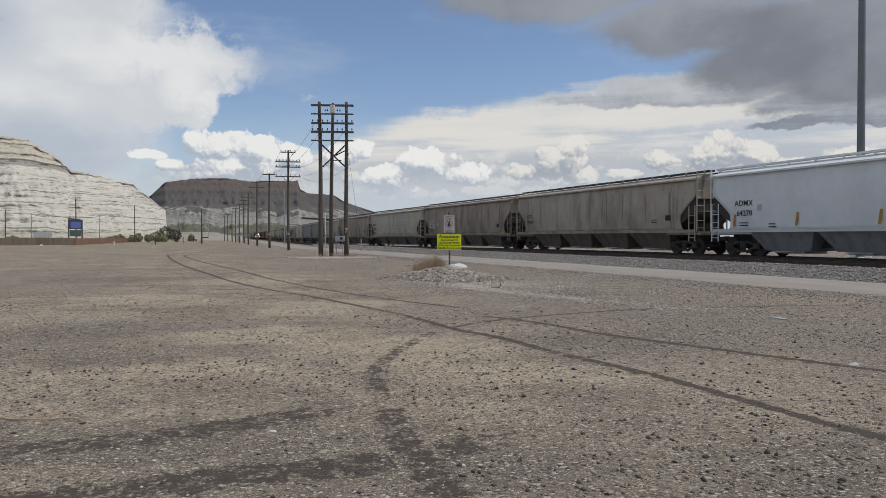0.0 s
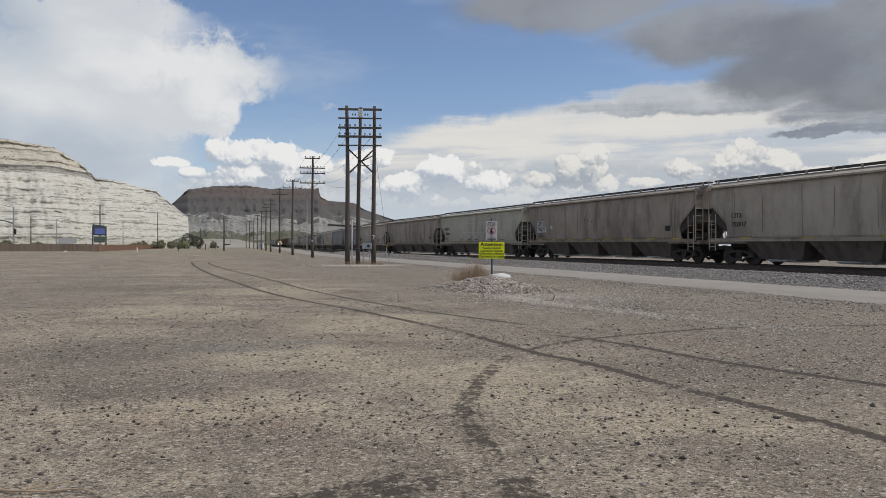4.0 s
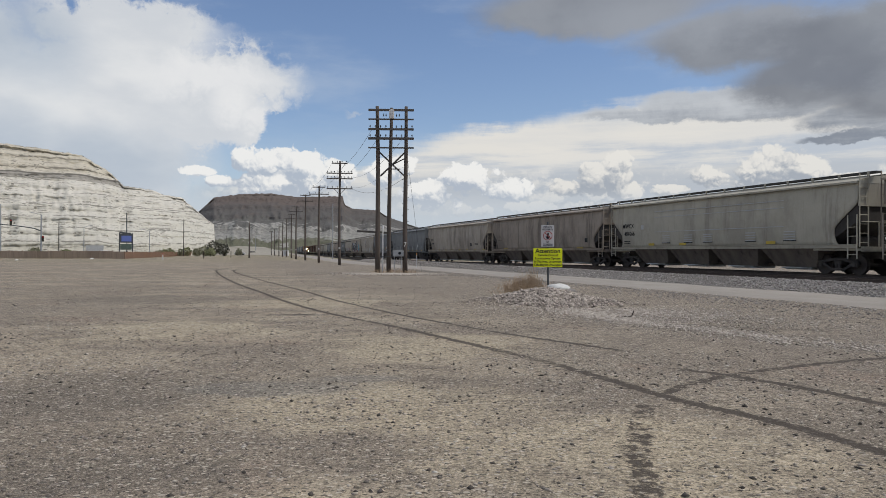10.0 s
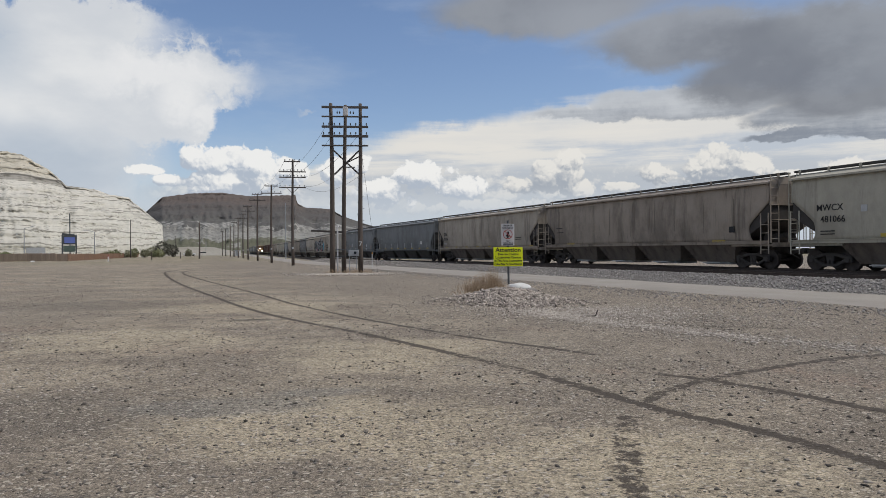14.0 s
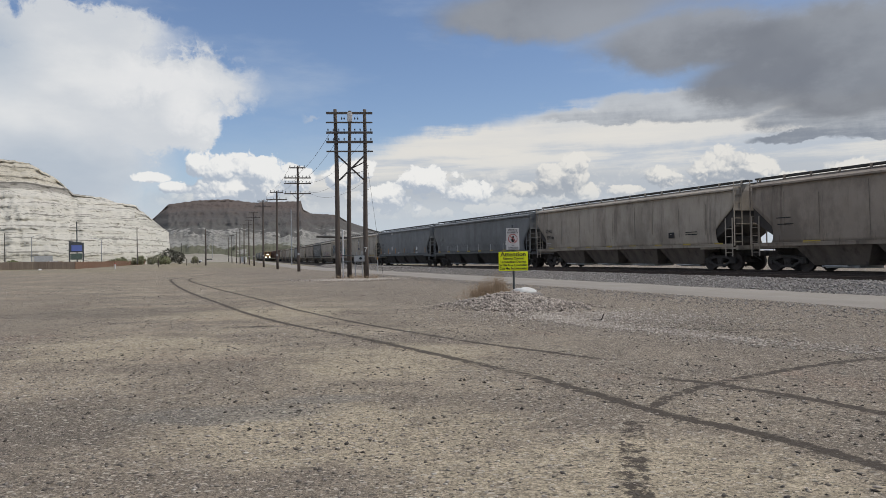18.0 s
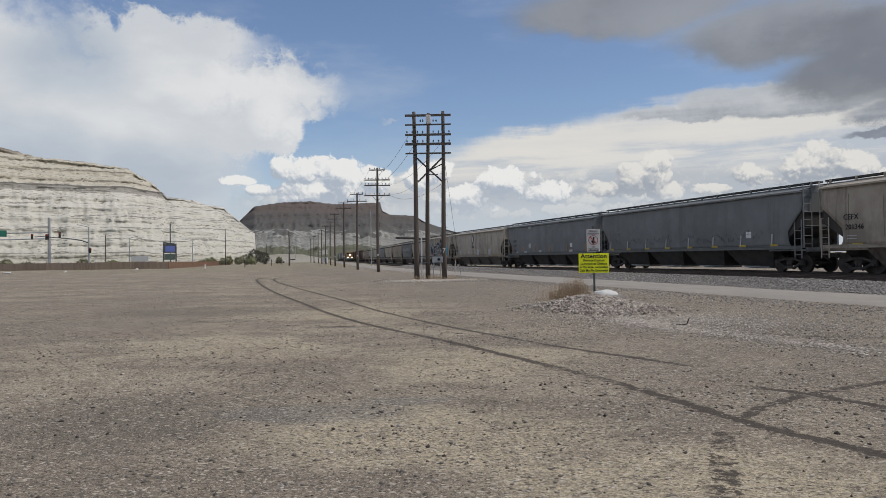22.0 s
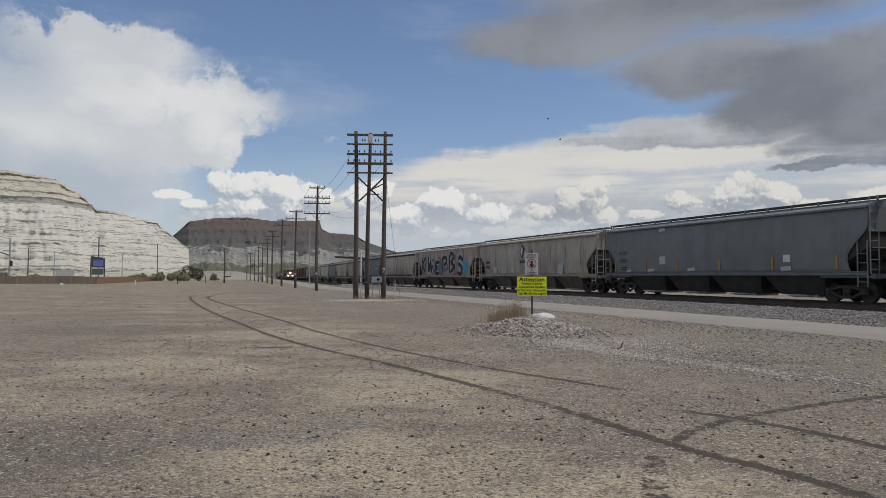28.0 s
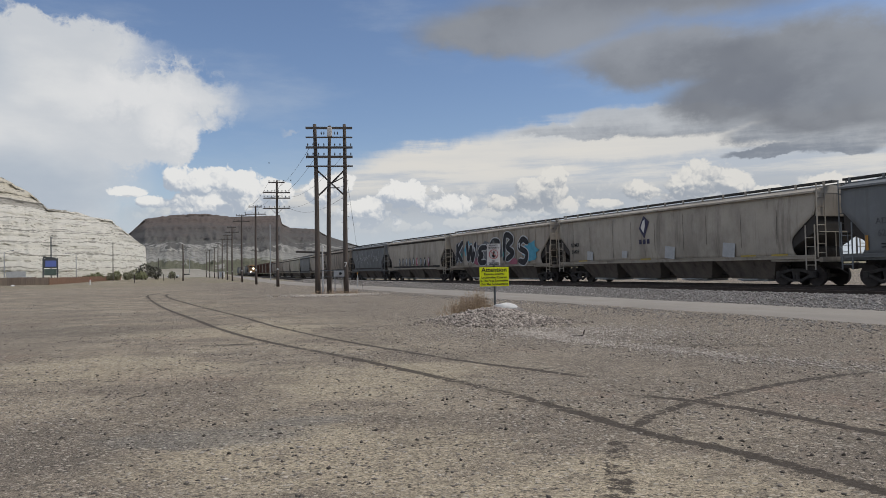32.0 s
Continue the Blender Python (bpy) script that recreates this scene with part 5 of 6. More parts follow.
def hopper(length, colour, label, bays=4, sill=None, ribs=(), bulge=1.0, rolling=True, marks=None, board=None, low_dark=None, seams=(), bare=False, cut=1.25):
    """A covered hopper car; x runs along the way of travel, z from the rail's top."""
    car = thing("hopper_car", label, "freight car", group="cars of the train")
    half, eave, top, low = length / 2 - 0.62, 4.11, 4.39, 1.27
    sill, board = sill or colour, board or GRATING
    low_dark = PAINT_BAY if bare else low_dark
    key = (round(length, 2), bulge, tuple(ribs), colour.name)
    wall = shared(("side_sheet", *key), lambda: side_sheet(half, eave, low + 0.05, cut, bulge), colour, True)
    part("side_sheet", wall, colour, car)
    part("side_sheet", wall, colour, car, at=pose(0, 0, 0, 0, 0, 180))
    for x in ribs:
        if abs(x) < half - 1.3:
            for s in (-1, 1):
                part("rib", shared(("rib_post", colour.name), lambda: box((0.07, 0.09, eave - low - 0.1), (0, 0, 0), 0.01), colour), colour, car, at=pose(x, s * 1.605, (low + eave) / 2))
    # inner sheets take a near-black colour, so the cut-outs' shade is painted in
    part("slope_body", shared(("slope_body", round(length, 2)), lambda: slope_body(half - 0.04, eave, low, 1.8), SHADED_SHEET), SHADED_SHEET, car, "dirt-streaked sloping end sheets coloured dark for shade")
    part("roof", shared(("roof", *key), lambda: roof_shell(half, eave, top), colour), colour, car)
    hatch = shared(("hatch_cover", round(length, 2)), lambda: box((length - 2.6, 0.62, 0.10), (0, 0, 0), 0.03), colour)
    part("hatch_cover", hatch, colour, car, at=pose(0, 0, top + 0.05))
    walkway = shared(("running_board", round(length, 2), board.name), lambda: box((length - 0.5, 0.36, 0.09), (0, 0, 0)), board)
    post = shared(("board_post", colour.name), lambda: box((0.09, 0.06, 0.26), (0, 0, 0)), colour)
    for s in (-1, 1):
        part("running_board", walkway, board, car, at=pose(0, s * 0.78, 4.52))
        count = int((length - 1) / 1.45)
        for i in range(count + 1):
            part("board_post", post, colour, car, at=pose((length - 1.2) * (i / count - 0.5), s * 0.99, 4.44))
        part("side_sill", shared(("side_sill", round(length, 2), sill.name), lambda: solid(box((length - 1.4, 0.10, 0.16), (0, 0, 0), 0.015), pose(0, -0.04, 0.08), (length - 1.4, 0.14, 0.03)), sill), sill, car, at=pose(0, s * 1.56, low, 0, 0, 0 if s < 0 else 180))
    # hopper bays, in darker paint than the side walls, and outlets
    space = (length - 5.6) / bays
    for i in range(bays):
        x = (i - (bays - 1) / 2) * space
        part("hopper_bay", shared(("hopper_bay", round(space, 2), (low_dark or PAINT_BAY).name), lambda: bay(space * 0.99, 1.0), low_dark or PAINT_BAY), PAINT_BAY, car, at=pose(x, 0, low + 0.03))
        part("outlet_gate", shared(("outlet_gate", round(space, 2)), lambda: outlet(space * 0.42), PALE_MARK), PALE_MARK, car, "pale grey steel outlet gate", at=pose(x, 0, 0.24))
    part("centre_sill", shared(("centre_sill", round(length, 2)), lambda: box((length - 1.3, 0.36, 0.40), (0, 0, 0.92), 0.03), TRUCK_IRON), TRUCK_IRON, car)
    # plain dark box added to block bright ground beyond and darken the underside
    part("brake_rigging", shared(("brake_rigging", round(length, 2)), lambda: box((length - 6.0, 1.1, 0.5), (0, 0.2, 0.72), 0.05), TRUCK_IRON), TRUCK_IRON, car)
    for s in (-1, 1):
        turn = 0 if s > 0 else 180
        part("end_sheet", shared(("end_sheet", colour.name), lambda: box((0.08, 3.05, 1.10), (0, 0, 0), 0.02), colour), colour, car, at=pose(s * half, 0, 3.58, 0, 0, turn))
        part("end_platform", shared(("end_platform", sill.name), lambda: solid(box((2.7, 2.9, 0.09), (-1.15, 0, 1.14)), pose(0.12, 0, 1.16), (0.12, 2.9, 0.22)), sill), sill, car, at=pose(s * half, 0, 0, 0, 0, turn))
        part("coupler", shared(("coupler",), coupler, TRUCK_IRON), TRUCK_IRON, car, at=pose(s * (half + 0.05), 0, 0.86, 0, 0, turn))
        for t in (-1, 1):
            part("end_ladder", shared(("end_ladder", colour.name), lambda: ladder(3.2, 0.5), colour), colour, car, at=pose(s * (half + 0.10), t * 1.58 if t * s < 0 else t * 1.08, 1.25, 0, 0, 90 if s > 0 else -90))
            part("side_ladder", shared(("side_ladder", colour.name), lambda: ladder(1.95, 0.46), colour), colour, car, at=pose(s * (half - 0.24) - 0.23, t * 1.62, 0.72))
        part("end_rail", shared(("end_rail", colour.name), lambda: rod(rod(rod(bmesh.new(), (0, -1.5, 2.35), (0, 1.5, 2.35), 0.02), (0, -0.5, 1.2), (0, -0.5, 2.35), 0.02), (0, 0.5, 1.2), (0, 0.5, 2.35), 0.02), colour), colour, car, at=pose(s * (half + 0.13), 0, 0))
        part("brake_wheel", shared(("brake_gear",), lambda: bar((0, 0.55, 2.9), (0.05, 0.55, 2.9), 0.26, sides=16), TRUCK_IRON), TRUCK_IRON, car, at=pose(s * (half + 0.05), 0, 0, 0, 0, turn)) if s > 0 else None
        part("air_tank", shared(("air_tank",), lambda: bar((-0.75, -0.85, 1.5), (-0.75, 0.7, 1.5), 0.26, sides=12), TRUCK_IRON), TRUCK_IRON, car, at=pose(s * half, 0, 0, 0, 0, turn))
        add_truck(car, s * (length / 2 - 2.15), rolling)
    for x in seams:
        if abs(x) < half - 1.3:
            plate(car, "weld_seam", x, (eave + low) / 2 + 0.1 * math.sin(x * 7), 0.014, 2.1 + 0.6 * math.sin(x * 3), SEAM, "", 1.2 * math.sin(x * 5))
    if marks:
        marks(car, half)
    return car


NEAR_FACE = -1.614
PALE_INK = surface("dull_grey_lettering", (0.24, 0.25, 0.255), (0.18, 0.19, 0.195), 3.0, 40, 0.8, bump=0.02)
SCRAWL = surface("faded_dark_scrawl", (0.11, 0.112, 0.115), (0.145, 0.15, 0.152), 6.0, 40, 0.8, bump=0.02)


def write(car, text, x, z, size, material=INK, wide=1.0):
    lettering(text, size, material, car, pose(x, NEAR_FACE, z, 90, 0, 0), wide=wide)


def plate(car, name, x, z, w, h, material, label="", turn=0.0):
    part(name, shared((name, w, h, material.name), lambda: box((w, 0.012, h)), material), material, car, label, at=pose(x, NEAR_FACE + 0.004, z, 0, turn, 0))


def small_print(car, x, z, rows=2, wide=0.6, material=INK):
    for i in range(rows):
        plate(car, "small_print", x, z - 0.13 * i, wide, 0.045, material)


def marks_white(car, half):
    write(car, "ADMX", -half + 2.15, 2.62, 0.40)
    write(car, "64270", -half + 2.2, 2.12, 0.40)
    plate(car, "data_box", -half + 3.15, 2.38, 0.30, 0.30, PALE_MARK)
    small_print(car, -half + 2.15, 1.66, 2)
    small_print(car, -half + 3.9, 1.58, 2, 0.4)
    for x in (-half + 1.55, -half + 5.3, -half + 9.3, -half + 13.2, -half + 16.8):
        plate(car, "reflector", x, 1.78, 0.12, 0.62, ORANGE, "faded orange reflector strip", 8)


def marks_tan(car, half):
    write(car, "CITX", -half + 2.0, 2.52, 0.34)
    write(car, "702017", -half + 2.15, 2.08, 0.34)
    plate(car, "data_box", half - 2.2, 2.05, 0.42, 0.30, INK)
    small_print(car, half - 3.4, 1.95, 2, 0.5)
    for i in range(5):
        plate(car, "reflector", -half + 2.6 + i * 3.9, 1.36, 0.7, 0.09, YELLOW)


def marks_boxed(car, half):
    for z, text, w in ((2.66, "CITX", 0.98), (2.18, "700677", 1.45)):
        plate(car, "number_panel", -half + 1.6 + w / 2, z, w, 0.40, PALE_MARK, "whitish stencil panel")
        lettering(text, 0.40, INK, car, pose(-half + 1.6 + w / 2, NEAR_FACE - 0.008, z, 90, 0, 0), wide=0.9)
    plate(car, "data_box", -half + 3.9, 2.35, 0.3, 0.3, PALE_MARK)
    small_print(car, -half + 2.2, 1.8, 2, 0.5)
    plate(car, "data_box", half - 2.3, 2.0, 0.40, 0.30, INK)
    for i in range(8):
        plate(car, "reflector", -half + 2.1 + i * 2.35, 1.37, 0.75, 0.12, YELLOW, "yellow reflector strip")
    for x in (8.6, 9.1, 9.6):
        plate(car, "scribble", -half + x, 2.7 + 0.1 * math.sin(x * 9), 0.10, 0.16, SCRAWL, "", x * 20)


def marks_pale(car, half):
    write(car, "MWCX", -half + 2.0, 2.72, 0.40)
    write(car, "481066", -half + 2.15, 2.22, 0.40)
    plate(car, "data_box", -half + 3.6, 2.62, 0.28, 0.28, PALE_MARK)
    small_print(car, -half + 1.9, 1.72, 2, 0.7)
    for x in (6.1, 8.2, 9.9, 13.2, 15.8):
        small_print(car, -half + x, 2.02, 4, 0.72, PALE_MARK)
        small_print(car, -half + x, 1.58, 1, 0.8, INK)
    for z in (2.28, 3.2, 3.55):
        plate(car, "weld_bead", 0.4, z, 10.5, 0.035, PALE_MARK)
    for x in (4.6, 7.7, 14.6):
        plate(car, "reflector", -half + x, 1.5, 0.6, 0.14, YELLOW)


def marks_plain(car, half):
    small_print(car, -half + 1.9, 2.5, 1, 0.8)
    small_print(car, -half + 2.0, 2.2, 1, 0.9)
    plate(car, "data_box", half - 2.3, 1.95, 0.36, 0.30, INK)
    plate(car, "reflector", half - 3.2, 1.37, 0.9, 0.10, YELLOW)
    plate(car, "reflector", -half + 3.4, 1.37, 0.9, 0.10, YELLOW)


def marks_number(car, half):
    write(car, "CEFX", -half + 1.75, 2.62, 0.36)
    write(car, "201346", -half + 1.95, 2.16, 0.34)
    small_print(car, -half + 1.8, 1.76, 2, 0.55, PALE_MARK)
    plate(car, "data_box", half - 4.6, 1.92, 0.46, 0.32, INK)
    small_print(car, half - 4.6, 1.98, 1, 0.2, PALE_MARK)
    small_print(car, half - 3.0, 2.05, 2, 0.9, INK)
    for i in range(8):
        plate(car, "reflector", -half + 2.1 + i * 2.4, 1.37, 0.6, 0.09, YELLOW, "yellow reflector strip")


def marks_slate(car, half):
    write(car, "DMIX", -half + 2.3, 2.62, 0.36, PALE_INK)
    write(car, "6042", -half + 2.3, 2.14, 0.36, PALE_INK)
    rng = random.Random(8)
    for i in range(60):
        plate(car, "scribble", -half + 4.2 + i * 0.21 + (1.2 if i > 24 else 0), 1.95 + rng.uniform(-0.22, 0.22), 0.03, rng.choice((0.14, 0.2, 0.3)), SCRAWL, "", rng.uniform(-70, 70))
    plate(car, "data_box", half - 3.9, 2.02, 0.42, 0.34, WHITE)
    small_print(car, half - 3.9, 2.06, 1, 0.3)
    for i in range(8):
        plate(car, "reflector", -half + 1.4 + i * 2.45, 1.72, 0.10, 0.58, PALE_MARK, "whitish reflector strip", 6)
        plate(car, "reflector", -half + 1.55 + i * 2.45, 1.42, 0.55, 0.11, YELLOW)


def marks_blue(car, half):
    write(car, "ADMX", -half + 2.0, 2.62, 0.36, SCRAWL)
    write(car, "62331", -half + 2.0, 2.14, 0.36, SCRAWL)
    small_print(car, -half + 2.0, 1.72, 2, 0.6)
    for x, z, w, h in ((5.9, 2.1, 0.55, 0.46), (2.6, 1.5, 0.45, 0.14), (4.8, 1.52, 0.6, 0.16), (8.4, 1.54, 0.6, 0.18), (5.9, 3.9, 0.6, 0.2), (15, 1.52, 0.6, 0.2)):
        plate(car, "paint_patch", -half + x, z, w, h, PALE_MARK, "whitish paint patch", -4)
    for x in (1.1, 4.3, 7.2, 10.6, 14.2, half * 2 - 1.5):
        plate(car, "reflector", -half + x, 1.78, 0.12, 0.6, ORANGE, "faded orange reflector strip")
    plate(car, "data_box", half - 4.2, 2.0, 0.42, 0.34, WHITE)


def marks_leaf(car, half):
    write(car, "ADMX", -half + 1.9, 2.45, 0.34)
    write(car, "60425", -half + 1.95, 2.02, 0.34)
    x = -half + 8.9
    outline = ((-0.42, -0.05), (-0.02, 0.66), (0.46, 0.30), (0.02, -0.62))
    leaf = ((-0.26, -0.02), (-0.08, 0.34), (0.10, 0.46), (0.12, 0.10), (-0.02, -0.30))
    for name, ring, depth, material, label in (("logo", outline, 0.012, PURPLE, "dark violet diamond shape"), ("logo_leaf", leaf, 0.020, WHITE, "white leaf shape")):
        bm = bmesh.new()
        bm.faces.new([bm.verts.new((x + px, NEAR_FACE - depth, 3.22 + pz)) for px, pz in ring])
        lifted = bmesh.ops.extrude_face_region(bm, geom=bm.faces[:])
        bmesh.ops.translate(bm, verts=[v for v in lifted["geom"] if isinstance(v, bmesh.types.BMVert)], vec=(0, 0.016, 0))
        part(name, bm, material, car, label)
    for i in (-1, 0, 1):
        plate(car, "logo_bar", x + 0.34 * i, 2.40, 0.22, 0.26, PURPLE)
    for px, w, h in ((3.6, 0.62, 0.55), (7.1, 0.5, 0.42), (11.0, 0.78, 0.66), (15.2, 0.78, 0.70)):
        plate(car, "paint_patch", -half + px, 1.72, w, h, PALE_MARK, "pale repainted patch", 6)
    for px in (2.8, 9, 16.4, 18.2):
        plate(car, "reflector", -half + px, 1.38, 0.9, 0.10, YELLOW)


SPRAY = {n: surface(n + "_spray_paint", c, None, 3.0, 40, 0.8, bump=0.02) for n, c in (("black", (0.03, 0.03, 0.035)), ("white", (0.62, 0.63, 0.64)), ("cyan", (0.10, 0.38, 0.52)), ("grey", (0.16, 0.17, 0.18)), ("pink", (0.42, 0.13, 0.18)), ("teal", (0.06, 0.25, 0.24)))}


def splash(car, x, z, w, h, material, seed, depth):
    """One sprayed shape: a closed wavy outline, thinly raised."""
    rng = random.Random(seed)
    bm = bmesh.new()
    ring = []
    for i in range(18):
        r = rng.uniform(0.62, 1.0)
        ring.append(bm.verts.new((x + math.cos(i * math.pi / 9) * w / 2 * r, NEAR_FACE - depth, z + math.sin(i * math.pi / 9) * h / 2 * r)))
    face = bm.faces.new(ring)
    lifted = bmesh.ops.extrude_face_region(bm, geom=[face])
    bmesh.ops.translate(bm, verts=[v for v in lifted["geom"] if isinstance(v, bmesh.types.BMVert)], vec=(0, 0.012, 0))
    part("graffiti_shape", bm, material, car)


def stroke(car, points, wide, material, depth):
    """One sprayed line: a smooth ribbon with round ends, thinly raised."""
    line = smooth_line(points, 0.12)
    bm = bmesh.new()
    rows = []
    for i, p in enumerate(line):
        way = (line[min(i + 1, len(line) - 1)] - line[max(i - 1, 0)]).normalized()
        half = 0.5 * wide * min(1.0, 0.45 + 0.3 * min(i, len(line) - 1 - i))
        side = Vector((-way.y, way.x)) * half
        rows.append([bm.verts.new((q.x, NEAR_FACE - depth + back, q.y)) for q, back in ((p - side, 0), (p + side, 0), (p + side, 0.01), (p - side, 0.01))])
    for a, b in zip(rows, rows[1:]):
        for k in range(4):
            bm.faces.new((a[k], a[(k + 1) % 4], b[(k + 1) % 4], b[k]))
    bm.faces.new(rows[0][::-1])
    bm.faces.new(rows[-1])
    part("graffiti_stroke", bm, material, car)


# loops and bars of the sprayed piece, in widths and heights of one figure
FIGURES = (
    (((0.1, 0.0), (0.15, 0.5), (0.1, 1.0)), ((0.75, 1.0), (0.25, 0.5), (0.8, 0.0))),
    (((0.0, 1.0), (0.2, 0.1), (0.45, 0.7), (0.65, 0.05), (0.95, 1.0)),),
    (((0.85, 0.95), (0.3, 0.95), (0.1, 0.7), (0.45, 0.5), (0.1, 0.3), (0.3, 0.05), (0.9, 0.1)),),
    (((0.15, 0.0), (0.1, 0.9), (0.7, 0.95), (0.75, 0.6), (0.25, 0.5)),),
    (((0.1, 0.0), (0.15, 1.0), (0.75, 0.85), (0.35, 0.55), (0.85, 0.3), (0.2, 0.0)),),
    (((0.85, 0.85), (0.4, 1.05), (0.15, 0.7), (0.75, 0.4), (0.6, 0.0), (0.05, 0.1)),),
)


def marks_spray(car, half):
    for x, z, w, h, tint, seed in ((2.2, 2.5, 2.0, 2.2, "grey", 21), (3.9, 2.7, 2.0, 1.9, "cyan", 23), (half * 2 - 2.6, 2.35, 2.6, 1.7, "cyan", 22), (7.6, 2.4, 5.6, 2.3, "grey", 24), (5.6, 1.7, 1.4, 0.8, "pink", 25), (12.0, 1.6, 1.6, 0.6, "pink", 26)):
        splash(car, -half + x, z, w, h, SPRAY[tint], seed, 0.050)
    for i, figure in enumerate(FIGURES):
        x, z, w, h = -half + 1.3 + 2.25 * i, 1.62 + 0.12 * math.sin(i * 2.3), 1.9, 1.65 + 0.3 * math.sin(i * 1.7 + 1)
        for line in figure:
            spots = [Vector((x + px * w + 0.18 * pz, z + pz * h)) for px, pz in line]
            stroke(car, spots, 0.62, SPRAY["white"], 0.058)
            stroke(car, spots, 0.44, SPRAY["black"], 0.066)
    for i in range(5):
        splash(car, -half + 2.6 + 2.6 * i, 2.3 + 0.5 * math.sin(i * 2.0), 0.30, 0.5, SPRAY[("teal", "white", "cyan")[i % 3]], 60 + i, 0.072)


def marks_tagged(car, half):
    for i in range(9):
        x = -half + 4.0 + i * 1.05
        splash(car, x, 1.95, 0.55, 1.1, SPRAY[("grey", "black", "pink")[i % 3] if i > 4 else "grey"], 70 + i, 0.012)
        splash(car, x + 0.1, 1.98, 0.25, 0.7, SPRAY["white"], 80 + i, 0.02)


def marks_scrawl(car, half):
    rng = random.Random(3)
    for i in range(150):
        plate(car, "scrawl", -half + 2.2 + i * 0.068, 2.75 + 0.35 * math.sin(i * 0.31) + rng.uniform(-0.35, 0.35), 0.07, rng.choice((0.25, 0.4, 0.55)), PALE_INK if i % 3 else PALE_MARK, "", rng.uniform(-80, 80))


def boxcar(length, colour):
    car = thing("box_car", "rust-brown steel boxcar with ribbed sides", "freight car", group="cars of the train")
    half = length / 2 - 0.6
    part("body", shared(("boxcar_body", length), lambda: box((2 * half, 3.0, 3.35), (0, 0, 2.78), 0.04), colour), colour, car)
    part("roof", shared(("boxcar_roof", length), lambda: box((2 * half + 0.1, 3.08, 0.14), (0, 0, 4.52), 0.05), colour), colour, car)
    rib = shared(("rib", colour.name), lambda: box((0.09, 0.07, 3.2), (0, 0, 2.75)), colour)
    for i in range(13):
        for s in (-1, 1):
            part("rib", rib, colour, car, at=pose(-half + 0.4 + (2 * half - 0.8) * i / 12, s * 1.53, 0))
    for s in (-1, 1):
        part("door", shared(("boxcar_door",), lambda: box((2.8, 0.08, 3.0), (0, 0, 2.72), 0.02), PAINT_BROWN), PAINT_BROWN, car, at=pose(0, s * 1.58, 0))
        part("coupler", shared(("coupler",), coupler, TRUCK_IRON), TRUCK_IRON, car, at=pose(s * (half + 0.05), 0, 0.86, 0, 0, 0 if s > 0 else 180))
        part("end_ladder", shared(("end_ladder", colour.name), lambda: ladder(3.2, 0.5), colour), colour, car, at=pose(s * (half + 0.06), -1.5 if s > 0 else -1.0, 1.1, 0, 0, 90 if s > 0 else -90))
        add_truck(car, s * (length / 2 - 2.2), False)
    return car


LOCO_YELLOW = surface("locomotive_yellow_paint", (0.30, 0.17, 0.07), (0.20, 0.11, 0.05), 1.5, 30, 0.6)
LOCO_GREY = surface("locomotive_grey_paint", (0.22, 0.22, 0.22), (0.14, 0.14, 0.14), 1.5, 30, 0.6)
LAMP = glow("headlight_glass", (1.0, 0.95, 0.82), 6.0)


def locomotive(length):
    car = thing("locomotive", "yellow and grey diesel locomotive with lit headlights", "locomotive", group="cars of the train")
    half = length / 2 - 0.6
    part("frame", box((2 * half, 2.9, 0.35), (0, 0, 1.35), 0.03), LOCO_GREY, car)
    part("hood", solid(box((half * 2 - 5.2, 1.9, 2.5), (-2.2, 0, 2.78), 0.08), pose(-half + 3.2, 0, 3.9), (3.2, 2.7, 0.6), 0.08), LOCO_YELLOW, car)
    cab = part("cab", solid(box((2.6, 2.95, 2.75), (half - 3.4, 0, 2.88), 0.12), pose(half - 3.4, 0, 4.32), (2.4, 2.5, 0.2), 0.05), LOCO_YELLOW, car)
    part("nose", box((1.5, 1.8, 1.75), (half - 1.4, 0, 2.38), 0.15), LOCO_YELLOW, car)
    for y in (-0.75, 0.75):
        part("windscreen", box((0.04, 1.15, 0.62), (half - 2.08, y, 3.72), 0.01), GLASSY, cab, "dark windscreen")
        part("side_window", box((1.3, 0.04, 0.6), (half - 3.4, y * 1.97, 3.65)), GLASSY, cab)
        part("ditch_light", bar((half + 0.02, y * 1.2, 1.75), (half + 0.1, y * 1.2, 1.75), 0.22, sides=14), LAMP, car, "lit ditch light")
        part("handrail", rod(bar((half + 0.05, y * 1.75, 1.5), (half + 0.05, y * 1.75, 2.6), 0.025), (half + 0.05, y * 1.75, 2.6), (-half, y * 1.88, 2.55), 0.02), WHITE, car)
    part("headlight", solid(bar((half - 0.62, -0.16, 2.95), (half - 0.55, -0.16, 2.95), 0.22, sides=14), pose(half - 0.6, 0.16, 2.95), (0.1, 0.4, 0.4), 0.1), LAMP, car, "lit headlight")
    part("plough", box((0.2, 2.9, 0.75), (half + 0.12, 0, 0.62), 0.05), TRUCK_IRON, car)
    part("fuel_tank", box((5.5, 2.6, 0.8), (0, 0, 0.78), 0.15), LOCO_GREY, car)
    for s in (-1, 1):
        add_truck(car, s * (half - 3.4), False)
        part("coupler", shared(("coupler",), coupler, TRUCK_IRON), TRUCK_IRON, car, at=pose(s * (half + 0.05), 0, 0.86, 0, 0, 0 if s > 0 else 180))
    return car


SEAMS = tuple(-8.3 + 2.03 * i + 0.2 * math.sin(i * 4) for i in range(9))
POSTS = tuple(-7.6 + 0.95 * i for i in range(17))
TRAIN = []
place = 8.0


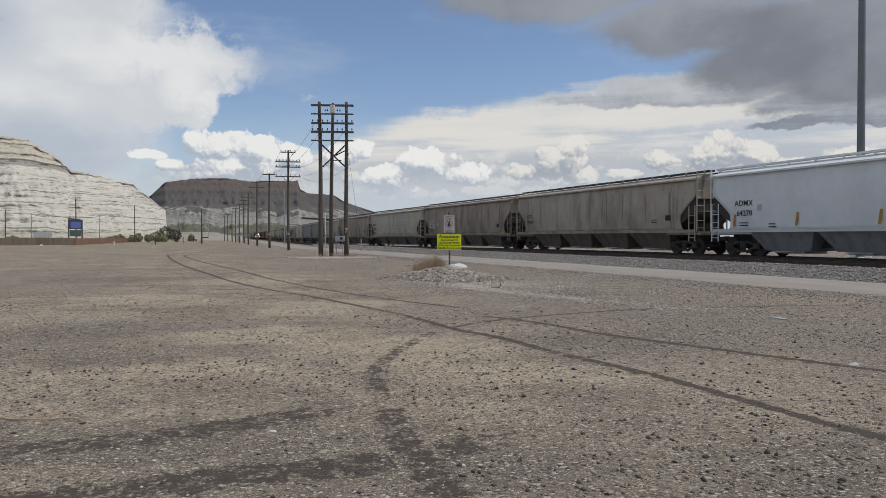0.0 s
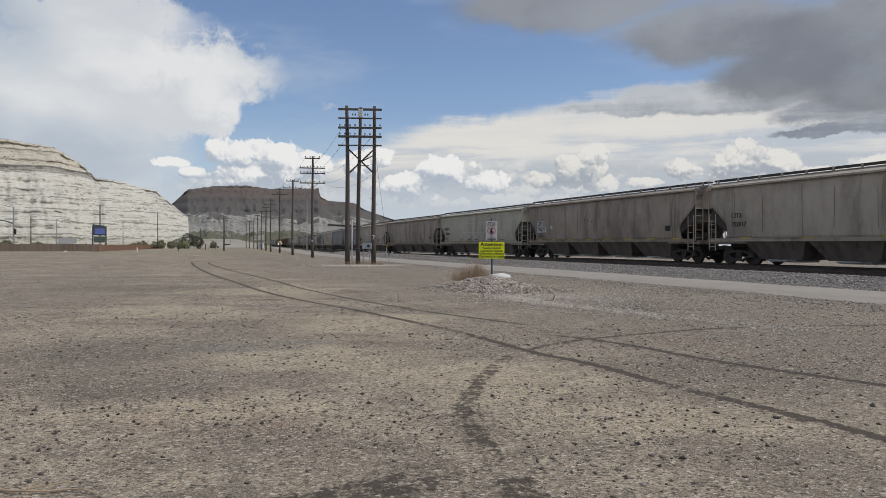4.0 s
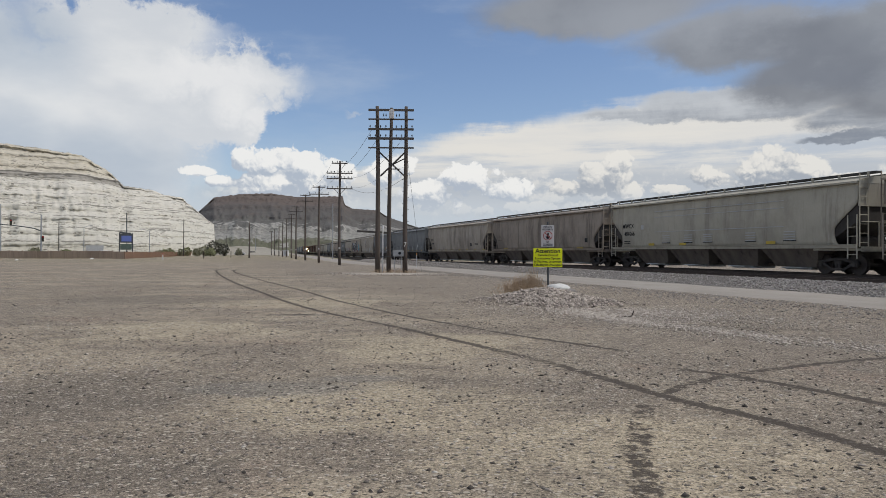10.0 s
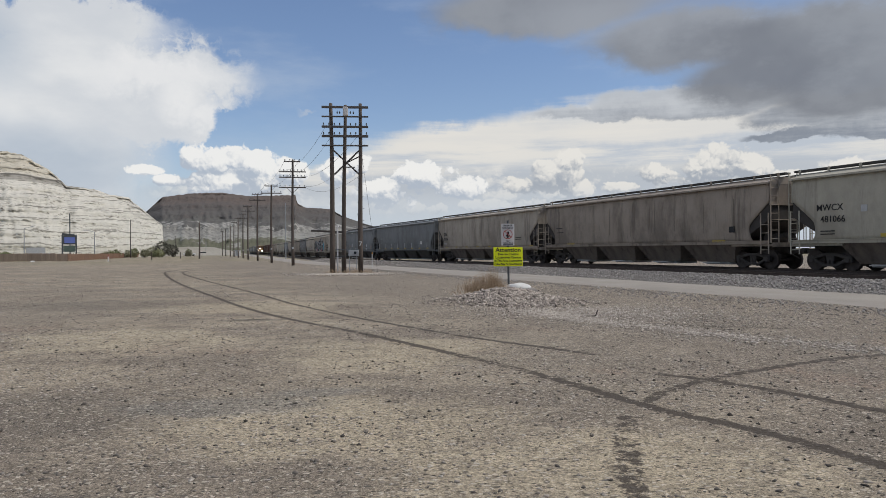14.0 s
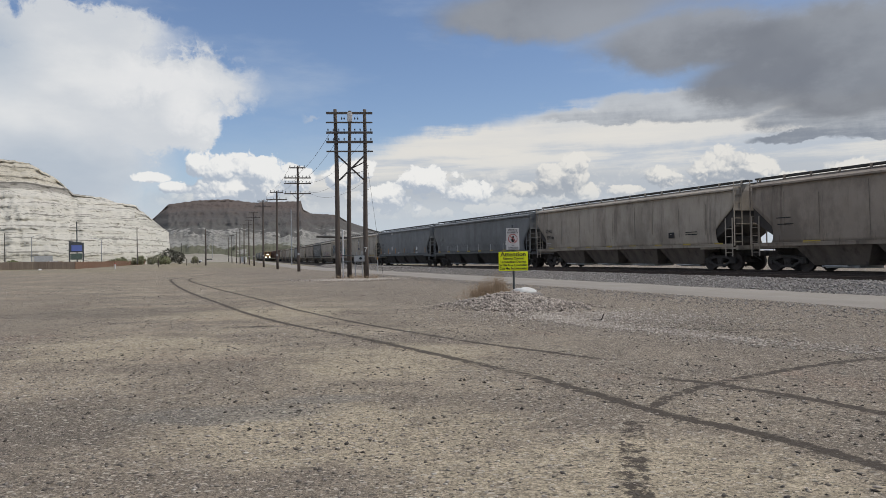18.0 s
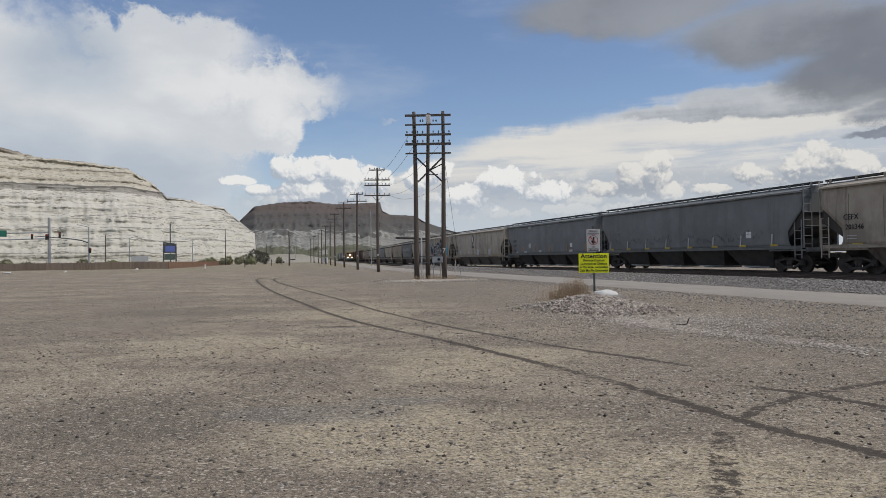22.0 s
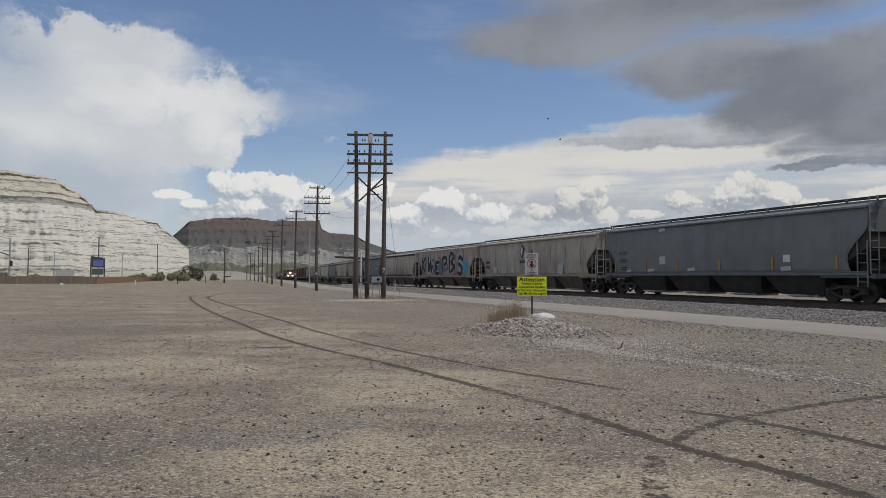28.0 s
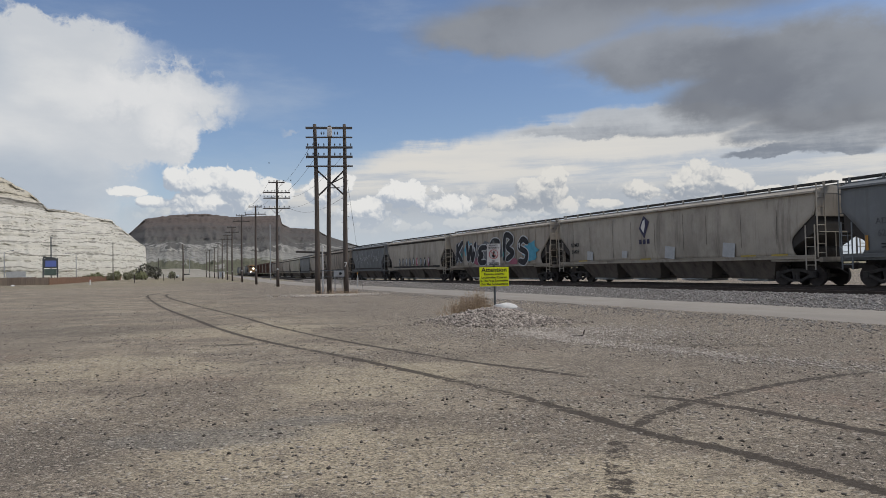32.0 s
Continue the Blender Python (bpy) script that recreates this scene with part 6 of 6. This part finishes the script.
def couple(length, car):
    """Puts a car behind the last one."""
    global place
    TRAIN.append((car, place + length / 2, length))
    place += length


couple(21.3, hopper(21.3, PAINT_WHITE, "clean bluish-white covered hopper car with black lettering", marks=marks_white, board=PAINT_WHITE, low_dark=PAINT_UNDER))
couple(21.5, hopper(21.5, PAINT_TAN, "dusty tan covered hopper car with soot-streaked sides", marks=marks_tan, seams=SEAMS, bare=True))
couple(21.3, hopper(21.3, PAINT_BROWN, "sooty tan covered hopper car with whitish number panels", marks=marks_boxed, seams=SEAMS, bare=True))
couple(20.8, hopper(20.8, PAINT_PALE, "pale grey covered hopper car with black lettering", marks=marks_pale))
couple(21.7, hopper(21.7, PAINT_BROWN, "sooty brownish covered hopper car", marks=marks_plain, seams=SEAMS, bare=True))
couple(21.1, hopper(21.1, PAINT_TAN, "dusty tan covered hopper car with dark roof edge", marks=marks_number, seams=SEAMS, bare=True))
couple(21.9, hopper(21.9, PAINT_SLATE, "dark slate-grey covered hopper car with yellow reflectors", marks=marks_slate, low_dark=SHADED_SHEET, bulge=0.6, cut=1.0))
couple(20.5, hopper(20.5, PAINT_BLUE, "dark blue-grey covered hopper car with whitish patches", marks=marks_blue, low_dark=SHADED_SHEET, bulge=0.6, cut=1.0))
couple(21.3, hopper(21.3, PAINT_CREAM, "dusty cream covered hopper car with a violet diamond logo", marks=marks_leaf, seams=SEAMS, bare=True))
couple(18.4, hopper(18.4, PAINT_TAN, "ribbed grey hopper car covered in black and blue graffiti", 3, ribs=POSTS, bulge=0.0, marks=marks_spray))
couple(17.8, hopper(17.8, PAINT_CREAM, "light grey hopper car with graffiti along its sill", 3, bulge=1.4, marks=marks_tagged))
couple(15.5, hopper(15.5, PAINT_SLATE, "dark grey hopper car with pale scrawled graffiti", 3, bulge=1.4, marks=marks_scrawl))
for long, tint in ((20.0, PAINT_BROWN), (18.5, PAINT_TAN), (16.5, PAINT_BLUE), (20.9, PAINT_PALE), (18.7, PAINT_CREAM), (17.5, PAINT_BROWN), (18.6, PAINT_BROWN)):
    couple(long, hopper(long, tint, "distant dusty covered hopper car", 3, bulge=1.4, rolling=False))
for i in range(8):
    couple(17.26, boxcar(17.26, PAINT_RUST))
for i in range(6):
    couple(18.0, hopper(18.0, (PAINT_PALE, PAINT_SLATE, PAINT_TAN)[i % 3], "distant dusty covered hopper car", 3, rolling=False))
# a second train comes up on the near track
SECOND = [(locomotive(22.0), 439.0, 22.0)]
for i in range(7):
    SECOND.append((hopper(18.0, (PAINT_SLATE, PAINT_PALE, PAINT_BLUE)[i % 3], "distant grey covered hopper car behind the locomotive", 3, rolling=False), 459.0 + 18 * i, 18.0))


def gone(t):
    """How far the train has rolled after t seconds."""
    return 4.39 * t + 0.0116 * t * t


def car_pose(middle, length, far, line):
    """A car's place after it has rolled so far along a track."""
    a, b = track(middle - length / 2 + 2.15 - far, line), track(middle + length / 2 - 2.15 - far, line)
    way, mid = a - b, (a + b) / 2
    return Matrix.Translation((mid.x, mid.y, RAIL_TOP - fall(middle - far))) @ Matrix.Rotation(math.atan2(way.y, way.x), 4, "Z")


# ---- two birds crossing the sky ----
FEATHER = surface("dark_feathers", (0.035, 0.033, 0.032), None, 8, 40, 0.9)


def build_bird():
    ob = thing("bird", "small dark bird flying across the sky", "bird", group="birds")
    body = bmesh.new()
    bmesh.ops.create_icosphere(body, subdivisions=2, radius=0.5)
    for v in body.verts:
        v.co = Vector((v.co.x * 0.20, v.co.y * 0.06, v.co.z * 0.055))
        if v.co.x < -0.08:
            v.co.z *= 0.4
    part("body", body, FEATHER, ob, smooth=True)
    for s in (-1, 1):
        wing = bmesh.new()
        ring = ((0.04, 0), (0.03, 0.10), (-0.02, 0.19), (-0.035, 0.10), (-0.035, 0))
        top = [wing.verts.new((x, s * y, 0.006)) for x, y in ring]
        low = [wing.verts.new((x, s * y, -0.004)) for x, y in ring]
        wing.faces.new(top)
        wing.faces.new(low[::-1])
        for i in range(5):
            wing.faces.new((top[i], low[i], low[(i + 1) % 5], top[(i + 1) % 5]))
        WINGS.append((part("wing", wing, FEATHER, ob), s, len(BIRDS)))
    BIRDS.append(ob)


BIRDS, WINGS = [], []
build_bird()
build_bird()


def bird_pose(k, t):
    """A straight flight from the east, turning slowly away to the north."""
    u = t - 27.0
    x = 15.6 - 5.0 * u + 1.6 * k
    y = 60.4 + 0.9 * u + (0.35 * (u - 2) ** 2 if u > 2 else 0) + 2.5 * k
    z = 15.7 - 1.25 * u + (0.10 * (u - 1) ** 2 if u > 1 else 0) - 1.1 * k
    return pose(x, y, max(z, 6) + 0.15 * math.sin(t * 3 + k), 0, 0, 170)


def motions():
    for k, ob in enumerate(BIRDS):
        walk(ob, [(t / 2, bird_pose(k, t / 2)) for t in range(65)])
    for wing, s, k in WINGS:
        walk(wing, [(i / 10, pose(0, 0, 0, s * 35 * math.sin(i * 1.5 + k * 2), 0, 0)) for i in range(321)])
    for car, middle, length in TRAIN:
        walk(car, [(t, car_pose(middle, length, gone(t), TRAIN_B)) for t in range(33)])
    for car, middle, length in SECOND:
        walk(car, [(t, car_pose(middle, length, 4.4 * t, NEAR_B)) for t in range(33)])
    for axle, off in WHEELS:
        walk(axle, [(i / 10, Matrix.Translation((off, 0, 0.46)) @ Matrix.Rotation(gone(i / 10) / 0.46, 4, "Y")) for i in range(321)])

# ---- wheel ruts ----
CLODS = []


def rut(points, wide, seed, strength=1.0, floor=0.0, lift=0.0):
    """A wheel rut: a strip of the yard's soil, damp in its middle and dry at its edges, with a few clods."""
    rng = random.Random(seed)
    line = smooth_line(points, 0.06)
    verts, faces, damp = [], [], []
    for i in range(len(line) - 1):
        p, way = line[i], (line[i + 1] - line[i]).normalized()
        side = Vector((way.y, -way.x))
        far = i * 0.06
        fade = max(floor, min(1.0, 1.0 + 0.6 * noise.noise((far * 0.35, seed, 9)) + 0.35 * noise.noise((far * 1.7, seed, 3)))) * min(1.0, i / 14, (len(line) - i) / 14)
        k = len(verts)
        for off, wet in ((-1.5, 0), (-0.7, 0.3), (-0.35, 1), (0.35, 1), (0.7, 0.3), (1.5, 0)):
            q = p + side * wide * off * 0.62
            verts.append((q.x, q.y, lie(q.x, q.y) + (0.006 if wet else -0.008) + lift))
            damp.append(wet * fade * strength)
        if i:
            faces += [(k - 6 + c, k - 5 + c, k + c + 1, k + c) for c in range(5)]
        for c in range(int(fade * strength * 4.2 * rng.random())):
            q = p + side * rng.gauss(0, wide * 0.4)
            CLODS.append((q.x, q.y, lie(q.x, q.y) + 0.004, 0.006 + 0.026 * rng.random() ** 2.5))
    data = sheet("wheel_rut", verts, faces, DIRT, True)
    data.attributes.new("damp", "FLOAT", "POINT").data.foreach_set("value", damp)
    return tagged(new("wheel_rut", data), "dark damp wheel rut pressed into the dirt", "rut", "wheel ruts", "structure")


rut([(4.9, 1.6), (4.2, 3.4), (3.6, 5.0), (3.0, 7.0), (2.3, 8.7), (1.8, 10.1), (1.2, 11.2), (0.2, 13.9), (-1.5, 17.3), (-4.5, 23.1), (-7.6, 31.0), (-10.9, 39.8), (-15.0, 52.0), (-17.8, 62.1), (-17.5, 70.0), (-13.5, 78.0)], 0.23, 1, 0.80, 0.6, 0.0035)
rut([(6.0, 6.6), (4.6, 8.6), (3.5, 10.2), (2.9, 11.5), (2.3, 12.5), (1.6, 13.1)], 0.22, 2, 0.85, 0.55, 0.0025)
rut([(1.9, 14.2), (1.3, 15.2), (-0.4, 17.9), (-3.5, 24.6), (-6.4, 32.5), (-9.8, 41.3), (-15.0, 56.0), (-16.6, 64.5), (-15.5, 70.5), (-12.0, 74.0)], 0.20, 3, 0.80, 0.5, 0.0025)
rut([(0.7, 2.5), (0.5, 3.3), (0.4, 3.9), (0.2, 4.9), (0.1, 6.0), (0.0, 7.0), (0.0, 8.5)], 0.38, 4, 0.55, 0.35, 0.001)
rut([(0.1, 5.8), (0.0, 6.8), (0.0, 7.9), (0.6, 10.1), (1.2, 11.3), (1.9, 12.0)], 0.28, 7, 0.50, 0.4, 0.0015)
rut([(0.9, 10.8), (1.2, 11.3), (2.4, 12.4), (4.9, 13.7), (6.9, 14.1), (10.0, 14.3)], 0.22, 8, 0.62, 0.4, 0.002)
rut([(-4.0, 4.9), (-2.7, 4.9), (-1.8, 5.1), (-0.8, 5.6), (0.1, 6.1)], 0.60, 5, 0.52, 0.2, 0.0005)
rut([(-3.0, 3.75), (-1.7, 3.9), (-0.9, 4.2), (-0.2, 4.3), (0.4, 4.6), (1.4, 5.0)], 0.60, 6, 0.55, 0.25, 0.0)
rut([(-5.1, 20.8), (-4.6, 20.65), (-4.0, 20.7), (-3.3, 20.4)], 0.30, 9, 0.70, 0.3, 0.001)
rut([(3.2, 18.9), (4.2, 18.3), (5.5, 17.7), (7.2, 17.2)], 0.60, 10, 0.42, 0.2, 0.0)
stones("rut_clods", CLODS, DARK_STONE, 0.35, 5)

# ---- loose stones ----
rng = np.random.default_rng(11)


def scatter(n, reach, y0, y1, small, large, seed, patchy=0.0):
    """Stones strewn over the yard between two distances, thinner in places."""
    r = np.random.default_rng(seed)
    y = y0 + (y1 - y0) * r.uniform(0, 1, n)
    x = r.uniform(-1, 1, n) * (reach[0] + (reach[1] - reach[0]) * (y - y0) / (y1 - y0))
    size = small + (large - small) * r.uniform(0, 1, n) ** 6
    out = []
    for a, b, s, c in zip(x, y, size, r.uniform(0, 1, n)):
        if c > patchy * (0.5 - 1.6 * noise.noise((a * 0.35, b * 0.35, seed))):
            out.append((a, b, lie(a, b) + 0.12 * s, s))
    return out


stones("near_pebbles", scatter(46000, (4, 10), 2.2, 11, 0.005, 0.026, 1, 0.8), PEBBLE, 0.6, 1)
stones("near_pale_pebbles", scatter(24000, (4, 10), 2.2, 11, 0.005, 0.028, 2, 1.1), PALE_STONE, 0.35, 2)
stones("middle_pebbles", scatter(38000, (9, 20), 11, 25, 0.007, 0.030, 3, 0.9), PEBBLE, 0.6, 3)
stones("middle_pale_pebbles", scatter(38000, (9, 20), 11, 25, 0.009, 0.036, 4, 1.2), PALE_STONE, 0.35, 4)
stones("far_pebbles", scatter(16000, (20, 36), 25, 52, 0.012, 0.04, 5, 0.9), PEBBLE, 0.6, 5)
stones("far_pale_pebbles", scatter(16000, (20, 36), 25, 52, 0.014, 0.05, 9, 1.2), PALE_STONE, 0.4, 9)
stones("dark_pebbles", scatter(9000, (4, 9), 2.6, 12, 0.006, 0.030, 6, 1.0), DARK_STONE, 0.7, 6)
stones("far_dark_pebbles", scatter(18000, (9, 22), 12, 34, 0.008, 0.028, 8, 1.1), DARK_STONE, 0.7, 8)

spots = []
for k in range(8000):
    x, y = rng.normal(2.5, 0.80), rng.normal(24.7, 0.80)
    s = rng.uniform(0.018, 0.046) * (1.8 if rng.uniform() < 0.08 else 1)
    spots.append((x, y, max(heap_height(x, y), 0) + 0.2 * s, s))
stones("heap_stones", spots, HEAP_STONE, 0.7, 6)
spots = []
for k in range(5000):
    x, y = rng.normal(4.0, 1.5), rng.normal(21.4, 1.5)
    spots.append((x + (21 - y) * 0.45, y, lie(x, y) + 0.008, rng.uniform(0.014, 0.040)))
for k in range(3400):
    f = rng.uniform()
    x, y = np.interp(f, (0, 0.4, 0.8, 1), (2.4, 3.2, 4.9, 6.8)) + rng.normal(0, 0.30), np.interp(f, (0, 0.4, 0.8, 1), (21.8, 19.2, 15.8, 13.4)) + rng.normal(0, 0.3)
    spots.append((x, y, lie(x, y) + 0.008, rng.uniform(0.014, 0.038)))
for k in range(2600):
    x, y = rng.normal(-3.4, 1.6), rng.normal(51.5, 1.4)
    spots.append((x, y, 0.02, rng.uniform(0.02, 0.08)))
stones("strewn_chips", spots, PALE_STONE, 0.5, 12)


def bed_height(b):
    return float(np.interp(b, (21.2, 22.5, 23.2, 25.6, 26.4), (-0.05, 0.24, 0.36, 0.36, 0.30)))


spots = []
for k in range(42000):
    a = 4 + 110 * rng.uniform() ** 1.5
    b = 20.9 + 4.3 * rng.uniform() ** 1.2
    p = track(a, b)
    if abs(b - NEAR_B) < 0.85 and rng.uniform() < 0.6:
        continue
    spots.append((p.x, p.y, bed_height(b) + 0.02, rng.uniform(0.028, 0.062)))
stones("ballast_stones", spots, STONE, 0.75, 7)
spots = []
for k in range(3800):
    a = 2 + 60 * rng.uniform() ** 1.3
    b = 16.9 - abs(rng.normal(0, 1.5))
    p = track(a, b)
    spots.append((p.x, p.y, lie(p.x, p.y) + 0.012, rng.uniform(0.015, 0.045)))
stones("roadside_gravel", spots, STONE, 0.65, 8)

# ---- litter in the yard ----
def twig():
    bm = bmesh.new()
    last = Vector((-0.45, 0, 0.02))
    for i in range(9):
        p = Vector((-0.45 + 0.115 * (i + 1), 0.04 * math.sin(i * 1.3), 0.02 + 0.008 * math.sin(i * 2.1)))
        rod(bm, last, p, 0.012 - 0.0009 * i, 0.012 - 0.0009 * (i + 1), 6)
        last = p
    rod(bm, (0.1, 0.02, 0.02), (0.28, 0.14, 0.03), 0.006, 0.003, 5)
    return bm


stick = tagged(new("twig", mesh_of("twig", twig(), DRY)), "thin crooked dry twig lying on the dirt", "twig")
stick.matrix_basis = pose(-2.95, 5.75, 0.0, 0, 0, -8)
hook = bar((0, 0, 0.02), (0.42, -0.05, 0.03), 0.018, sides=6)
rod(hook, (0.42, -0.05, 0.03), (0.50, -0.05, 0.24), 0.018, sides=6)
hook = tagged(new("steel_rod", mesh_of("steel_rod", hook, RAIL)), "bent rusty steel rod lying among gravel", "metal scrap")
hook.matrix_basis = pose(3.25, 20.2, lie(3.25, 20.2), 0, 0, -12) @ Matrix.Scale(0.65, 4)
for x, y, w, d, h, name, label in ((-0.8, 5.2, 0.07, 0.04, 0.02, "scrap", "small white scrap lying on the dirt"), (7.3, 12.0, 0.42, 0.16, 0.04, "flat_stone", "flat pale stone lying on the gravel"), (5.6, 7.5, 0.20, 0.10, 0.03, "flat_stone", "flat pale stone lying on the gravel"),
                                   (-61.1, 133.8, 0.9, 0.5, 0.3, "scrap", "white scrap lying near the fence"), (-64.5, 116.1, 1.2, 0.5, 0.22, "scrap", "white scrap lying near the fence"), (-68.1, 107.1, 1.5, 0.6, 0.35, "scrap", "white scrap lying near the fence")):
    bm = bmesh.new()
    bmesh.ops.create_icosphere(bm, subdivisions=2, radius=0.5)
    for v in bm.verts:
        v.co *= 1 + 0.3 * noise.noise(v.co * 2.5 + Vector((x, y, 0)))
        v.co = Vector((v.co.x * w, v.co.y * d, v.co.z * h))
    ob = tagged(new(name, mesh_of(name, bm, WHITE if name == "scrap" else PALE_MARK)), label, "scrap" if name == "scrap" else "stone")
    ob.matrix_basis = pose(x, y, lie(x, y) + h * 0.3, 0, 0, x * 40)
marker = thing("marker_post", "short white marker post with a reddish cap", "post", pose(-46.6, 128.8, 0))
part("post", bar((0, 0, -0.05), (0, 0, 0.9), 0.11, 0.10), WHITE, marker)
part("cap", bar((0, 0, 0.9), (0, 0, 1.1), 0.12, 0.07), SIGN_RED, marker)

motions()
